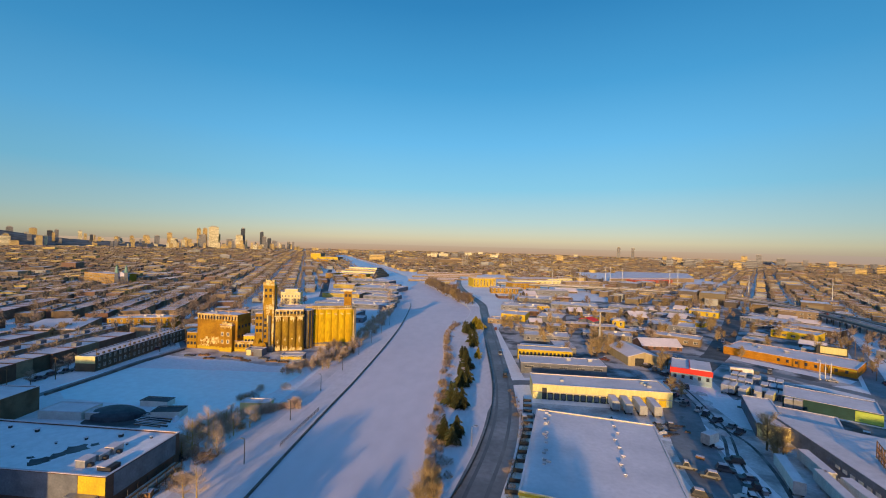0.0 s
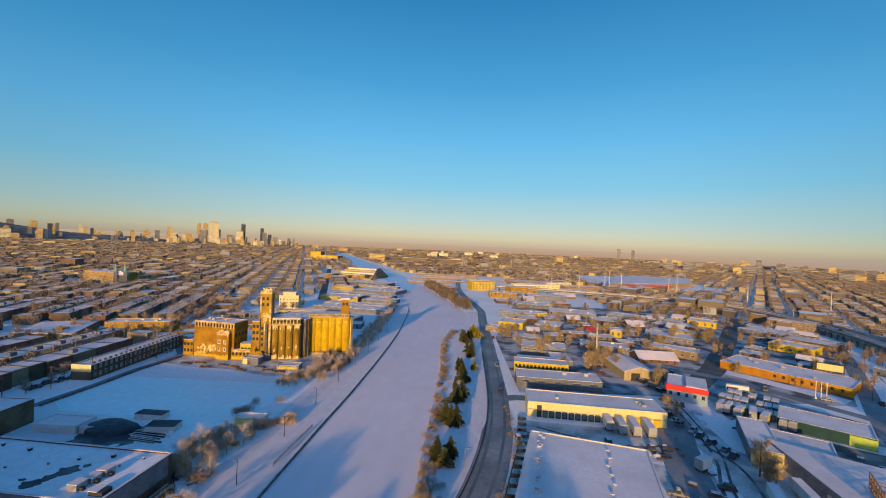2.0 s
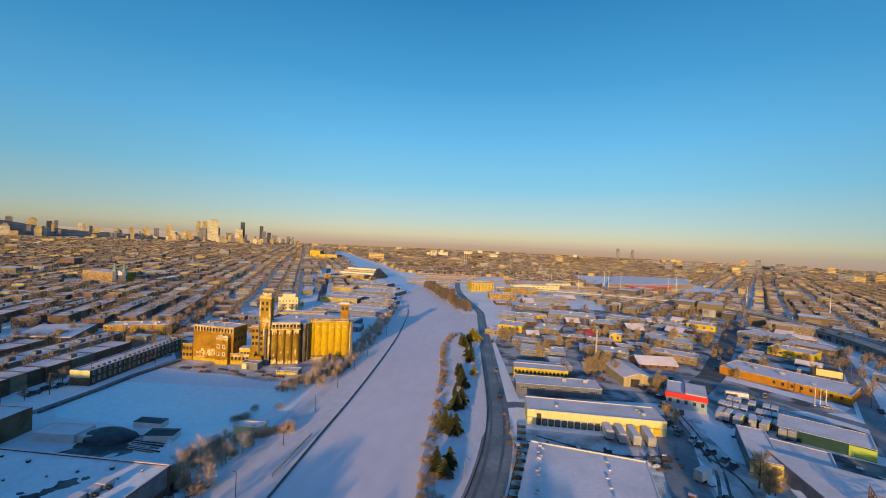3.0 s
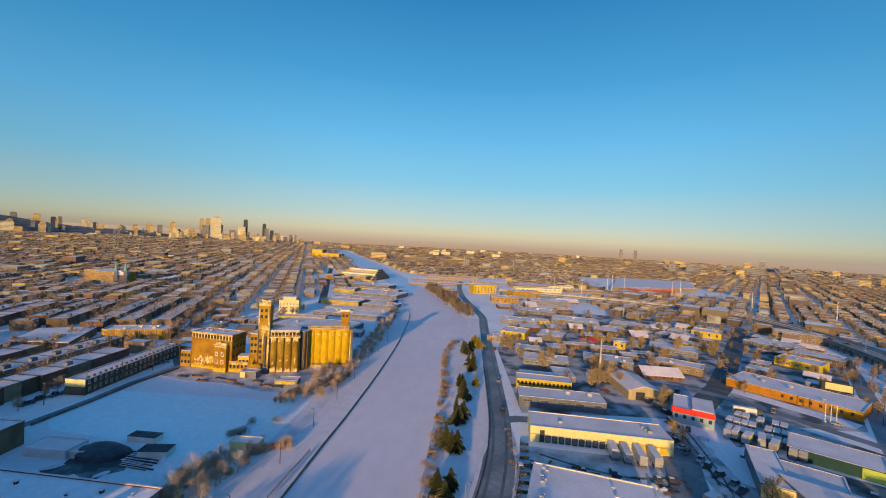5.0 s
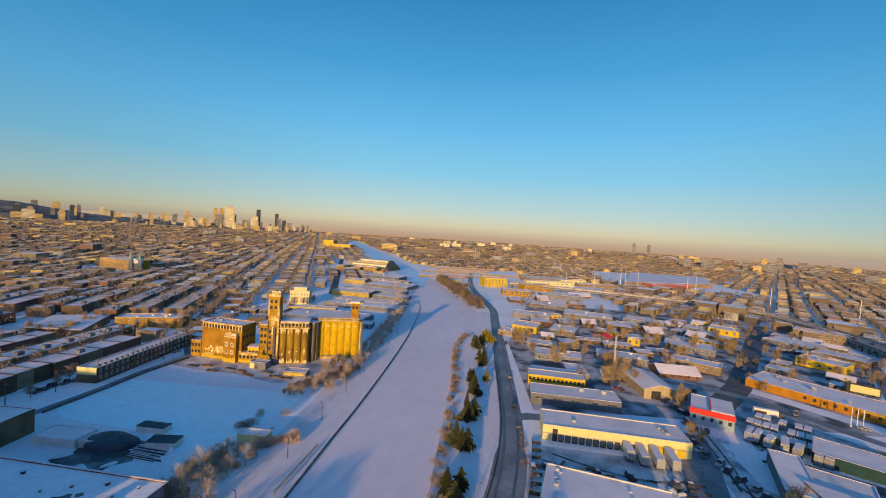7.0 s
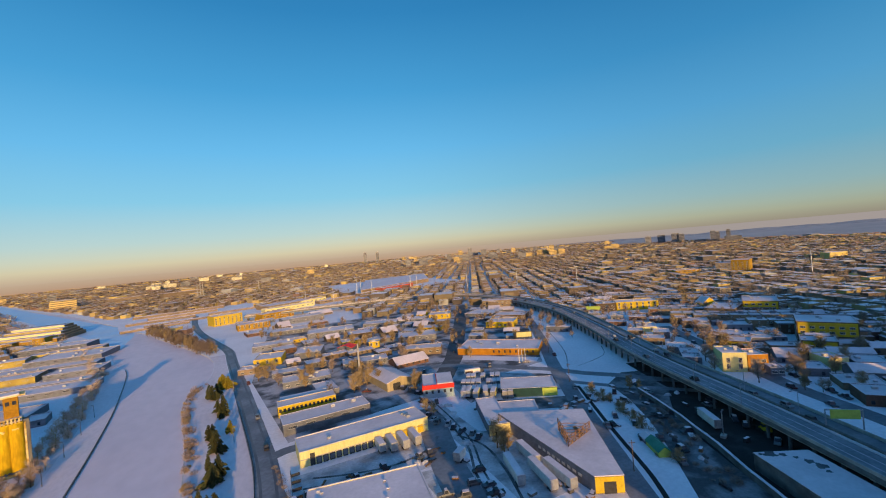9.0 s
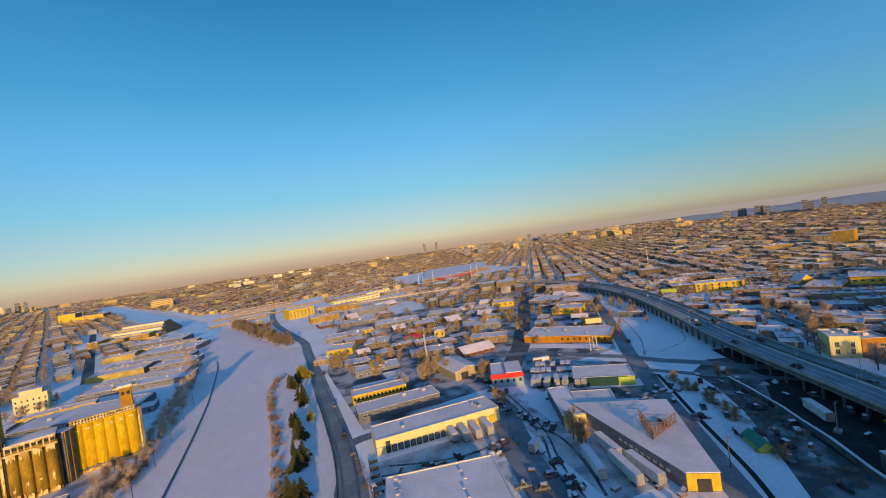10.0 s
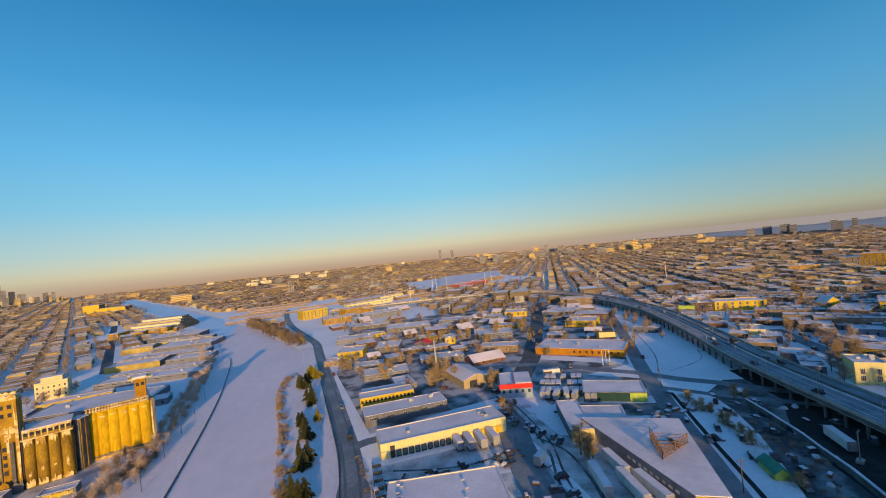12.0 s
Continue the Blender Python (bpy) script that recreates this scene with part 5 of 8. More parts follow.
def spaced(line, step):
    """Places and headings at even steps along a line."""
    left = 0.0
    for (x0, y0), (x1, y1) in zip(line, line[1:]):
        d = Vector((x1 - x0, y1 - y0))
        while left < d.length:
            yield x0 + d.x * left / d.length, y0 + d.y * left / d.length, d.normalized()
            left += step
        left -= d.length


# pier colour darkened to stand in for the shade under the deck
PIER = Mesh().tube((0, 0, 0), (0, 0, 4.8), 0.55, 0.55, 10).data("pier", CONCRETE_DARK)
for k, (x, y, d) in enumerate(spaced(VIA[8:], 9.0)):
    for off in ((-7.4, 1.0, 9.0) if k % 2 == 0 else (-7.4, )):
        if y < 430 or k % 2 == 0:
            part("pier", PIER, None, vd, at=pose(x + d.y * off, y - d.x * off, 0))
    if k % 2 == 0:
        part("pier_cap", Mesh().beam((x + d.y * -8.2, y - d.x * -8.2, 5.2), (x + d.y * 10, y - d.x * 10, 5.2), 1.4, 0.8), CONCRETE, vd)
part("edge_beam", deck(shifted(VIA, -7.4), 0.6, 4.805, 5.59), CONCRETE, vd, "pale edge beam over the piers")

# ---------------------------------------------------------------- where the town may not stand
def canal_x(y):
    """Left and right edge of the canal at y."""
    for line in (CANAL_LEFT + FAR_LEFT, CANAL_RIGHT + FAR_RIGHT):
        for (x0, y0), (x1, y1) in zip(line, line[1:]):
            if y0 <= y <= y1:
                yield x0 + (x1 - x0) * (y - y0) / (y1 - y0)
                break
        else:
            yield line[-1][0] if y > line[-1][1] else line[0][0]


STREETS = [([(100, 212), (132, 254), (200, 366), (262, 474)], 9), ([(340, 545), (560, 910), (1000, 1640), (1800, 2970)], -1), (VIA, 13), ([(98, 66), (134, 130), (164, 181), (246, 311), (270, 350)], 11),
           (ROAD_MAIN, 10), ([(-184, 90), (-178, 158), (-166, 205), (-205, 249), (-328, 478), (-570, 950)], -1.0), ([(-186, 438), (-204, 484), (-374, 923)], 1.0)]


def near_line(x, y, line, gap):
    for (x0, y0), (x1, y1) in zip(line, line[1:]):
        dx, dy = x1 - x0, y1 - y0
        t = max(0, min(1, ((x - x0) * dx + (y - y0) * dy) / (dx * dx + dy * dy)))
        if (x - x0 - t * dx) ** 2 + (y - y0 - t * dy) ** 2 < gap * gap:
            return True
    return False


KEEP_OUT = [(-172, -62, 90, 320), (-215, -90, 290, 620), (-335, -190, 670, 820), (-16, 320, 60, 300), (-20, 270, 300, 480), (-40, 140, 480, 800), (150, 300, 60, 230), (-160, -70, 55, 100), (-190, -160, 140, 222)]
KEEP_OUT += [(90, 225, -45, 62), (-294, -236, 198, 250), (-550, -455, 455, 520), (-255, -205, 228, 270), (580, 636, 462, 506), (632, 670, 398, 442), (686, 722, 348, 402), (316, 378, 255, 318), (370, 392, 215, 240), (205, 470, 775, 1170), (20, 205, 690, 800), (-190, 30, 650, 930)]


def free(x, y, pad=0.0):
    if any(a - pad < x < b + pad and c - pad < y < d + pad for a, b, c, d in KEEP_OUT):
        return False
    left, right = canal_x(y)
    if left - 18 - pad < x < right + 16 + pad and y < 2300:
        return False
    far_off = x * x + y * y > 900 ** 2
    return not any(near_line(x, y, line, gap + pad) for line, gap in STREETS if not (far_off and line is VIA))


# ---------------------------------------------------------------- rows of houses near by, one by one
def house_kind(w, d, storeys, wall, seed):
    """One town house as mesh data: wall, roof, cap and the spots for its windows."""
    h = 0.6 + storeys * 3.1
    m, r = shell(w, d, h, wall, 0.25, 0.3)
    cap = Mesh().box(-0.1, w + 0.1, -0.18, 0.32, h - 0.5, h + 0.25)
    shed = Mesh().box(w * 0.55, w * 0.8, d * 0.6, d * 0.78, h - 0.25, h + 1.4)
    stair = Mesh()
    for k in range(6):
        stair.box(w * 0.1, w * 0.1 + 1.0, -0.4 - 0.32 * (6 - k), -0.05, 0.2 * k, 0.2 * k + 0.2)
    spots = [(0.9 + i * (w - 2.0) / max(1, int(w / 3.2) - 1) - 0.4, 1.4 + 3.1 * k) for k in range(storeys) for i in range(int(w / 3.2))]
    return dict(w=w, d=d, h=h, wall=m.data("wall", wall), roof=r.data("roof", SNOW_ROOF), cap=cap.data("cornice", BRICK_TAN if seed % 2 else GREY_WALL),
                box=shed.data("roof_shed", GREY_WALL), stair=stair.data("stair", CONCRETE), spots=spots)


KINDS = [house_kind(7.5, 12, 2, BRICK_BROWN, 0), house_kind(9, 13, 2, BRICK_RED, 1), house_kind(7.5, 12, 2, BRICK_TAN, 2), house_kind(12, 13, 2, BRICK_TAN, 3), house_kind(12, 13, 2, BRICK_RED, 4), house_kind(10, 12, 2, BRICK_BROWN, 5), house_kind(9, 12, 2, BRICK_TAN, 6)]
TONES = ["brown-brick", "red-brick", "narrow tan-brick", "tan-brick", "wide red-brick", "broad brown-brick", "tan-brick"]


def town_house(kind, m, group):
    k = KINDS[kind]
    b = thing("town_house", TONES[kind] + " flat-roofed town house with snow on its roof", "house", m, group)
    part("wall", k["wall"], None, b)
    part("roof", k["roof"], None, b)
    part("cornice", k["cap"], None, b)
    if kind % 2:
        part("roof_shed", k["box"], None, b)
    part("stair", k["stair"], None, b)
    set_windows(b, WIN_HOUSE, [pose(x, 0, z) for x, z in k["spots"]])
    return b


rng = random.Random(7)
TAKEN = []
budget = 225


def house_row(x, y, heading, length, group, limit):
    """Houses shoulder to shoulder; heading: degrees of the row's front line."""
    global budget
    c, s = math.cos(radians(heading)), math.sin(radians(heading))
    at = 0.0
    first = rng.randrange(len(KINDS))
    while at < length and budget > 0:
        kind = first if rng.random() < 0.5 else rng.randrange(len(KINDS))
        k = KINDS[kind]
        px, py = x + c * at, y + s * at
        mx, my = px + c * k["w"] / 2 - s * k["d"] / 2, py + s * k["w"] / 2 + c * k["d"] / 2
        at += k["w"] + 0.05
        if not free(mx, my, 6) or math.hypot(mx, my) > limit or any((mx - a) ** 2 + (my - b) ** 2 < 45 for a, b in TAKEN):
            continue
        if rng.random() < 0.06:
            continue
        TAKEN.append((mx, my))
        town_house(kind, pose(px, py, 0, 0, 0, heading), group)
        budget -= 1


# quarter on the left bank: rows run away from the canal road
for i, x in enumerate((-208, -228, -252, -271, -299, -317, -345, -363)):
    house_row(x - 72, 236 + 154, -65, 166, "row houses of the old quarter", 480)
    house_row(x - 4, 224, -85, 140, "row houses of the old quarter", 420)
budget = 110
for i in range(9):
    for k in range(2):
        ox, oy = 262 + i * 19 + k * 14, 112 + i * 28
        house_row(ox + 0, oy + 60, -53, 100, "houses beyond the viaduct", 520)


# ---------------------------------------------------------------- the town beyond, as one mass
def town(cells, name, label):
    """Thousands of flat-roofed blocks. cells: rows of x, y, angle, width, depth, height."""
    wv, wf, rv, rf = [], [], [], []
    sg = np.array([(0, 0), (1, 0), (1, 1), (0, 1)])
    for x, y, a, w, d, h in cells:
        c, s = math.cos(a), math.sin(a)
        pts = [(x + c * (u - 0.5) * w - s * (v - 0.5) * d, y + s * (u - 0.5) * w + c * (v - 0.5) * d) for u, v in sg]
        k = len(wv)
        wv += [(px, py, 0) for px, py in pts] + [(px, py, h) for px, py in pts]
        wf += [(k + i, k + (i + 1) % 4, k + 4 + (i + 1) % 4, k + 4 + i) for i in range(4)]
        k = len(rv)
        rv += [(px, py, h - 0.3) for px, py in pts]
        rf.append((k, k + 1, k + 2, k + 3))
    ob = thing(name, label, "town", kind="stuff")
    for nm, v, f, mt in (("walls", wv, wf, TOWN_WALL), ("roofs", rv, rf, TOWN_ROOF)):
        me = bpy.data.meshes.new(nm)
        me.from_pydata(v, [], f)
        me.materials.append(mt)
        me.update()
        part(nm, me, None, ob)
    return ob


rng = random.Random(11)
cells, trees_at = [], []
RINGS = [(130, 900, 1.0), (900, 1700, 1.02), (1700, 2900, 1.35), (2900, 4930, 2.2)]
for lo, hi, grow in RINGS:
    for bank, turn_deg, y_from, y_to in ((0, 5, -1e4, 238), (0, 25, 238, 1e4), (1, -30.8, -1e4, 1e4)):
        ang = radians(turn_deg)
        c, s = math.cos(ang), math.sin(ang)
        step_u, step_v = 15.0 * grow, 11.0 * grow
        n = int(hi / min(step_u, step_v)) + 2
        for iu in range(-n, n):
            # two house rows, then a street or a lane
            u = iu * step_u * 1.5 + (0 if iu % 2 else 3.2 * grow)
            row_w, row_h = rng.uniform(0.8, 1.05), rng.choice((4.8, 5.2, 5.6, 6.2, 7.4))
            for iv in range(-n, n):
                v = iv * step_v
                if iv % 14 == 0:
                    continue
                x, y = c * u - s * v, s * u + c * v
                r = math.hypot(x, y)
                if not y_from <= y < y_to:
                    continue
                if not lo <= r < hi or y < -40 or y < abs(x) * 0.02 - 40:
                    continue
                bearing = math.degrees(math.atan2(x, y))
                if not -66 < bearing < 82:
                    continue
                left, right = canal_x(min(max(y, 20), 2290))
                if (x < left) != (bank == 0):
                    continue
                if bearing > 49 and r > 2900 - (bearing - 49) * 42:
                    continue
                if not free(x, y, 5):
                    continue
                q = rng.random()
                if q < 0.07:
                    trees_at.append((x, y, grow))
                    continue
                if rng.random() < 0.85:
                    trees_at.append((x + c * step_u * 0.85, y + s * step_u * 0.85, grow))
                if r < 620 and any((x - a) ** 2 + (y - b) ** 2 < 200 for a, b in TAKEN):
                    continue
                w, d, h = step_u * row_w, step_v * (1.0 if rng.random() < 0.7 else rng.uniform(0.5, 0.9)), row_h * rng.choice((1, 1, 0.94, 1.06, 1.35, 0.75, 1.15))
                if q > 0.985:
                    w, d, h = w * 1.9, d * 2.6, h * rng.uniform(1.0, 2.0)
                w *= rng.uniform(0.78, 1.1)
                cells.append((x + rng.gauss(0, 0.8) * grow, y + rng.gauss(0, 0.8) * grow, ang + rng.gauss(0, 0.015), w, d, h))
town(cells, "town_blocks", "dense mass of flat-roofed brick houses with snowy roofs")

# ---------------------------------------------------------------- towers of the skyline
def tower_group(name, label, spots, group):
    for x, y, w, d, h, mat in spots:
        b = thing(name, label, "tower block", pose(x, y, 0, 0, 0, math.degrees(math.atan2(-x, y))), group)
        nf, m = max(5, int(h / 7)), Mesh()
        rings = [(0, 0)] + [q for k in range(nf) for q in ((h * (k + 0.6) / nf, 0), (h * (k + 0.6) / nf, 0.5), (h * (k + 0.85) / nf, 0.5), (h * (k + 0.85) / nf, 0))] + [(h, 0)]
        for z, e in rings:
            m.v += [(-w / 2 + e, e, z), (w / 2 - e, e, z), (w / 2 - e, d - e, z), (-w / 2 + e, d - e, z)]
        for k in range(len(rings) - 1):
            for i in range(4):
                m.f.append((4 * k + i, 4 * k + (i + 1) % 4, 4 * k + 4 + (i + 1) % 4, 4 * k + 4 + i))
                m.m.append(1 if rings[k][1] and rings[k + 1][1] else 0)
        k = 4 * (len(rings) - 1)
        m.f.append((k, k + 1, k + 2, k + 3))
        m.m.append(0)
        part("wall", m, [mat, PANE], b)
        part("roof", Mesh().box(-w * 0.3, w * 0.3, d * 0.2, d * 0.8, h, h + h * 0.05), CONCRETE, b)


def at_bearing(deg, dist):
    """A place at a bearing (degrees right of the y axis) and distance."""
    return dist * math.sin(radians(deg)), dist * math.cos(radians(deg))


T_TAN = material("tower_tan", (0.60, 0.44, 0.17), (0.50, 0.36, 0.14), 0.02, 0.7, spread=0.15)
T_GREY = material("tower_grey", (0.24, 0.235, 0.23), (0.18, 0.175, 0.175), 0.02, 0.6, spread=0.2)
T_DARK = material("tower_dark_glass", (0.075, 0.085, 0.105), (0.06, 0.07, 0.085), 0.02, 0.35)
# dark tower tone with distance haze mixed into the base colour
T_HAZY = material("tower_hazy", (0.15, 0.155, 0.175), (0.19, 0.195, 0.21), 0.02, 0.6)
T_WHITE = material("tower_white", (0.76, 0.68, 0.42), (0.68, 0.60, 0.36), 0.02, 0.7)
rng = random.Random(5)
sky = []
for deg, w, h, mat in ((-52.7, 60, 84, T_TAN), (-51.8, 30, 62, T_GREY), (-50.9, 34, 66, T_GREY), (-49.6, 26, 50, T_TAN), (-48.1, 26, 116, T_WHITE), (-47.7, 20, 96, T_TAN), (-46.4, 40, 64, T_WHITE), (-45.0, 36, 74, T_GREY), (-43.8, 30, 90, T_TAN),
                       (-42.5, 44, 98, T_TAN), (-41.5, 40, 96, T_GREY), (-40.3, 40, 128, T_TAN), (-39.9, 50, 80, T_WHITE), (-38.4, 50, 76, T_TAN), (-37.4, 34, 178, T_TAN), (-37.0, 60, 120, T_GREY), (-36.75, 38, 182, T_TAN), (-35.85, 84, 198, T_WHITE), (-35.5, 60, 130, T_TAN),
                       (-34.1, 60, 84, T_GREY), (-33.05, 64, 124, T_WHITE), (-32.65, 40, 196, T_DARK), (-30.5, 34, 166, T_DARK), (-30.2, 40, 118, T_GREY), (-29.6, 36, 104, T_DARK), (-28.9, 44, 78, T_GREY)):
    x, y = at_bearing(deg, 4600 + 40 * math.sin(deg * 9))
    sky.append((x, y, w, w * 0.8, h, mat))
for i in range(190):
    x, y = at_bearing(rng.uniform(-56, -26), rng.uniform(3600, 4650))
    sky.append((x, y, rng.uniform(12, 30), 24, rng.choice((24, 30, 38, 46, 58, 76)) * rng.uniform(0.8, 1.2), rng.choice((T_TAN, T_GREY, T_TAN, T_WHITE, T_GREY, T_DARK))))
for deg, w, h, mat in ((-53.6, 60, 60, T_WHITE), (-54.4, 50, 40, T_TAN), (-52.9, 44, 34, T_TAN), (-50.4, 34, 112, T_DARK), (-49.9, 26, 118, T_GREY), (-51.6, 46, 126, T_TAN), (-53.2, 40, 130, T_GREY)):
    x, y = at_bearing(deg, 3650 if h < 100 else 4580)
    sky.append((x, y, w, w * 0.8, h, mat))
tower_group("office_tower", "distant downtown tower in warm evening light", sky, "downtown skyline")
far = []
for deg, dist, w, h, mat in ((16.3, 4150, 30, 100, T_GREY), (17.95, 4150, 28, 96, T_GREY), (53.45, 2480, 30, 44, T_GREY), (54.9, 2480, 36, 47, T_HAZY), (56.25, 2420, 24, 50, T_HAZY), (56.6, 2430, 22, 49, T_GREY), (57.05, 2420, 26, 45, T_HAZY), (58.9, 2330, 60, 13, T_GREY),
                             (60.2, 2280, 20, 50, T_HAZY), (60.66, 2280, 17, 44, T_HAZY), (61.7, 2180, 16, 52, T_HAZY), (62.1, 2160, 62, 23, T_GREY), (30.7, 3000, 26, 60, T_GREY), (29.4, 3000, 30, 52, T_TAN), (32.6, 3000, 40, 44, T_GREY),
                             (41.7, 1990, 22, 49, T_TAN), (40.1, 2040, 24, 30, T_TAN), (41.0, 2050, 30, 27, T_TAN), (42.3, 2000, 34, 24, T_TAN), (43.0, 1990, 30, 29, T_TAN), (48.8, 2150, 40, 20, T_TAN), (49.6, 2200, 34, 26, T_TAN), (38.6, 2000, 36, 22, T_TAN)):
    x, y = at_bearing(deg, dist)
    far.append((x, y, w, w * 0.8, h, mat))
for i in range(26):
    x, y = at_bearing(rng.uniform(20, 50), rng.uniform(1900, 3900))
    far.append((x, y, rng.uniform(22, 46), 30, rng.uniform(20, 40), rng.choice((T_GREY, T_GREY, T_TAN, T_GREY))))
for i in range(22):
    x, y = at_bearing(rng.uniform(-24, 12), rng.uniform(1500, 4200))
    far.append((x, y, rng.uniform(22, 56), 30, rng.uniform(14, 30), rng.choice((T_TAN, T_GREY, T_WHITE))))
tower_group("tower_block", "distant block of flats above the low town", far, "far blocks of flats")

# wooded hill behind the downtown
hill = Mesh()
hn = 60
for i in range(hn + 1):
    deg = -68 + 32 * i / hn
    prof = 118 * math.exp(-((deg + 57) / 8) ** 2) + 26 * math.exp(-((deg + 44) / 5) ** 2) + 3 * noise.noise((deg * 0.9, 0, 0)) + 2 * noise.noise((deg * 4, 3, 0))
    for dist, k in ((3700, 0.0), (4000, 0.6), (4300, 1.0), (4500, 1.0)):
        x, y = at_bearing(deg, dist)
        hill.v.append((x, y, max(0, prof * k) - 1.5))
hill.f = [(i * 4 + k, (i + 1) * 4 + k, (i + 1) * 4 + k + 1, i * 4 + k + 1) for i in range(hn) for k in range(3)]
hill.m = [0] * len(hill.f)
HILL = material("wooded_hill", (0.10, 0.09, 0.085), (0.22, 0.2, 0.19), 0.012, 0.95, fine=6)
tagged(new("hill", hill.data("hill", HILL)), "dark wooded hill behind the downtown", "hill", kind="structure")

# frozen river at the right end of the horizon
river = Mesh()
for i in range(21):
    deg = 48 + 40 * i / 20
    for dist in (max(1500, 2980 - (deg - 49) * 42), 4250):
        x, y = at_bearing(deg, dist)
        river.v.append((x, y, 0.3))
river.f = [(2 * i, 2 * i + 2, 2 * i + 3, 2 * i + 1) for i in range(20)]
river.m = [0] * 20
tagged(new("water_river", river.data("water_river", RIVER_ICE)), "wide frozen river far off", "river", kind="structure")

# low wooded shore beyond the river
shore = Mesh()
for i in range(91):
    deg = 38 + 50 * i / 90
    rise = (7 + 7 * noise.noise((deg * 0.35, 2, 0)) + 3 * noise.noise((deg * 3, 5, 0))) * min(1, (deg - 38) / 6)
    for dist, k in ((4230, 0.0), (4300, 0.6), (4600, 1.0), (4850, 1.25)):
        x, y = at_bearing(deg, dist)
        shore.v.append((x, y, max(0, rise * k) + 0.31))
shore.f = [(i * 4 + k, (i + 1) * 4 + k, (i + 1) * 4 + k + 1, i * 4 + k + 1) for i in range(90) for k in range(3)]
shore.m = [0] * len(shore.f)
# shore colour lightened to hold the haze of distance
SHORE = material("hazy_wooded_shore", (0.30, 0.29, 0.30), (0.42, 0.41, 0.43), 0.01, 0.95, fine=6)
tagged(new("hill_shore", shore.data("hill_shore", SHORE)), "low wooded shore beyond the frozen river", "shore", kind="structure")


# ---------------------------------------------------------------- trees
def bare_tree_mesh(seed, h, wide, n, twig_mat=None, low=0.22, fine=1.0, bark=None):
    """Tapered trunk with limbs, and a loose crown of fine twigs: two meshes. wide: the crown's radius."""
    r = random.Random(seed)
    wood, twigs = Mesh(), Mesh()
    lean = Vector((r.uniform(-0.05, 0.05), r.uniform(-0.05, 0.05), 1)) * h
    wood.tube((0, 0, -0.1), lean * 0.45, h * 0.022, h * 0.013, 7)
    wood.tube(lean * 0.45, lean * 0.9, h * 0.013, 0.02, 5)
    lobes = []
    for i in range(13):
        a, u = i * 2.4 + r.random(), low + (0.85 - low) * (i + 0.5) / 13
        reach = wide * math.sin(math.pi * min(1, (u * 0.9 + 0.12)) ** 0.9) * r.uniform(0.6, 1.1)
        p = lean * (u * 0.8)
        q = p + Vector((math.cos(a) * reach, math.sin(a) * reach, h * r.uniform(0.08, 0.2)))
        wood.tube(p, q, h * 0.008, 0.015, 4)
        lobes.append((p, q))
    for k in range(n):
        p, q = r.choice(lobes)
        t = r.uniform(0.15, 1.05)
        c = p.lerp(q, t) + Vector((r.gauss(0, 0.13), r.gauss(0, 0.13), r.gauss(0, 0.06))) * wide
        d = ((q - p).normalized() * 0.5 + Vector((r.gauss(0, 0.6), r.gauss(0, 0.6), r.uniform(0.0, 1.1)))).normalized()
        e = c + d * h * r.uniform(0.09, 0.23)
        s = d.cross(Vector((r.gauss(0, 1), r.gauss(0, 1), r.gauss(0, 1)))).normalized() * r.uniform(0.022, 0.048) * fine
        if c.z > 0.15:
            twigs.add([tuple(c - s), tuple(c + s), tuple(e)], [(0, 1, 2)])
    return wood.data("trunk", bark or BARK), twigs.data("crown", twig_mat or TWIG)


def bush_mesh(seed, h, wide, n, twig_mat=None):
    """Many thin stems that fan out from the ground."""
    r = random.Random(seed)
    stems, twigs = Mesh(), Mesh()
    for i in range(9):
        a = i * 2.4 + r.random()
        stems.tube((0, 0, -0.05), (math.cos(a) * wide * 0.6, math.sin(a) * wide * 0.6, h * r.uniform(0.5, 0.9)), 0.05, 0.02, 4)
    for k in range(n):
        a, f = r.uniform(0, 6.283), r.random() ** 0.6
        c = Vector((math.cos(a) * wide * f, math.sin(a) * wide * f, h * r.uniform(0.05, 0.85) * (1.05 - 0.5 * f * f)))
        d = Vector((math.cos(a) * 0.5 + r.gauss(0, 0.4), math.sin(a) * 0.5 + r.gauss(0, 0.4), r.uniform(0.4, 1.3))).normalized()
        s = d.cross(Vector((r.gauss(0, 1), r.gauss(0, 1), r.gauss(0, 1)))).normalized() * r.uniform(0.022, 0.05)
        twigs.add([tuple(c - s), tuple(c + s), tuple(c + d * h * r.uniform(0.15, 0.4))], [(0, 1, 2)])
    return stems.data("stalk", BARK), twigs.data("brush", twig_mat or TWIG)


TREE_KINDS = [bare_tree_mesh(1, 9, 2.8, 1100), bare_tree_mesh(2, 10, 2.6, 1150), bare_tree_mesh(3, 8, 3.0, 1100), bare_tree_mesh(4, 12, 3.0, 1300)]
WILLOWS = [bare_tree_mesh(11, 11, 2.7, 1500, GOLD_TWIG, 0.12), bare_tree_mesh(12, 10, 2.5, 1400, GOLD_TWIG, 0.1)]
BLUSH_TWIG = material("reddish_twigs", (0.54, 0.42, 0.34), (0.43, 0.33, 0.26), 0.5, 0.95, spread=0.2)
GOLD_BARK = material("golden_bark", (0.42, 0.31, 0.08), (0.30, 0.21, 0.06), 2.0, 0.95)
BLUSH = [bare_tree_mesh(51, 10, 3.4, 900, BLUSH_TWIG, 0.08, 0.6, GOLD_BARK), bare_tree_mesh(52, 9, 3.0, 820, BLUSH_TWIG, 0.08, 0.6, GOLD_BARK)]
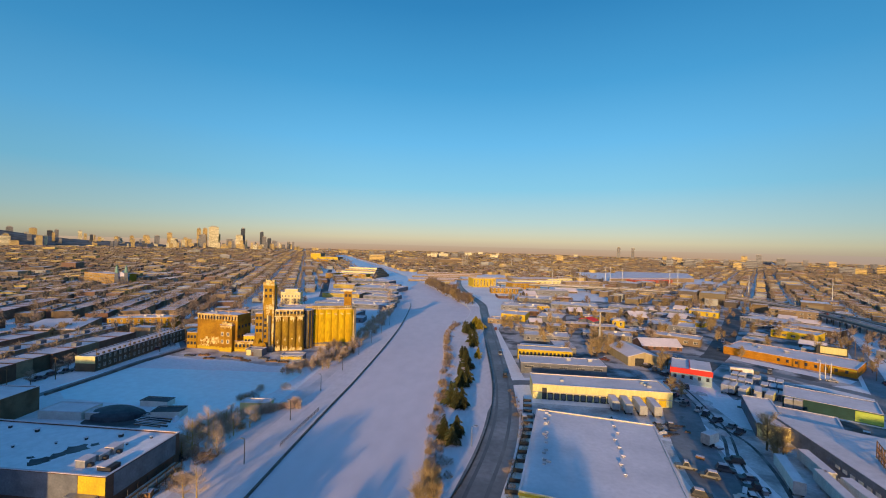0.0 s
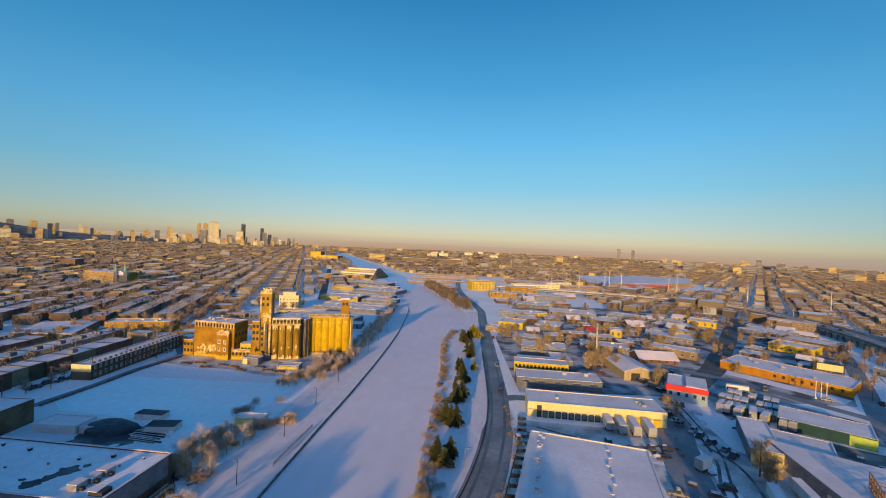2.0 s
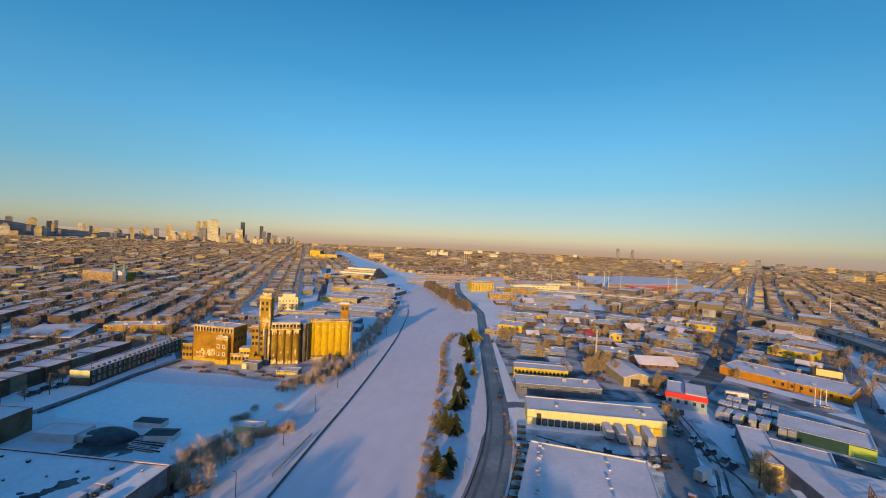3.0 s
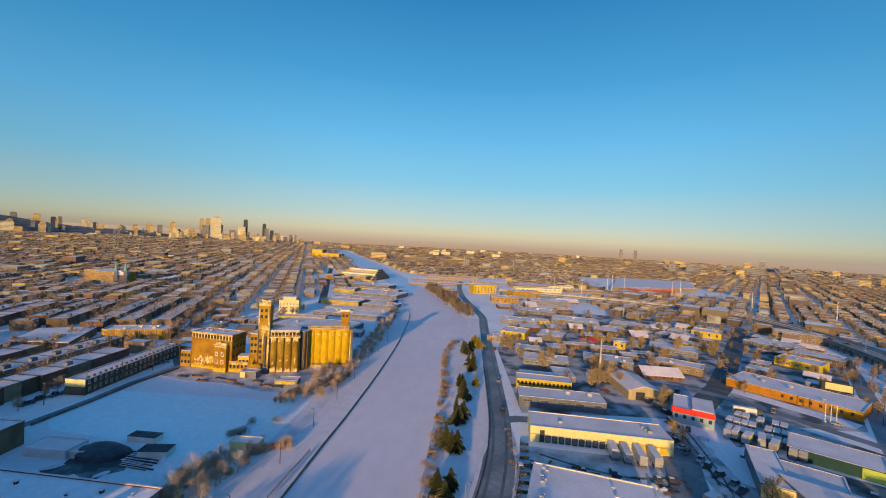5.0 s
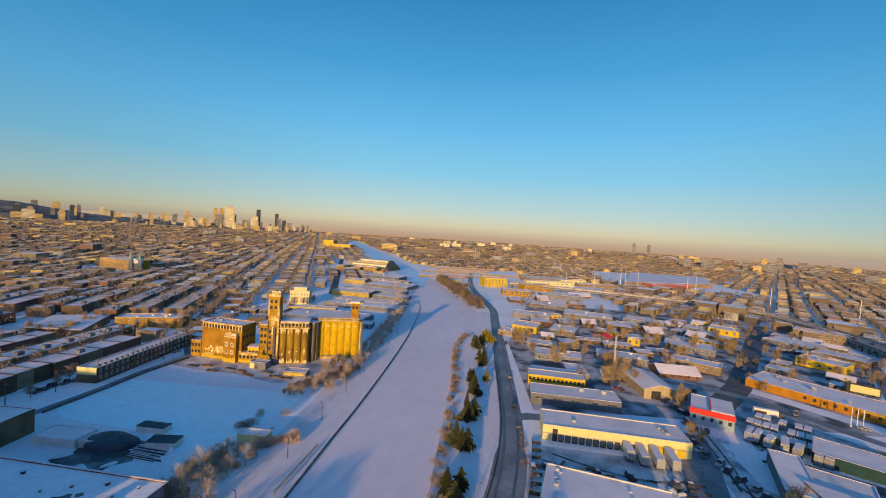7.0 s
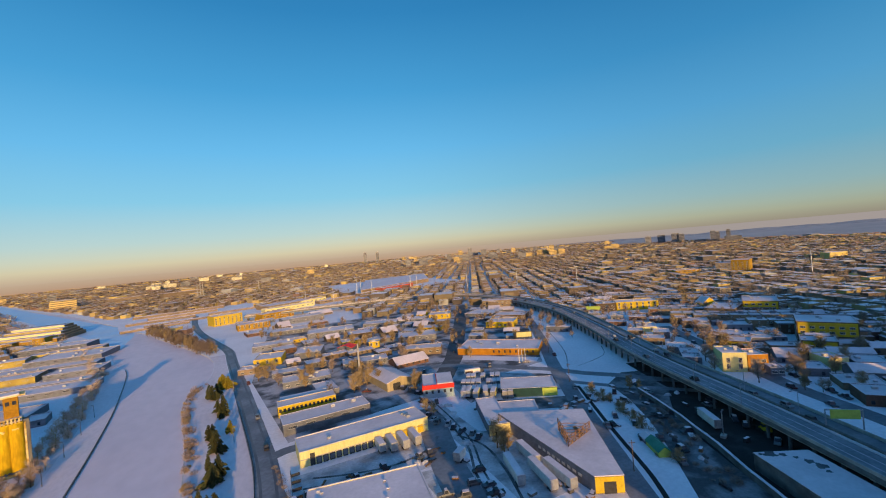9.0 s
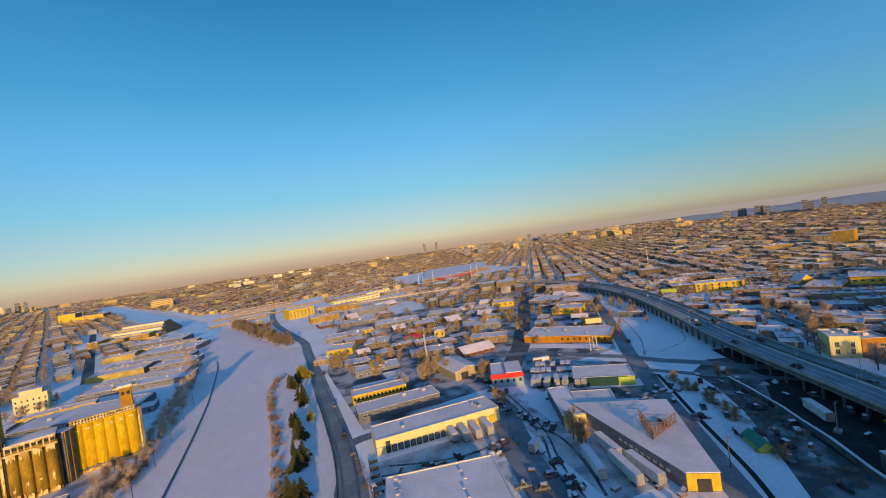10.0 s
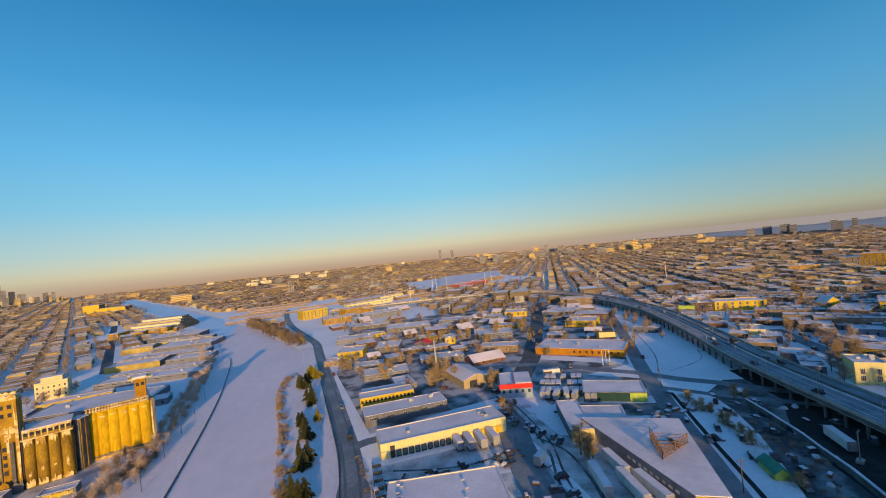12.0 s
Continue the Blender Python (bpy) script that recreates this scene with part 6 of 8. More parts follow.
BUSHES = [bush_mesh(21, 3.4, 2.2, 420), bush_mesh(22, 2.8, 1.9, 360, GOLD_TWIG), bush_mesh(23, 4.2, 2.0, 460)]


def plant(kind, x, y, size, name, label, category, group=""):
    if name != "conifer":
        size *= 1.25 if name == "tree" else 1.1
    t = thing(name, label, category, pose(x, y, 0, 0, 0, (x * 37 + y * 91) % 360), group)
    for nm, me in zip(("stalk", "brush") if name == "bush" else ("trunk", "crown"), kind):
        o = part(nm, me, None, t)
        o.scale = (size, size, size) if name == "tree" else (size * (0.8 + 0.9 * ((x * 5.1) % 1)), size * (0.8 + 0.9 * ((y * 2.3) % 1)), size * (0.6 + 0.6 * ((x * y) % 1))) if name == "bush" else (size * (0.7 + 0.5 * ((x * 7.3) % 1)), size * (0.7 + 0.5 * ((y * 3.7) % 1)), size * (0.75 + 0.4 * ((x * y) % 1)))
    return t


def thicket(name, label, category, spots):
    """Many plants of the given kinds as one mass."""
    v, f, m, mats = [], [], [], []
    for kind, x, y, size in spots:
        turn = Matrix.Rotation((x * 3.7 + y * 1.3) % 6.28, 3, "Z")
        for me in kind:
            if me.materials[0] not in mats:
                mats.append(me.materials[0])
            k, slot = len(v), mats.index(me.materials[0])
            v += [tuple(turn @ p.co * size + Vector((x, y, 0))) for p in me.vertices]
            f += [tuple(i + k for i in p.vertices) for p in me.polygons]
            m += [slot] * len(me.polygons)
    me = bpy.data.meshes.new(name)
    me.from_pydata(v, [], f)
    for mat in mats:
        me.materials.append(mat)
    me.polygons.foreach_set("material_index", m)
    me.update()
    return tagged(new(name, me), label, category, kind="stuff")


def conifer_mesh(seed, h, r0):
    r = random.Random(seed)
    tr, cr = Mesh().tube((0, 0, 0), (0, 0, h * 0.9), h * 0.022, 0.03, 6), Mesh()
    for k in range(16):
        z = h * (0.1 + 0.88 * k / 16)
        rad = r0 * (1 - k / 16.5) ** 0.8 * (0.75 + 0.5 * r.random())
        for i in range(11):
            a = 2 * math.pi * (i + r.random()) / 11
            l = rad * r.uniform(0.35, 1.5) * (1 + 0.3 * math.sin(2 * math.pi * i / 11 + seed))
            c, s = math.cos(a), math.sin(a)
            w = 0.16 * l + 0.14
            tip = (c * l, s * l, z - l * 0.28 + r.uniform(-0.1, 0.2))
            cr.add([(0, 0, z + 0.25), (c * l * 0.6 - s * w, s * l * 0.6 + c * w, z - l * 0.1), tip, (c * l * 0.6 + s * w, s * l * 0.6 - c * w, z - l * 0.1)], [(0, 1, 2), (0, 2, 3)])
            cr.add([(c * l * 0.3, s * l * 0.3, z + 0.3), (c * l * 0.75, s * l * 0.75, z + w * 0.6), tip, (c * l * 0.7, s * l * 0.7, z - w * 1.2)], [(0, 1, 2), (0, 2, 3)])
    return tr, cr


CONIFERS = []
for i in range(3):
    t, c = conifer_mesh(30 + i, 9, 2.6)
    CONIFERS.append((t.data("trunk", BARK), c.data("crown", NEEDLE)))
t, c = conifer_mesh(40, 7, 2.8)
CONIFER_GOLD = (t.data("trunk", BARK), c.data("crown", NEEDLE_GOLD))
for i, (x, y, s) in enumerate(((-10.5, 118, 0.75), (-13.2, 121, 0.7), (-9.5, 124.5, 0.72), (-11.5, 146.5, 0.9), (-13.8, 148.5, 0.85), (-9.6, 148, 0.85), (-11, 171, 0.92), (-12.6, 173.5, 0.85), (-9.4, 174, 0.9), (-11.3, 197, 0.85), (-14.5, 214, 0.9), (-13, 217, 0.8), (-9.2, 246, 1.0), (-12, 252, 0.9), (-15.6, 278, 1.0), (-17.2, 283, 0.9), (-13.5, 288, 0.9))):
    plant(CONIFERS[i % 3], x, y, s * 1.22, "conifer", "dark green conifer on the snowy canal bank", "tree", "conifers along the canal")
for x, y, s in ((-5.9, 219, 0.75), (-10.7, 301, 1.5), (-12.5, 306, 1.2), (-7.5, 299, 1.2)):
    plant(CONIFER_GOLD, x, y, s, "conifer", "yellowed conifer on the snowy canal bank", "tree", "conifers along the canal")
rng = random.Random(17)
# brush on the right bank
REEDS = [bush_mesh(61, 3.0, 1.3, 620, GOLD_TWIG), bush_mesh(62, 2.6, 1.5, 560, BLUSH_TWIG), bush_mesh(63, 3.4, 1.2, 600, BLUSH_TWIG)]
mass = []
for i in range(380):
    y = 72 + 0.62 * i + rng.uniform(-1, 1)
    if math.sin(y * 0.13) + math.sin(y * 0.41) < -0.35:
        continue
    right = list(canal_x(y))[1]
    mass.append((rng.choice((REEDS[0], BUSHES[0], BUSHES[2], BUSHES[0])), right + rng.uniform(0.2, 3.4), y, rng.choice((0.2, 0.28, 0.36, 0.5, 0.65))))
thicket("bank_reeds", "golden-brown belt of reeds and brush on the canal bank", "reeds", mass)
for i in range(44):
    y = 70 + 5.7 * i + 6 * math.sin(i * 1.9) + rng.uniform(-3, 3)
    right = list(canal_x(y))[1]
    plant(BUSHES[rng.choice((0, 0, 2, 2, 1))], right + rng.uniform(0.2, 4.6), y, rng.choice((0.25, 0.3, 0.4, 0.55, 0.85)), "bush", "bare brown shrub on the canal bank", "shrub", "bank shrubs")
for x, y, s in ((-12.8, 88, 1.1), (-11.2, 84, 1.0), (-14, 82, 1.0), (-12, 92, 0.8)):
    plant(WILLOWS[1], x, y, s * 0.8, "tree", "golden bare willow lit by low sun", "tree")
for i in range(12):
    plant(BUSHES[2 if i % 2 else 0], -12.6 + rng.uniform(-3, 3), 97 + 2.0 * i + rng.uniform(-1, 1), rng.uniform(0.3, 0.6), "bush", "tangled bare brown shrub on the snowy bank", "shrub", "bank thicket")
# hedge between road and the big warehouse
for i in range(22):
    plant(BUSHES[(i * 7) % 2], 14.0 - 0.3 * abs(i - 12) + rng.uniform(-0.8, 0.8) - (6 if i < 8 else 2), 80 + 4.2 * i, rng.uniform(0.35, 0.6), "bush", "bare golden shrub beside the road", "shrub", "roadside shrubs")
# trees by the near workshop, the field edge and below the silos
for x, y, s, k in ((-79.9, 99.3, 0.75, 0), (-84.5, 103, 0.6, 1), (-81.9, 108.8, 0.7, 0), (-77.5, 105, 0.6, 1), (-76.5, 112.4, 0.55, 1), (-75, 118.5, 0.5, 0), (-65.6, 82.5, 0.55, 0), (-68.5, 82, 0.5, 1), (-74.5, 102, 0.45, 0)):
    plant(BLUSH[k], x, y, s * 1.25, "tree", "golden bare tree in low sunlight", "tree", "trees by the workshop")
mass = []
for i in range(58):
    u, v = rng.random(), rng.random()
    x, y = -90 + 13 * u + 2 * v, 102 + 24 * v - 7 * u * (1 - v)
    mass.append(((BLUSH[0], REEDS[2], BLUSH[1], REEDS[0])[i % 4], x, y, rng.uniform(0.35, 0.6) if i % 2 == 0 else rng.uniform(0.7, 1.2)))
for i in range(30):
    u = rng.random()
    mass.append(((REEDS[2], REEDS[1])[i % 2], -79 + 11 * u + rng.uniform(-2, 2), 130 + 7 * u + rng.uniform(-2, 2), rng.uniform(0.6, 1.1)))
thicket("workshop_brush", "golden and reddish bare brush between workshop and field", "brush", mass)
for i in range(26):
    y = rng.uniform(84, 156)
    x = rng.uniform(-92, -76) if y > 104 else rng.uniform(-78, -72)
    plant(BUSHES[i % 2], x, y, rng.uniform(0.4, 0.9), "bush", "bare reddish shrub at the edge of the field", "shrub", "field-edge shrubs")
for i in range(56):
    x, y = rng.uniform(-92, -73), rng.uniform(168, 222)
    plant(BLUSH[i % 2] if i % 3 else TREE_KINDS[i % 4], x, y, rng.uniform(0.3, 0.55), "tree", "bare pinkish-brown tree below the silos", "tree", "trees below the silos")
mass = []
for i in range(95):
    y = 226 + 2.4 * i + rng.uniform(-1, 1)
    left = next(canal_x(y))
    mass.append(((REEDS[2], BLUSH[0], REEDS[1], BLUSH[1])[i % 4], left - rng.uniform(13, 23), y, rng.uniform(0.9, 1.5) if i % 2 == 0 else rng.uniform(0.4, 0.65)))
thicket("bank_brush", "pinkish bare brush along the far canal path", "brush", mass)
for i in range(24):
    y = 225 + 14 * i + rng.uniform(-3, 3)
    left = next(canal_x(y))
    plant(BLUSH[i % 2], left - rng.uniform(13, 22), y, rng.uniform(0.55, 0.85), "tree", "bare pinkish-brown tree on the canal bank", "tree", "trees on the far canal bank")
mass = []
for i in range(90):
    u = rng.random()
    x, y = -92 + 18 * u + rng.uniform(-3, 3), 176 + 34 * u + rng.uniform(-6, 6)
    mass.append(((REEDS[0], BLUSH[1], REEDS[2])[i % 3], x, y, rng.uniform(0.5, 0.9) if i % 3 != 1 else rng.uniform(0.25, 0.4)))
thicket("silo_brush", "golden bare brush on the slope below the silos", "brush", mass)
# scattered trees in the industrial quarter
for x, y, s, k in ((33, 268, 0.9, 0), (34, 262, 0.8, 1), (64, 262, 1.0, 0), (67, 256, 1.1, 1), (70, 246, 1.0, 0), (66, 240, 0.9, 1), (72, 236, 0.8, 0), (86, 214, 0.9, 0), (90, 217, 0.8, 1), (84, 210, 0.7, 0), (10, 300, 0.9, 0), (14, 306, 0.8, 1),
                   (20, 312, 0.8, 0), (76, 178, 0.75, 1), (78, 174, 0.6, 0), (84, 131, 1.0, 0), (86, 127, 0.9, 1), (83, 125, 0.8, 0), (118, 300, 0.9, 0), (124, 306, 0.9, 1), (140, 330, 0.9, 0), (178, 350, 0.9, 1), (170, 340, 0.9, 0), (150, 350, 0.9, 0), (96, 346, 0.8, 0), (52, 300, 0.8, 1), (39, 272, 1.0, 0), (56, 231, 1.1, 1), (60, 236, 0.9, 0), (118, 339, 0.9, 0), (147, 343, 1.0, 1), (15, 297, 0.9, 0)):
    plant(WILLOWS[k], x, y, s * 0.95, "tree", "golden bare tree between low buildings", "tree", "trees in the industrial quarter")
for i in range(150):
    x, y = rng.uniform(8, 270), rng.uniform(230, 520)
    if any((x - a) ** 2 + (y - b) ** 2 < (r * 0.8) ** 2 for a, b, r in FOOT) or near_line(x, y, ROAD_MAIN, 9):
        continue
    plant(WILLOWS[i % 2] if i % 3 else TREE_KINDS[i % 4], x, y, rng.uniform(0.45, 0.85), "tree", "golden bare tree between low buildings", "tree", "trees in the industrial quarter")
mass = []
for i in range(230):
    x, y = rng.uniform(215, 450), rng.uniform(90, 380)
    if near_line(x, y, VIA, 14) or any((x - a) ** 2 + (y - b) ** 2 < 60 for a, b in TAKEN):
        continue
    mass.append((TREE_KINDS[i % 4], x, y, rng.uniform(0.5, 0.8) * 1.25))
for i in range(56):
    u = rng.random()
    x, y = 216 + 84 * u + rng.uniform(4, 26), 84 + 124 * u + rng.uniform(-8, 4)
    mass.append((TREE_KINDS[i % 4], x, y, rng.uniform(0.45, 0.8)))
thicket("garden_trees", "bare brown trees among the houses beyond the viaduct", "trees", mass)
mass = []
for i in range(150):
    x, y = rng.uniform(-420, -180), rng.uniform(95, 380)
    if any((x - a) ** 2 + (y - b) ** 2 < 60 for a, b in TAKEN):
        continue
    mass.append((TREE_KINDS[i % 4], x, y, rng.uniform(0.5, 0.85) * 1.25))
for i in range(70):
    u = i / 69
    x, y = -205 - 123 * u, 249 + 229 * u
    mass.append((TREE_KINDS[i % 4], x + rng.choice((-6, 6)) + rng.uniform(-2, 2), y + rng.uniform(-3, 3), rng.uniform(0.7, 1.1)))
thicket("street_trees", "bare brown street trees among the row houses", "trees", mass)
# island of brush where the canal bends
mass = []
for i in range(190):
    t = i / 189
    x, y = -38 - 76 * t + rng.uniform(-3, 12), 430 + 225 * t + rng.uniform(-12, 12)
    mass.append((TREE_KINDS[i % 4] if i % 2 else WILLOWS[0] if i % 4 else BUSHES[0], x + 10, y, rng.uniform(0.5, 0.9) * 1.25))
thicket("canal_brush", "bare brown brush on the bend of the canal", "trees", mass)
for i in range(34):
    u = i / 33
    x, y = 124 + 28 * u + rng.uniform(-1.6, 1.6) + 4 * math.sin(u * 3), 88 + 64 * u + rng.uniform(-2, 2)
    if abs(y - 100) < 8 and abs(x - 130) < 6:
        continue
    plant(BUSHES[1] if i % 3 else WILLOWS[i % 2], x, y, rng.uniform(0.5, 1.0) if i % 3 else rng.uniform(0.35, 0.5), "bush" if i % 3 else "tree", "golden bare shrub beside the dark yard", "shrub", "shrubs beside the yard")
for x, y, s in ((232, 122, 0.8), (240, 100, 0.7), (252, 92, 0.8), (262, 108, 0.9), (274, 96, 0.8), (286, 110, 0.9), (250, 128, 0.7), (300, 98, 0.8), (222, 92, 0.6), (238, 78, 0.7), (295, 200, 0.9), (258, 145, 1.0), (252, 150, 0.9), (262, 149, 0.8), (384, 249, 1.1), (401, 227, 1.0), (436, 289, 1.2), (428, 280, 1.0), (300, 206, 0.8), (168, 140, 0.6), (171, 137, 0.5)):
    plant(WILLOWS[int(x) % 2], x, y, s, "tree", "golden bare tree among the houses", "tree", "trees among the houses")
mass = []
for i in range(46):
    u = rng.random()
    x, y = (-272 + 20 * u, 204 + 3 * u) if i % 2 else (-254 - 8 * u, 207 + 26 * u)
    mass.append((WILLOWS[i % 2] if i % 3 else TREE_KINDS[i % 4], x + rng.uniform(-3, 3), y + rng.uniform(-3, 3), rng.uniform(0.4, 0.7) * 1.25))
thicket("backyard_trees", "golden bare trees behind the row houses", "trees", mass)
for i in range(36):
    x, y = rng.uniform(112, 150), rng.uniform(92, 170)
    if not near_line(x, y, [(98, 66), (134, 130), (164, 181)], 7) and 0.6 * (y - 60) + 100 < x:
        plant(BUSHES[i % 2], x, y, rng.uniform(0.3, 0.6), "bush", "bare shrub beside the street", "shrub", "street shrubs")

# crowns over the far town, as one mass
tv, tf = [], []
for x, y, g in trees_at:
    if math.hypot(x, y) > 3300:
        continue
    hgt = rng.uniform(8.5, 14.5)
    near_by = math.hypot(x, y) < 650
    for k in range(110 if near_by else 42 if g < 1.1 else 22 if g < 1.5 else 10):
        fat = 0.32 if near_by else 0.62 if g < 1.1 else 1.0
        a, l, z = rng.uniform(0, 6.28), rng.uniform(0.8, 2.4) * g, hgt * (0.25 + 0.75 * rng.random() ** 0.8)
        w = rng.uniform(0.2, 0.5) * g * fat
        n = len(tv)
        c, s = math.cos(a), math.sin(a)
        spread = 4.3 * math.sin(math.pi * min(1, z / hgt * 0.85 + 0.1))
        px, py = x + rng.gauss(0, 0.5) * spread * g, y + rng.gauss(0, 0.5) * spread * g
        tv += [(px - s * w, py + c * w, z - 0.9), (px + s * w, py - c * w, z - 0.7), (px + c * l, py + s * l, z + rng.uniform(0, 1.5))]
        tf.append((n, n + 1, n + 2))
me = bpy.data.meshes.new("far_trees")
me.from_pydata(tv, [], tf)
me.materials.append(FAR_TWIG)
me.update()
tagged(new("far_trees", me), "bare brown street trees among the houses", "trees", kind="stuff")
# ---------------------------------------------------------------- unseen blocks added behind the camera to cast shade into the place
for x0, x1, y, dep, h in ((-205, -98, 34, 16, 18.9), (49, 56, 4, 16, 24.0), (56.5, 69, 4, 16, 27.6), (91.5, 110.5, -14, 18, 15.4), (111, 139, -14, 18, 23.0), (134.6, 197.6, -56, 18, 38.6), (205, 246, -14, 18, 18.0), (250, 290, -14, 18, 22.0), (292, 330, -14, 18, 32.0), (334, 372, -14, 18, 34.0), (374, 440, -14, 18, 38.0)):
    b, w = flat_building("apartment_block", "unseen shade block behind the camera, built as brown-brick flats", "apartment building", (x0, y), (x1, y), dep, h * 1.17, BRICK_BROWN, vents=0, seed=int(x1))
    for z in [2 + 4 * k for k in range(max(1, int(h * 1.17 / 4 - 0.4)))]:
        windows(b, WIN_WIDE, 2.4, int(w / 6), z, side="back", depth=dep, wall_w=w)
# unseen tall trees added to throw loose shade on the canal and warehouse roof
for x, y, tall in ((-65, 30, 12.5), (-61, 34, 13.5), (-57, 29, 14), (-53, 33, 12), (-50, 31, 10.5), (-37, 31, 9), (-33, 33, 10), (-30, 30, 8.5), (1.5, 24, 19), (4, 28, 21), (6.5, 22, 22), (9, 27, 20), (11.5, 25, 17)):
    for dx in (0, 1.7):
        plant(TREE_KINDS[int(x + 80 + dx) % 4], x + dx, y + dx, tall / 11, "tree", "unseen tall bare tree added to cast shade", "tree", "trees on the near bank")
# ---------------------------------------------------------------- more low buildings of the industrial quarter
rng = random.Random(23)
walls = [(GREY_WALL, "grey-rendered"), (GREY_WALL, "grey-rendered"), (BRICK_BROWN, "brown-brick"), (BRICK_BROWN, "brown-brick"), (BRICK_RED, "red-brick"), (BRICK_TAN, "tan-brick"), (GREY_WALL, "grey-rendered"), (YELLOW, "yellow-painted"), (CONCRETE_DARK, "dark-clad")]
ROUND = list(FOOT)
LANES = [([(322, 286), (352, 262)], 12), ([(100, 212), (132, 254), (200, 366), (262, 474)], 11), ([(98, 66), (134, 130), (164, 181), (246, 311), (270, 350)], 12), (VIA, 17), (ROAD_MAIN, 14), ([(60, 262), (100, 246), (128, 262), (170, 210), (186, 190)], 8),
         ([(6, 178), (40, 183), (76, 181), (76, 240)], 10), ([(280, 500), (-40, 560)], 6), ([(178, 10), (209, 66), (225, 100), (246, 132), (268, 164), (300, 214)], 8)]


def fill(n, x0, x1, y0, y1, heading, name, label, category, size, group):
    made = 0
    for _ in range(n * 20):
        x, y = rng.uniform(x0, x1), rng.uniform(y0, y1)
        w, d, h = rng.uniform(*size), rng.uniform(size[0], size[1] * 0.8), rng.uniform(2.6, 4.0) if category == "workshop" else rng.uniform(3.2, 5.4)
        rad = math.hypot(w, d) / 2
        left, right = canal_x(y)
        if left - 30 < x < right + 34 or any((x - a) ** 2 + (y - b) ** 2 < (rad + r) ** 2 * (0.5 if category == "house" else 0.7) for a, b, r in ROUND) or any(near_line(x, y, l, g + d * 0.45) for l, g in LANES):
            continue
        ROUND.append((x, y, rad))
        wall, tone = rng.choice(walls[:7] if category == "house" else walls)
        c, s = math.cos(radians(heading)), math.sin(radians(heading))
        p0 = (x - c * w / 2 + s * d / 2, y - s * w / 2 - c * d / 2)
        p1 = (p0[0] + c * w, p0[1] + s * w)
        if rng.random() < 0.2:
            b, w = gabled(name, tone + " building with a pitched snowy roof", category, p0, p1, d, h * 0.8, h * 0.8 + d * 0.2, wall, SNOW_ROOF, group, "x")
        else:
            b, w = flat_building(name, tone + " " + label, category, p0, p1, d, h, wall, vents=rng.randrange(3), seed=made, lip=0.2, group=group)
        windows(b, WIN_DARK, 1.2, max(2, int(w / 4)), max(0.8, h - 3.8), wall_w=w)
        made += 1
        if made >= n:
            break


fill(17, 8, 130, 240, 430, 2, "workshop", "flat-roofed workshop with a snowy roof", "workshop", (9, 24), "small workshops")
fill(22, 110, 290, 250, 450, -40, "workshop", "flat-roofed workshop under snow", "workshop", (9, 22), "small workshops")
fill(6, -30, 120, 480, 620, 8, "workshop", "low canal-side workshop under snow", "workshop", (12, 30), "small workshops")
fill(110, 222, 430, 90, 360, -52, "apartment_house", "apartment house beyond the viaduct", "house", (9, 20), "houses beyond the viaduct")
fill(26, 222, 345, 40, 118, -52, "apartment_house", "apartment house beyond the viaduct", "house", (9, 18), "houses beyond the viaduct")
fill(5, -330, -200, 90, 150, 5, "apartment_house", "apartment house in the old quarter", "house", (10, 20), "houses of the old quarter")
fill(10, -215, -100, 250, 330, 5, "workshop", "low shed behind the silos", "workshop", (10, 22), "small workshops")

# ---------------------------------------------------------------- vehicles
def car_meshes(l, w, h, hood, rear):
    b = Mesh()
    prof = [(0, 0.3), (0, 0.75), (hood, 0.85), (hood + 0.6, h), (l - rear - 0.4, h), (l - rear, 0.9), (l, 0.8), (l, 0.3)]
    n = len(prof)
    inset = [0.0, 0.0, 0.05, 0.18, 0.18, 0.05, 0.0, 0.0]
    b.add([(x, i, z) for (x, z), i in zip(prof, inset)] + [(x, w - i, z) for (x, z), i in zip(prof, inset)],
          [(i, n + i, n + (i + 1) % n, (i + 1) % n) for i in range(n)] + [tuple(range(n)), tuple(range(2 * n - 1, n - 1, -1))])
    g = Mesh()
    g.add([(hood + 0.05, 0.16, 0.9), (hood + 0.55, 0.24, h - 0.06), (hood + 0.55, w - 0.24, h - 0.06), (hood + 0.05, w - 0.16, 0.9)], [(0, 1, 2, 3)])
    g.v = [(x - 0.03, y, z + 0.03) for x, y, z in g.v]
    sd = Mesh()
    sd.add([(hood + 0.5, 0.03, 0.92), (l - rear - 0.1, 0.03, 0.95), (l - rear - 0.5, 0.15, h - 0.08), (hood + 0.75, 0.15, h - 0.08)], [(0, 1, 2, 3)])
    sd2 = Mesh()
    sd2.add([(x, w - y, z) for x, y, z in sd.v], [(3, 2, 1, 0)])
    wheel = Mesh().tube((0, 0, 0.32), (0, 0.22, 0.32), 0.32, 0.32, 10)
    snow = Mesh().box(hood + 0.7, l - rear - 0.5, 0.24, w - 0.24, h, h + 0.1)
    return [("body", b.data("body", CAR_PAINT)), ("windscreen", g.data("windscreen", PANE)), ("side_glass", sd.data("side_glass", PANE)), ("side_glass", sd2.data("side_glass", PANE)), ("roof_snow", snow.data("roof_snow", SNOW_ROOF))], wheel.data("wheel", DARK), l, w, hood


CARS = [car_meshes(4.4, 1.8, 1.45, 1.1, 0.7), car_meshes(4.7, 1.9, 1.8, 1.2, 0.2), car_meshes(5.2, 1.95, 1.9, 1.4, 1.7)]


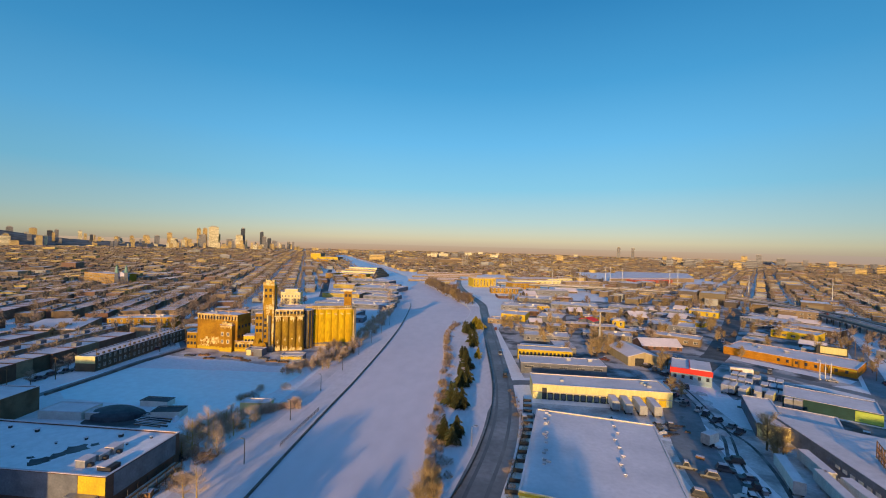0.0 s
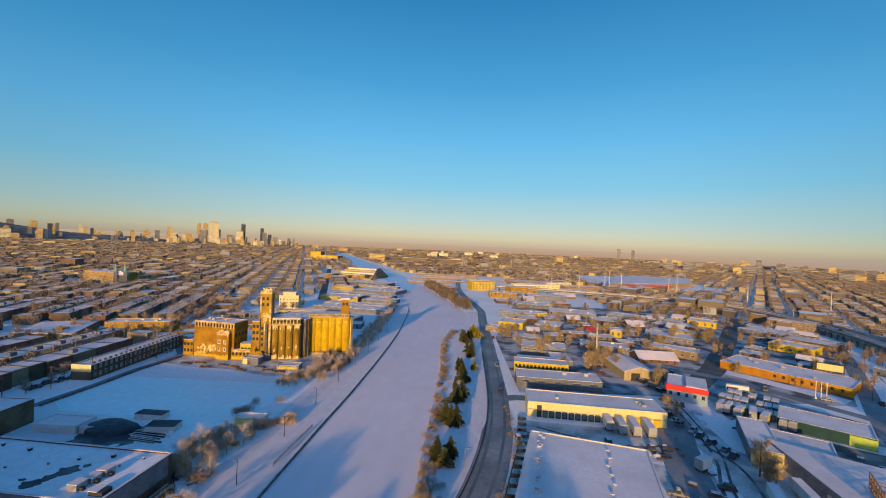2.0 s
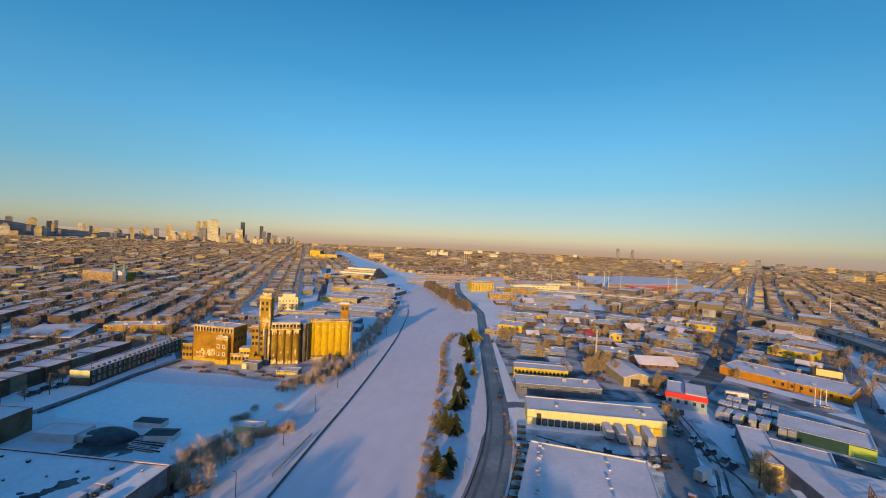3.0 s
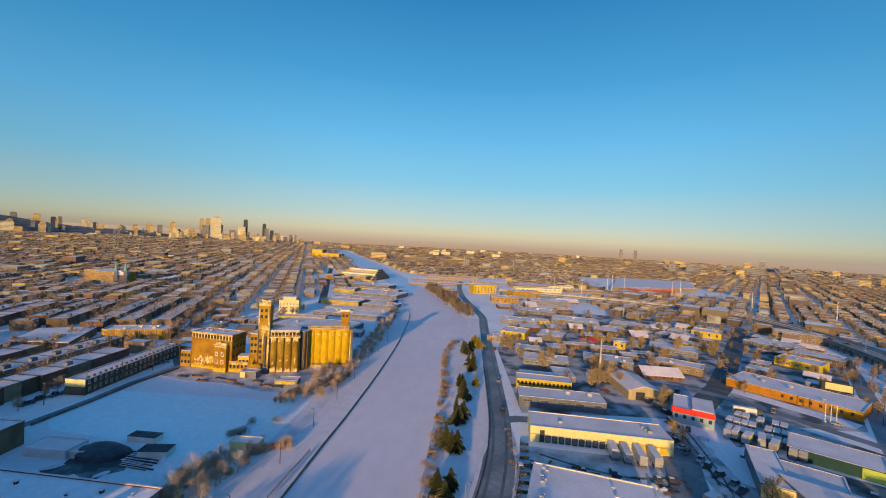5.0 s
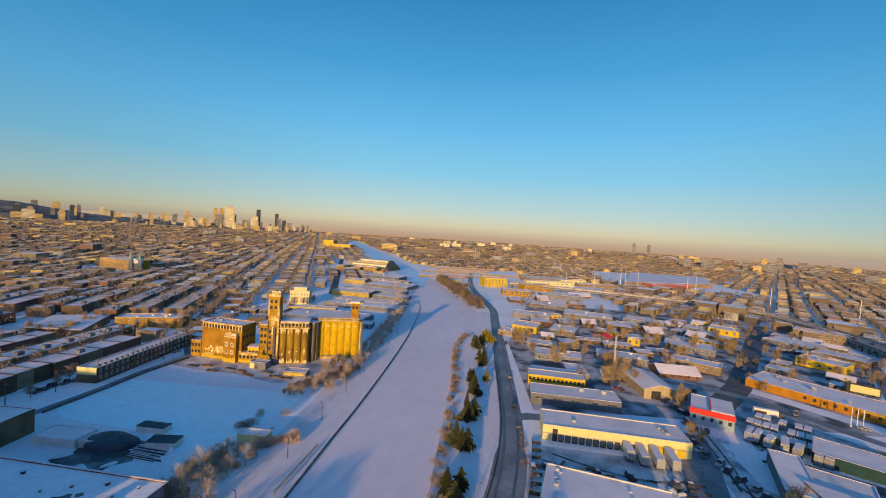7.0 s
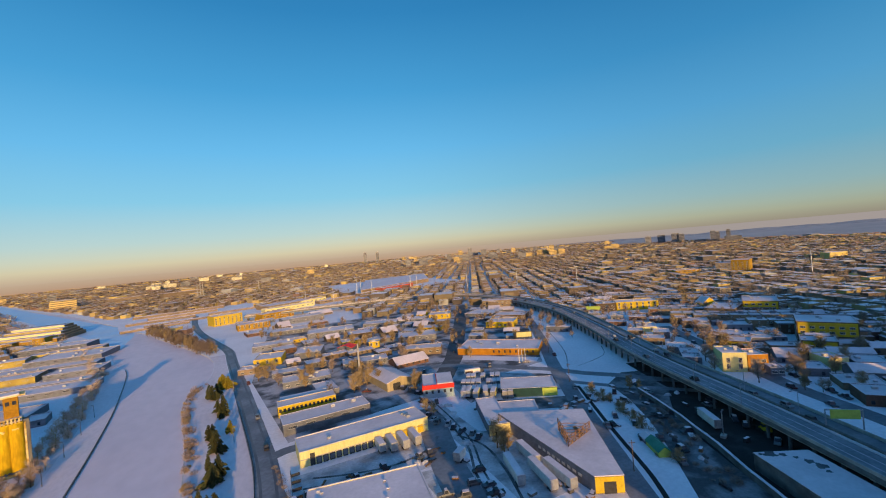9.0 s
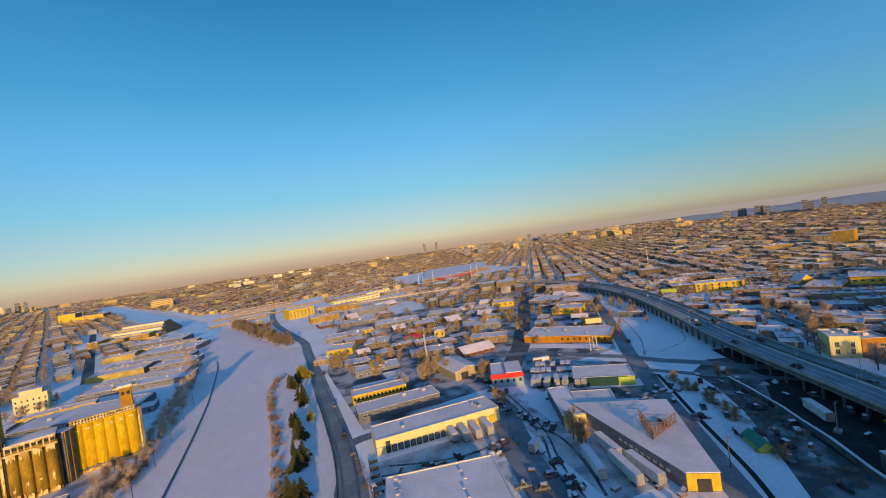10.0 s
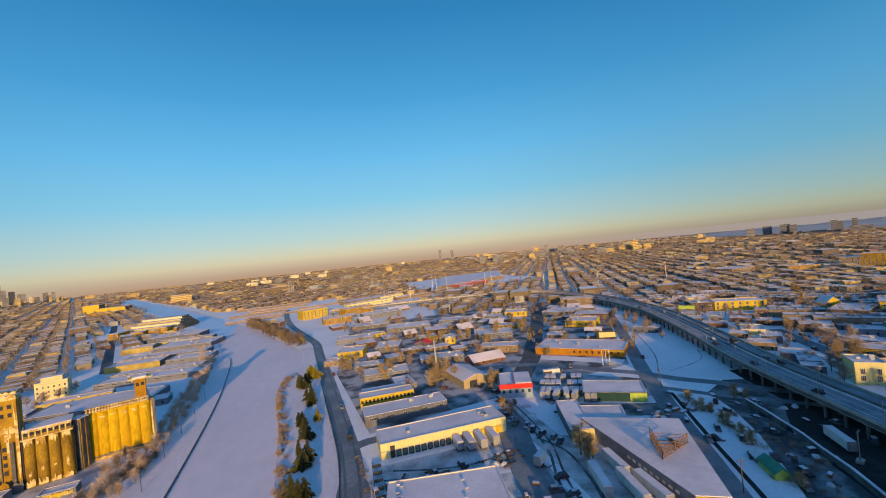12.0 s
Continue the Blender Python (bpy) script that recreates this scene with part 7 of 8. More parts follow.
def parked_car(x, y, rot, k, snowy, group, z=0.0):
    parts, wheel, l, w, hood = CARS[k]
    t = thing("car", "parked " + ("saloon car", "van-like estate car", "pickup truck")[k] + (" with snow on its roof" if snowy else " on the trodden snow"), "car", pose(x, y, z, 0, 0, rot), group)
    for nm, me in parts:
        if nm != "roof_snow" or snowy:
            part(nm, me, None, t)
    for wx in (0.8, l - 0.9):
        for wy in (-0.02, w - 0.2):
            part("wheel", wheel, None, t, at=pose(wx, wy, 0))


rng = random.Random(31)
for i in range(9):   # along the lane beside the big warehouse
    for k in range(2):
        if rng.random() < 0.85:
            parked_car(50.5 + i * 0.95 + k * 9.5 + rng.uniform(-0.4, 0.4), 84 + i * 4.6, -12 + rng.uniform(-5, 5) + 180 * (rng.random() < 0.4), rng.randrange(3), rng.random() < 0.7, "cars on the warehouse yard")
for i in range(8):
    parked_car(74 + i * 1.2 - (i % 3), 172 - i * 4.6, 40 + rng.uniform(-15, 15), rng.randrange(3), rng.random() < 0.6, "cars on the lane")
for i in range(10):
    parked_car(78 + rng.uniform(-4, 10), 186 + i * 4.2, rng.uniform(0, 360), rng.randrange(3), rng.random() < 0.6, "cars by the shop")
for i in range(14):
    parked_car(128 + rng.uniform(-4, 44), 84 + i * 4.6, 60 + rng.uniform(-20, 20), rng.randrange(3), rng.random() < 0.4, "cars on the dark yard")
for x, y, r in ((8.5, 186, 92), (7, 226, 92), (3, 300, 272), (22, 182.4, 2), (128, 116, 58), (150, 156, 58), (196, 236, 58), (140, 266, 60), (156, 292, 60), (176, 322, 240)):
    parked_car(x, y, r, rng.randrange(3), False, "cars on the streets", 0.03)
for i in range(15):
    j = 12 + rng.randrange(36)
    (x0, y0), (x1, y1) = VIA[j], VIA[j + 1]
    d = Vector((x1 - x0, y1 - y0)).normalized()
    off = rng.choice((-6, -3.2, 0.4, 4.4, 7.0))
    parked_car(x0 + d.y * off, y0 - d.x * off, math.degrees(math.atan2(d.y, d.x)) + (180 if off < 3 else 0), rng.randrange(3), False, "cars on the viaduct", 7.065)
for i in range(16):
    parked_car(14 + i * 3.4 + rng.uniform(-0.5, 0.5), 138 + rng.uniform(-1, 3), 90 + rng.uniform(-8, 8), rng.randrange(3), True, "cars on the loading yard") if rng.random() < 0.4 else None
for i in range(30):
    x, y = -189 + rng.uniform(-1, 1), 100 + i * 5.2
    parked_car(x + (y - 100) * 0.13, y, 84, rng.randrange(3), rng.random() < 0.7, "cars beside the row houses") if rng.random() < 0.6 else None


def trailer(p0, p1, box_mat, label, group, cab=False):
    at, l = along(p0, p1)
    t = thing("semi_trailer", label, "trailer", at, group)
    part("box", Mesh().box(0, l, -1.28, 1.28, 1.1, 3.9), box_mat, t)
    part("roof_snow", Mesh().box(0.05, l - 0.05, -1.22, 1.22, 3.9, 4.02), SNOW_ROOF, t)
    part("chassis", Mesh().box(0.3, l - 0.3, -0.5, 0.5, 0.85, 1.1), DARK, t)
    part("rear_frame", Mesh().box(-0.06, 0.0, -1.3, 1.3, 0.9, 3.95), STEEL, t)
    for x in (1.2, 2.5):
        for y in (-1.25, 0.85):
            part("wheel", Mesh().tube((x, y, 0.5), (x, y + 0.4, 0.5), 0.5, 0.5, 12), DARK, t)
    for y in (-0.9, 0.7):
        part("landing_leg", Mesh().box(l - 3, l - 2.8, y, y + 0.2, 0, 0.9), STEEL, t)
    if cab:
        part("cab", Mesh().box(l + 0.3, l + 2.6, -1.2, 1.2, 0.7, 3.2), CAR_PAINT, t)


for p0, p1 in (((50.6, 151.2), (51.2, 160.4)), ((55.2, 150.4), (55.8, 160.2)), ((60.2, 150.4), (60.8, 160.0)), ((46.6, 153.5), (46.9, 160.6))):
    trailer(p0, p1, WHITE, "white semi-trailer backed against a loading dock", "trailers at the docks")
for p0, p1 in (((75.7, 105.4), (80.5, 120.1)), ((82.1, 97.7), (85.5, 113.1)), ((87.4, 95.0), (89.2, 109.6)), ((87.2, 111.5), (89.4, 124.5)), ((66, 130), (70.2, 133))):
    trailer(p0, p1, WHITE, "long white semi-trailer parked on the snow", "parked trailers")
for i in range(9):
    if i in (3, 6):
        continue
    x, y = 98.5 + i * 2.3 + rng.uniform(-0.3, 0.3), 182.5 - i * 1.85 + rng.uniform(-1.6, 1.6)
    trailer((x, y), (x + 5 + rng.uniform(-0.5, 0.5), y + rng.uniform(5.2, 7.8)), rng.choice((WHITE, GREY_WALL, CREAM)), "snow-topped box trailer beside the depot", "trailers at the depot")
trailer((156.6, 92.2), (163.2, 102.6), WHITE, "pale trailer beside the viaduct", "parked trailers", True)

# small sheds, crates and heaps on the yards
def heap_mesh(seed, r, h):
    q, m = random.Random(seed), Mesh()
    rings = [(1.0, 0.0), (0.8, 0.45), (0.5, 0.8), (0.2, 1.0)]
    n = 10
    for k, (a, z) in enumerate(rings):
        for i in range(n):
            f = a * r * q.uniform(0.8, 1.2)
            m.v.append((f * math.cos(6.283 * i / n), f * math.sin(6.283 * i / n), h * z * q.uniform(0.8, 1.1) - 0.05))
    m.f = [(k * n + i, k * n + (i + 1) % n, k * n + n + (i + 1) % n, k * n + n + i) for k in range(3) for i in range(n)] + [tuple(range(3 * n, 4 * n))]
    m.m = [0] * len(m.f)
    return m


HEAPS = [heap_mesh(i, 2.0, 1.1).data("heap", SNOW_YARD if i else SNOW) for i in range(3)]
for i in range(34):
    x, y = rng.choice(((rng.uniform(60, 92), rng.uniform(70, 180)), (rng.uniform(128, 180), rng.uniform(80, 170)), (rng.uniform(12, 70), rng.uniform(133, 140)), (rng.uniform(-130, -86), rng.uniform(100, 126))))
    single("snow_mound", HEAPS[i % 3], None, "ploughed mound of dirty snow", "snow mound", pose(x, y, 0, 0, 0, i * 47), "ploughed snow").scale = (rng.uniform(0.5, 1.6), rng.uniform(0.4, 1.1), rng.uniform(0.5, 1.1))
for i in range(70):
    x, y = rng.choice(((rng.uniform(60, 70), rng.uniform(70, 130)), (rng.uniform(130, 185), rng.uniform(78, 150)), (rng.uniform(-78, -72), rng.uniform(72, 100)), (rng.uniform(108, 150), rng.uniform(135, 150)), (rng.uniform(66, 92), rng.uniform(70, 100))))
    w, d, h = rng.uniform(0.8, 4), rng.uniform(0.8, 2.2), rng.uniform(0.5, 1.6)
    single("storage_crate", Mesh().box(0, w, 0, d, 0, h, 0, 1), [rng.choice((DARK, RUST, GREY_WALL, CONCRETE_DARK)), SNOW_ROOF],
           "dark storage crate dusted with snow", "stored goods", pose(x, y, 0, 0, 0, rng.uniform(0, 90)), "goods on the yards")

# sheds on the snowy field
for p0, p1, d, h in (((-122, 127.6), (-112, 128.2), 4, 2.0), ((-110.2, 119.0), (-101.2, 120.8), 5, 2.2), ((-144.5, 112.6), (-130, 113.8), 8, 2.6), ((-129.6, 114.6), (-125.4, 115.2), 5, 2.2), ((-86.4, 130.8), (-76.4, 131.9), 4.5, 2.6)):
    flat_building("shed", "low pale shed on the snowy field", "shed", p0, p1, d, h, CREAM if p0[0] > -90 else WHITE, TARP if -124 < p0[0] < -95 else None, lip=0.1, cap=TARP if -124 < p0[0] < -95 else None)
flat_building("brick_block", "dark brick building with a snowy flat roof", "building", (-176, 101), (-150, 104), 15, 8, BRICK_BROWN, lip=0.2, vents=2, seed=4)

# ---------------------------------------------------------------- poles, lamps, masts
def lamp_post(x, y, h, rot, arm, label, group, z=0.0, mat=None):
    t = thing("street_lamp", label, "street lamp", pose(x, y, z, 0, 0, rot), group)
    part("pole", Mesh().tube((0, 0, 0), (0, 0, h), 0.14, 0.09, 8), mat or STEEL, t)
    part("arm", Mesh().beam((0, 0, h - 0.1), (arm, 0, h + 0.3), 0.12), mat or STEEL, t)
    part("lamp_head", Mesh().box(arm - 0.1, arm + 0.8, -0.18, 0.18, h + 0.2, h + 0.38), GREY_WALL, t)


for i in range(14, 66, 2):
    x, y = VIA[i]
    d = Vector((VIA[i + 1][0] - VIA[i - 1][0], VIA[i + 1][1] - VIA[i - 1][1])).normalized()
    off = 2.85 if i % 4 else -8.6
    lamp_post(x + d.y * off, y - d.x * off, 9, math.degrees(math.atan2(d.y, d.x)) + (90 if off > 0 else -90), 2.0, "tall grey lamp post on the viaduct edge", "viaduct lamps", 7.0)
for i in range(9):
    y = 70 + i * 28
    lamp_post(-66.5 - (y - 150) * 0.05, y, 6.5, 180, 0.3, "slim dark lamp post beside the canal path", "canal path lamps", mat=DARK)
for y in (118, 205, 290):
    lamp_post(-4.6, y, 6.0, 0, 0.8, "grey lamp post beside the canal road", "road lamps")
for i in range(9):
    y = 98 + i * 16
    t = thing("utility_pole", "wooden utility pole with a crossbar", "pole", pose(-183 + (y - 98) * 0.11, y, 0), "utility poles")
    part("pole", Mesh().tube((0, 0, 0), (0, 0, 9.5), 0.16, 0.12, 8), BARK, t)
    part("crossbar", Mesh().beam((-1.1, 0, 8.7), (1.1, 0, 8.7), 0.14), BARK, t)
for i in (0, 3, 5, 7, 9):
    t = thing("utility_pole", "wooden utility pole with a crossbar", "pole", pose(110 + i * 15, 92 + i * 25, 0, 0, 0, -30), "utility poles")
    part("pole", Mesh().tube((0, 0, 0), (0, 0, 10), 0.17, 0.12, 8), BARK, t)
    part("crossbar", Mesh().beam((-1.1, 0, 9.2), (1.1, 0, 9.2), 0.14), BARK, t)


def tall_mast(x, y, h, r, name, label, category, mat, group="", lights=True):
    t = thing(name, label, category, pose(x, y, 0), group)
    part("shaft", Mesh().tube((0, 0, 0), (0, 0, h), r, r * 0.55, 10), mat, t)
    if lights:
        part("light_ring", Mesh().tube((0, 0, h - 0.4), (0, 0, h), 1.1, 1.1, 10).box(-1.4, 1.4, -0.15, 0.15, h - 0.3, h + 0.1), STEEL, t)
    part("base", Mesh().box(-r * 1.6, r * 1.6, -r * 1.6, r * 1.6, 0, 0.6), CONCRETE, t)


tall_mast(65.5, 253, 22.5, 0.75, "chimney", "tall slim pale chimney among the workshops", "chimney", CONCRETE, lights=False)
for x, y, h in ((356, 616, 30), (480, 485, 31), (209, 786, 32), (214, 775, 32), (232, 765, 30), (300, 735, 30), (310, 728, 32), (640, 250, 34), (420, 560, 28), (100, 690, 28), (150, 720, 26)):
    tall_mast(x, y, h, 0.55, "light_mast", "tall pale motorway light mast", "light mast", WHITE, "motorway light masts")
for x, y, h in ((-91, 1312, 38), (-84, 1316, 40), (-78, 1320, 38), (60, 1250, 34)):
    tall_mast(x, y, h, 1.6, "chimney", "far pale factory chimney", "chimney", CONCRETE, "far chimneys", lights=False)

# church with two green copper spires in the old quarter
ch = thing("church", "grey stone church with two green copper spires", "church", pose(-468, 470, 0, 0, 0, 40))
part("nave", Mesh().box(-7, 7, 0, 30, 0, 11), GREY_WALL, ch)
part("nave_roof", Mesh().add([(-7.4, 0, 11), (7.4, 0, 11), (0, 0, 17), (-7.4, 30, 11), (7.4, 30, 11), (0, 30, 17)], [(0, 1, 2), (5, 4, 3), (0, 2, 5, 3), (2, 1, 4, 5)]), SNOW_ROOF, ch)
for x in (-6.5, 3.0):
    tb = part("bell_tower", Mesh().box(x, x + 3.6, -1.5, 2.1, 0, 16), GREY_WALL, ch)
    part("spire", Mesh().tube((x + 1.8, 0.3, 16), (x + 1.8, 0.3, 27), 2.2, 0.12, 8), COPPER, tb)

# guard rail at the road's edge and fenced stalls beside the big warehouse
rail_line = smooth_line([(-9.6, 86), (-7.6, 92.5), (-5.4, 100.7), (-2.4, 115.7), (0.6, 139), (1.9, 167), (1.2, 190), (0.0, 212), (-3.2, 262)], 4)
guard = thing("guard_rail", "dark steel guard rail at the edge of the canal road", "guard rail")
part("rail", deck(rail_line, 0.14, 0.42, 0.8), DARK, guard)
GUARD_POST = Mesh().box(-0.07, 0.07, -0.07, 0.07, 0, 0.42).data("post", DARK)
for x, y, d in spaced(rail_line, 4.0):
    part("post", GUARD_POST, None, guard, at=pose(x, y, 0))
stalls = thing("fence", "dark fence with stalls between road and warehouse", "fence")
fence_line = smooth_line([(4.5, 95.4), (6.8, 104.4), (9.1, 117.7), (11.6, 132), (12.6, 146), (13.6, 160)], 3)
for z in (0.5, 1.2):
    part("rail", deck(fence_line, 0.06, z, z + 0.16), DARK, stalls)
for k, (x, y, d) in enumerate(spaced(fence_line, 2.6)):
    part("post", Mesh().box(x - 0.08, x + 0.08, y - 0.08, y + 0.08, 0, 1.5), DARK, stalls)
    if k % 2 == 0:
        part("divider", Mesh().box(x + 0.1, x + 3.1, y - 0.06, y + 0.06, 0.2, 1.3), DARK, stalls)

# dark tarpaulin mound, stacked beams and a low wall on the field
dome = Mesh()
for k, (a, z) in enumerate(((1.0, 0.0), (0.93, 0.5), (0.75, 0.82), (0.45, 0.97), (0.1, 1.0))):
    for i in range(20):
        q = 1 + 0.06 * math.sin(3 * i * 0.314 + k)
        dome.v.append((9.2 * a * q * math.cos(i * 0.3142), 5.2 * a * q * math.sin(i * 0.3142), 2.7 * z))
dome.f = [(k * 20 + i, k * 20 + (i + 1) % 20, k * 20 + 20 + (i + 1) % 20, k * 20 + 20 + i) for k in range(4) for i in range(20)] + [tuple(range(80, 100))]
dome.m = [0] * len(dome.f)
single("covered_mound", dome, TARP, "dark mound under a tarpaulin on the snowy field", "mound", pose(-122.5, 119, 0, 0, 0, 4))
for i in range(13):
    y = 114.2 + 0.72 * i
    single("beam", Mesh().box(0, 9.5 + 2.2 * math.sin(i * 1.7), -0.16, 0.16, 0, 0.4 + 0.12 * (i % 3), 0, 1), [DARK if i % 2 else RUST, SNOW_ROOF], "long dark beam lying in the snow", "beam", pose(-111.5 - 0.3 * i, y, 0, 0, 0, -3 + 2 * math.sin(i * 2.9)), "stacked beams on the field")
tagged(new("wall_field", deck([(-163.2, 130), (-163.4, 154), (-164.6, 176), (-162.8, 200)], 0.25, 0, 0.9).data("wall_field", CONCRETE_DARK)), "low dark wall along the edge of the field", "wall", kind="structure")

# railing and pipes
fence = thing("railing", "dark steel railing on the canal wall", "railing")
for i in range(24):
    y = 108 + i * 1.15
    part("post", Mesh().box(-59.2, -59.1, y, y + 0.1, 0.15, 1.4), DARK, fence)
for z in (0.8, 1.35):
    part("rail", Mesh().beam((-59.15, 108, z), (-59.15, 134.6, z), 0.08), DARK, fence)
pr = thing("pipe_rack", "rack of dark steel pipes beside the workshop", "pipe rack", pose(-78.6, 74, 0, 0, 0, 3))
for k in range(6):
    part("pipe", Mesh().tube((0.6 + 0.7 * (k % 3), 0.5, 1.0 + 1.1 * (k // 3)), (0.6 + 0.7 * (k % 3), 18, 1.0 + 1.1 * (k // 3)), 0.22, 0.22, 8), STEEL if k % 2 else RUST, pr)
for i in range(7):
    part("frame", Mesh().beam((0.3, 1 + i * 2.8, 0), (0.3, 1 + i * 2.8, 3.4), 0.16), DARK, pr)
    part("frame", Mesh().beam((2.6, 1 + i * 2.8, 0), (2.6, 1 + i * 2.8, 3.0), 0.16), DARK, pr)
    part("crossbeam", Mesh().beam((0.3, 1 + i * 2.8, 0.75), (2.6, 1 + i * 2.8, 0.75), 0.14), DARK, pr)
# ---------------------------------------------------------------- larger single buildings further off
mall = poly_building("shopping_hall", "vast white-roofed shopping hall with a red front", "shopping centre", [(222, 808), (418, 908), (500, 1120), (320, 1110)], 8.0, BRICK_TAN)
flat_building("shop_hall", "low shop hall with a faded red front", "shop", (268, 806), (352, 848), 22, 7.0, RED_FRONT, vents=3, seed=66)
for k, (p0, p1, dep, h) in enumerate((((40, 700), (118, 722), 18, 6), ((128, 728), (196, 752), 16, 5), ((64, 752), (150, 786), 20, 6), ((210, 770), (258, 792), 14, 5))):
    b, w = flat_building("freight_shed", "long pale freight shed beside the tracks", "warehouse", p0, p1, dep, h, BRICK_TAN if k % 2 else CREAM, vents=2, seed=70 + k, group="freight sheds")
    windows(b, WIN_STRIP, 4.0, int(w / 8), 2.4, wall_w=w)

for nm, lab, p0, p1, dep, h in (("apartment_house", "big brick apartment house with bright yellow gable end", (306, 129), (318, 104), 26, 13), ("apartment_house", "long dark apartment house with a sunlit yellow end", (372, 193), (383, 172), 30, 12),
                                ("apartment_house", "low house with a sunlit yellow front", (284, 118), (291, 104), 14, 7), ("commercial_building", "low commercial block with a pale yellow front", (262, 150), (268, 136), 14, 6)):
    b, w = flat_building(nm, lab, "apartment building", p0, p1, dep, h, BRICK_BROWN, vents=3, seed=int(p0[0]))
    # yellow panel puts the low sun on this end into the wall colour
    part("gable_panel", Mesh().box(0.6, w - 0.6, -0.08, 0.05, h * 0.35, h - 0.6), YELLOW, b, "end wall panel coloured bright yellow as the lit side")
    set_windows(b, WIN_WIDE, [pose(1.6 + i * 4.4, -0.08, h * 0.45 + 3 * k) for k in range(int(h / 5.5)) for i in range(int(w / 4.5))])
    for z in [1.6 + 3.1 * k for k in range(int(h / 3.4))]:
        windows(b, WIN_HOUSE, 1.1, int(dep / 3.5), z, side="left", depth=dep, wall_w=w)

# green-roofed hut and flat depot beside the dark yard
hut, w = gabled("hut", "tent hut with a green tarpaulin roof", "hut", (123.2, 92.6), (126.8, 90.7), 9, 1.9, 3.4, GREEN_PALE, GREEN_TARP, over=0.3)
gabled("hut", "low hut under smooth snow behind the green one", "hut", (127.7, 101.2), (130.9, 99.5), 4.2, 1.5, 2.6, GREY_WALL, SNOW_ROOF, over=0.2)
dep = poly_building("depot", "flat depot with patchy snow on its roof beside the viaduct", "depot", [(125.0, 43.0), (138.8, 34.8), (153.2, 63.5), (139.5, 71.9)], 5.0, CONCRETE_DARK)
for k, (x, y, r) in enumerate(((17.2, 25.6, 1.9), (19.4, 23.4, 1.1), (20.6, 20.6, 0.8), (21.0, 17.6, 1.3), (20.8, 14.6, 1.6), (15.2, 27.2, 0.7), (19.0, 12.2, 0.8))):
    part("bare_roof_patch", Mesh().add([(x + r * (1 + 0.35 * math.sin(3 * a + k)) * math.cos(a), y + 0.9 * r * (1 + 0.3 * math.cos(5 * a)) * math.sin(a), 5.256) for a in [i * math.pi / 8 for i in range(16)]], [tuple(range(16))]), ASPHALT, dep, "dark melted patch of bare roof")
flood = thing("floodlight_pole", "tall pole with floodlights on a concrete base", "floodlight", pose(153.0, 88.4, 0, 0, 0, 20))
part("base", Mesh().box(-1.3, 1.3, -0.9, 0.9, 0, 0.9), CONCRETE, flood)
part("pole", Mesh().tube((0, 0, 0.9), (0, 0, 9.5), 0.2, 0.13, 8), STEEL, flood)
part("crossbar", Mesh().beam((-1.0, 0, 9.2), (1.0, 0, 9.2), 0.16), STEEL, flood)
for x in (-0.9, 0.9):
    part("lamp_head", Mesh().box(x - 0.3, x + 0.3, -0.35, 0.1, 9.28, 9.75), GREY_WALL, flood)
load = thing("wheel_loader", "yellow wheel loader parked in the dark yard", "wheel loader", pose(167.5, 82.0, 0, 0, 0, 60))
part("body", Mesh().box(-2.2, 1.4, -1.0, 1.0, 0.9, 1.9).box(-2.1, -0.6, -0.9, 0.9, 1.9, 2.3), YELLOW, load)
part("cab", Mesh().box(-0.6, 0.8, -0.8, 0.8, 1.9, 3.1), PANE, load)
part("cab_roof", Mesh().box(-0.7, 0.9, -0.9, 0.9, 3.1, 3.25), YELLOW, load)
part("bucket", Mesh().box(2.4, 3.3, -1.3, 1.3, 0.15, 1.2), DARK, load)
for y in (-0.7, 0.7):
    part("arm", Mesh().beam((1.2, y, 1.6), (2.6, y, 0.9), 0.25), YELLOW, load)
    for x in (-1.4, 1.0):
        part("wheel", Mesh().tube((x, y * 1.2 - 0.25, 0.65), (x, y * 1.2 + 0.25, 0.65), 0.65, 0.65, 12), DARK, load)
for x, y, r, k, snowy in ((165.2, 86.1, 30, 1, True), (175.8, 104.9, 75, 0, True), (180.6, 106.2, 70, 1, False), (171.5, 88.4, 20, 2, True), (168.4, 91.1, 40, 1, True), (144.5, 98.2, -20, 1, True), (150.8, 110, 55, 0, True), (160, 74, 20, 2, True)):
    parked_car(x, y, r, k, snowy, "cars in the dark yard")

# dark retaining wall along the lower yard
tagged(new("wall_retaining", deck([(121, 49), (128.5, 61), (134.5, 71.5), (143.4, 85), (149.5, 96.6), (154.5, 105), (163, 123), (168, 135)], 0.4, 0, 2.2).data("wall_retaining", CONCRETE_DARK)), "dark concrete retaining wall along the lower yard", "wall", kind="structure")
tagged(new("trim_wall_snow", deck([(121, 49), (128.5, 61), (134.5, 71.5), (143.4, 85), (149.5, 96.6), (154.5, 105), (163, 123), (168, 135)], 0.45, 2.202, 2.34).data("trim_wall_snow", SNOW_ROOF)), "line of snow on the retaining wall", "snow", kind="structure")

# sign gantry at the edge of the viaduct
gy = thing("sign_gantry", "steel gantry with a pale green motorway sign", "road sign", pose(168.8, 64.8, 7.062, 0, 0, -43))
for x in (0, 10):
    part("post", Mesh().tube((x, 0, 0), (x, 0, 6.4), 0.22, 0.18, 8), STEEL, gy)
part("beam", Mesh().beam((0, 0, 6.2), (10, 0, 6.2), 0.35), STEEL, gy)
part("sign_panel", Mesh().box(1.2, 9.2, -0.35, -0.2, 3.4, 6.4), GREEN_PALE, gy)

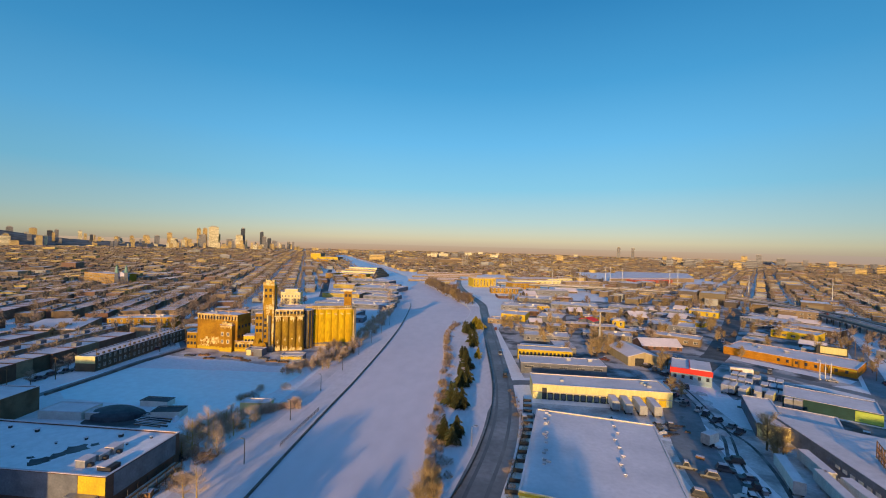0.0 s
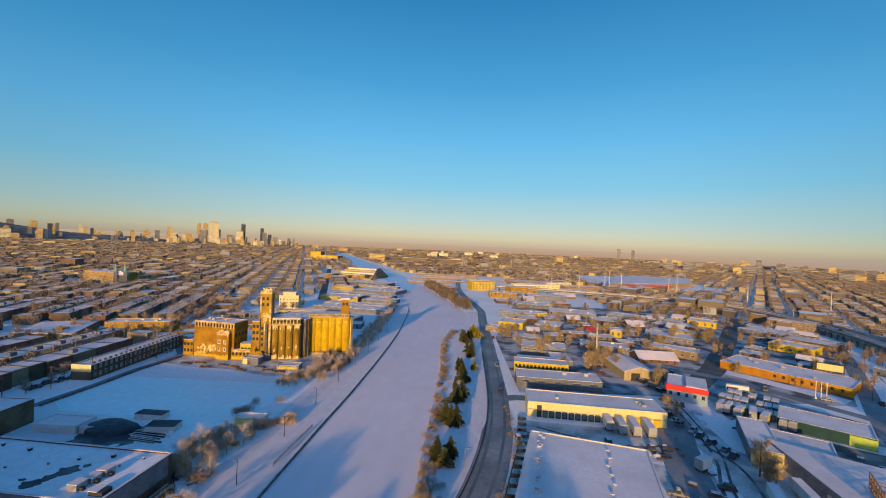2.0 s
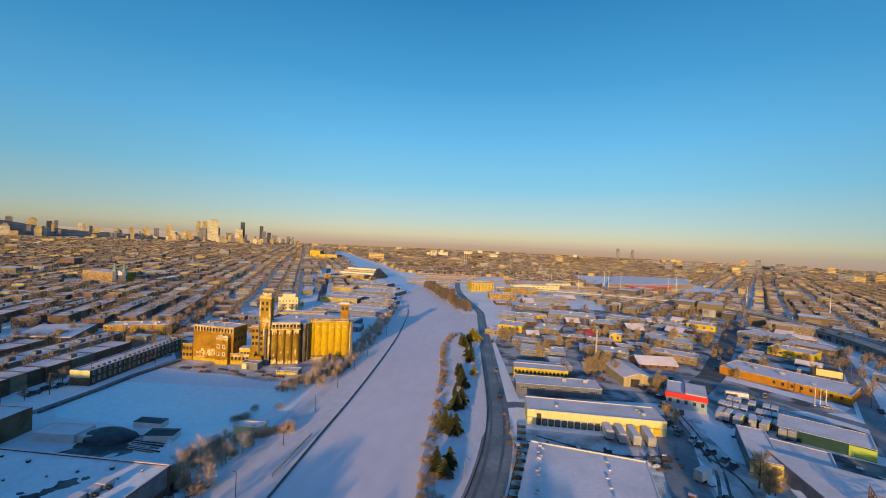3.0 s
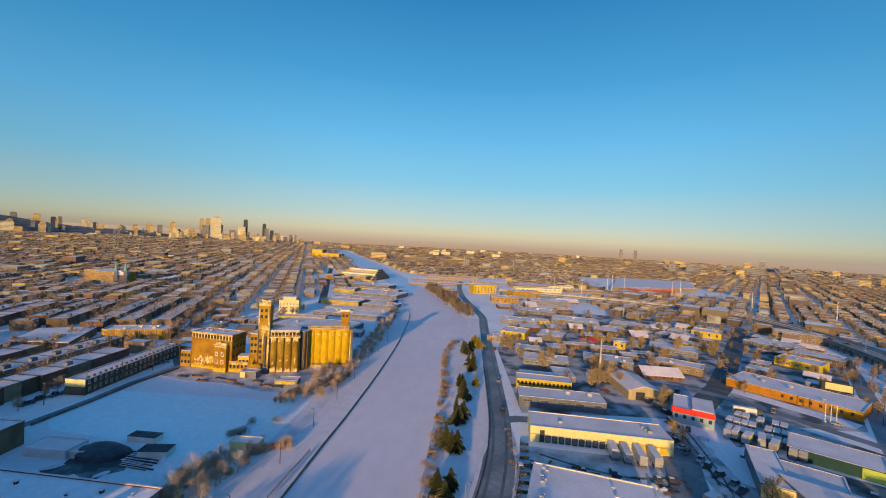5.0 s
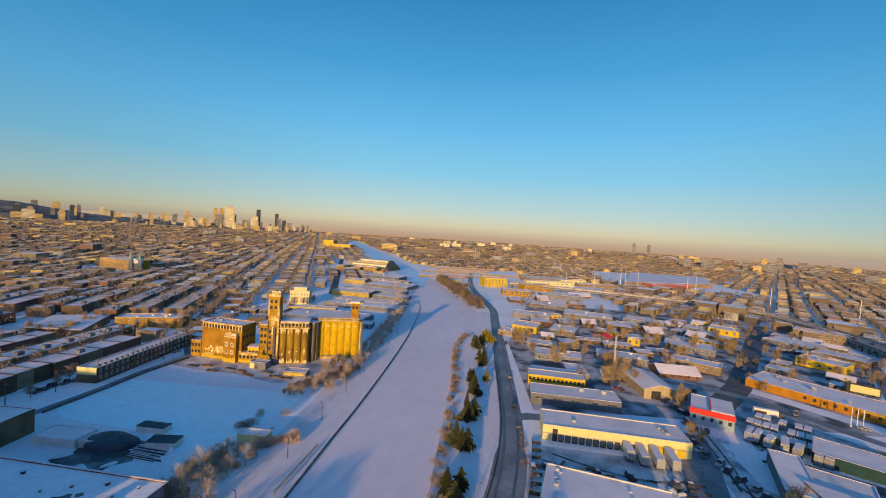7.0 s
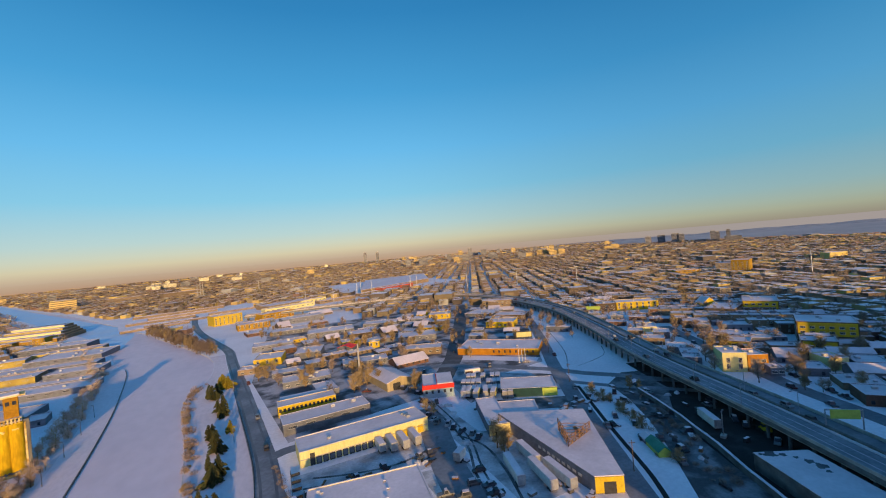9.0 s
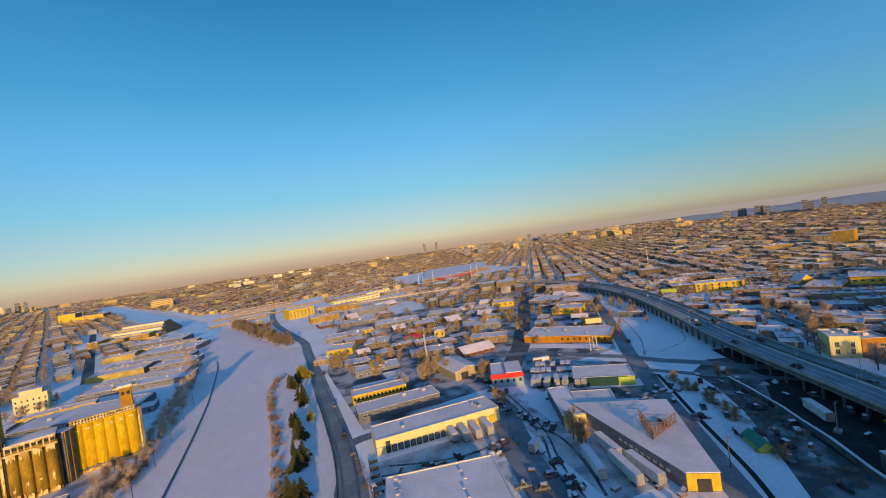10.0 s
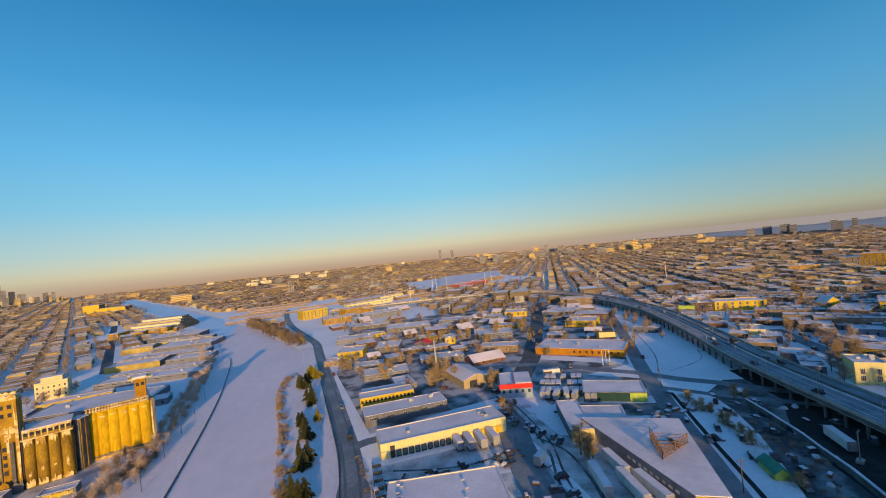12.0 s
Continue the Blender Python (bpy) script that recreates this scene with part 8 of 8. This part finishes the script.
gx = thing("road_sign", "bright green motorway sign beside the viaduct", "road sign", pose(289.5, 283, 0, 0, 0, -55))
for x in (1.5, 10.5):
    part("post", Mesh().tube((x, 0, 0), (x, 0, 11.6), 0.22, 0.18, 8), STEEL, gx)
part("sign_panel", Mesh().box(0, 12, -0.35, -0.2, 8.4, 11.4), GREEN_PALE, gx)

sc, w = flat_building("school_building", "broad yellow-brown brick school above the low roofs", "school", (-543, 490), (-478, 474), 24, 13, BRICK_OLD, vents=3, seed=8)
for z in (2, 5.6, 9.2):
    windows(sc, WIN_BIG, 1.8, 18, z, wall_w=w)
yr, w = flat_building("row_building", "long ochre-brick row building with a snowy roof", "row house", (-247, 236), (-211, 251), 13, 7, BRICK_OLD, vents=4, seed=6)
for z in (1.6, 4.4):
    windows(yr, WIN_HOUSE, 1.1, 12, z, wall_w=w)

wide = poly_building("market_hall", "broad white-roofed hall among the row houses", "hall", [(-271, 203), (-240, 209), (-262, 247), (-288, 232)], 5.2, BRICK_BROWN)
for k in range(12):
    x, y = -272 + 5.2 * math.sin(k * 2.1) + 2 * (k % 3), 218 + 1.8 * k
    part("roof_vent", Mesh().box(x, x + 0.9, y, y + 0.9, 5.3, 6.3).box(x - 0.1, x + 1.0, y - 0.1, y + 1.0, 6.3, 6.45, 1), [STEEL, SNOW_ROOF], wide)

# truck and container yard behind the red-banded shop
BOX_PAINT = material("box_paint", (0.55, 0.58, 0.62), (0.48, 0.50, 0.54), 0.6, 0.6, each=True, island=[(0.62, 0.64, 0.68), (0.30, 0.36, 0.44), (0.66, 0.66, 0.66), (0.18, 0.22, 0.28), (0.50, 0.52, 0.55)])
BOX_BODY = Mesh().box(0, 2.4, 0, 6.1, 0.2, 2.8).data("body", BOX_PAINT)
BOX_TOP = Mesh().box(-0.02, 2.42, -0.02, 6.12, 2.8, 2.92).data("roof_snow", SNOW_ROOF)
BOX_DOOR = Mesh().box(0.1, 1.15, -0.06, 0, 0.3, 2.7).data("door", GREY_WALL)
BOX_FOOT = Mesh().box(0, 2.4, 0.2, 0.5, 0, 0.2).data("skid", DARK)
rng = random.Random(88)
for row in range(3):
    for i in range(11 if row == 0 else 8):
        if rng.random() < (0.08 if row == 0 else 0.35):
            continue
        x, y = 98.6 + 2.75 * i * 0.82 + 5.2 * row + 2.3, 190.4 - 2.75 * i * 0.57 + 9.0 * row - 1.6
        c = thing("container", "pale shipping container with snow on its top", "container", pose(x, y, 0, 0, 0, -35 + rng.uniform(-2, 2)), "containers in the yard")
        part("body", BOX_BODY, None, c)
        part("roof_snow", BOX_TOP, None, c)
        part("door", BOX_DOOR, None, c)
        part("door", BOX_DOOR, None, c, at=pose(1.15, 0, 0))
        for yy in (0, 5.2):
            part("skid", BOX_FOOT, None, c, at=pose(0, yy, 0))

# scrap and parked cars that speckle the yards
SCRAP = [ragged(-1.6, 1.6, 0.0, 1.1, 200 + i, -0.8, 0.7, 0.8, 0.0, 0.35).data("scrap", (RUST, DARK, CONCRETE_DARK)[i]) for i in range(3)]
for i in range(58):
    x, y = (rng.uniform(16, 66), rng.uniform(135, 146)) if i % 2 else (rng.uniform(96, 150), rng.uniform(128, 150))
    if i % 2 == 0 and not 0.75 * (x - 96) + 146 > y > 1.57 * (x - 125) + 128 + 9:
        continue
    single("scrap_mound", SCRAP[i % 3], None, "dark heap of scrap on dirty snow", "scrap", pose(x, y, 0, 0, 0, i * 67), "scrap heaps").scale = (rng.uniform(0.4, 1.2), rng.uniform(0.4, 1.0), rng.uniform(0.3, 0.8))
for i in range(70):
    x, y = rng.uniform(14, 190), rng.uniform(205, 400)
    if any((x - a) ** 2 + (y - b) ** 2 < (r * 0.9 + 2) ** 2 for a, b, r in ROUND) or near_line(x, y, ROAD_MAIN, 7):
        continue
    parked_car(x, y, rng.choice((0, 60, 90, -30)) + rng.uniform(-6, 6), rng.randrange(3), rng.random() < 0.7, "cars between the workshops")

# dark brush and snow-dusted scrap over the yard by the siding
for i in range(60):
    u = rng.random()
    x, y = 122 + 46 * u + rng.uniform(-3, 9), 70 + 74 * u + rng.uniform(-5, 5)
    if i % 2:
        plant(BUSHES[2 if i % 4 == 1 else 0], x, y, rng.uniform(0.25, 0.6), "bush", "bare dark brush on the slushy yard", "shrub", "brush on the yard")
    elif i % 3:
        single("scrap_mound", SCRAP[i % 3], None, "dark heap of scrap dusted with snow", "scrap", pose(x, y, 0, 0, 0, i * 67), "scrap heaps").scale = (rng.uniform(0.5, 1.4), rng.uniform(0.5, 1.2), rng.uniform(0.4, 0.9))

# pipes and frames stacked along the side of the workshop
for i in range(16):
    x, y = -84.5 + 4.6 * (i % 4) / 3 + 0.9 * (i // 4) - 3.5 * (i // 4) / 4, 94.6 + 2.1 * (i // 4)
    rack = thing("pipe_bundle", "bundle of dark steel pipes dusted with snow", "pipes", pose(x, y, 0, 0, 0, 38 + 3 * (i % 3)), "stacked pipes")
    part("bearer", Mesh().box(-0.6, 0.6, 0.6, 0.8, 0, 0.25), BARK, rack)
    part("bearer", Mesh().box(-0.6, 0.6, 4.0, 4.2, 0, 0.25), BARK, rack)
    for k in range(3):
        part("pipe", Mesh().tube((-0.4 + 0.4 * k, 0, 0.43), (-0.4 + 0.4 * k, 5.0, 0.43), 0.18, 0.18, 8), DARK if (i + k) % 3 else STEEL, rack)

# parked cars along the street beyond the viaduct
for i in range(22):
    u = (i + 0.5) / 22
    side = 1 if i % 3 else -1
    parked_car(212 + 82 * u + 4.6 * side, 70 + 132 * u - 3.0 * side, 57 + rng.uniform(-4, 4), rng.randrange(3), rng.random() < 0.6, "cars beyond the viaduct")

# long red-sided truck and a trio of white poles by the track
lt = thing("box_truck", "long truck with a faded red and white side", "truck", pose(118, 214, 0, 0, 0, -14))
part("box", Mesh().box(0, 9.5, 0, 2.4, 0.9, 3.4), WHITE, lt)
part("side_stripe", Mesh().box(0.3, 5.0, -0.04, 0, 1.1, 2.6), BRICK_RED, lt)
part("cab", Mesh().box(9.7, 11.9, 0.1, 2.3, 0.6, 2.9), CAR_PAINT, lt)
part("roof_snow", Mesh().box(0.05, 9.45, 0.05, 2.35, 3.4, 3.55), SNOW_ROOF, lt)
for x in (1.4, 2.6, 10.6):
    for y in (0, 2.05):
        part("wheel", Mesh().tube((x, y, 0.48), (x, y + 0.35, 0.48), 0.48, 0.48, 12), DARK, lt)
for i in range(3):
    single("white_pole", Mesh().tube((0, 0, 0), (0, 0, 8.5), 0.2, 0.16, 8).box(-0.4, 0.4, -0.4, 0.4, 0, 0.4), WHITE, "short white pole standing in the snow", "pole", pose(158 + 1.9 * i, 214 - 0.7 * i, 0), "white poles")
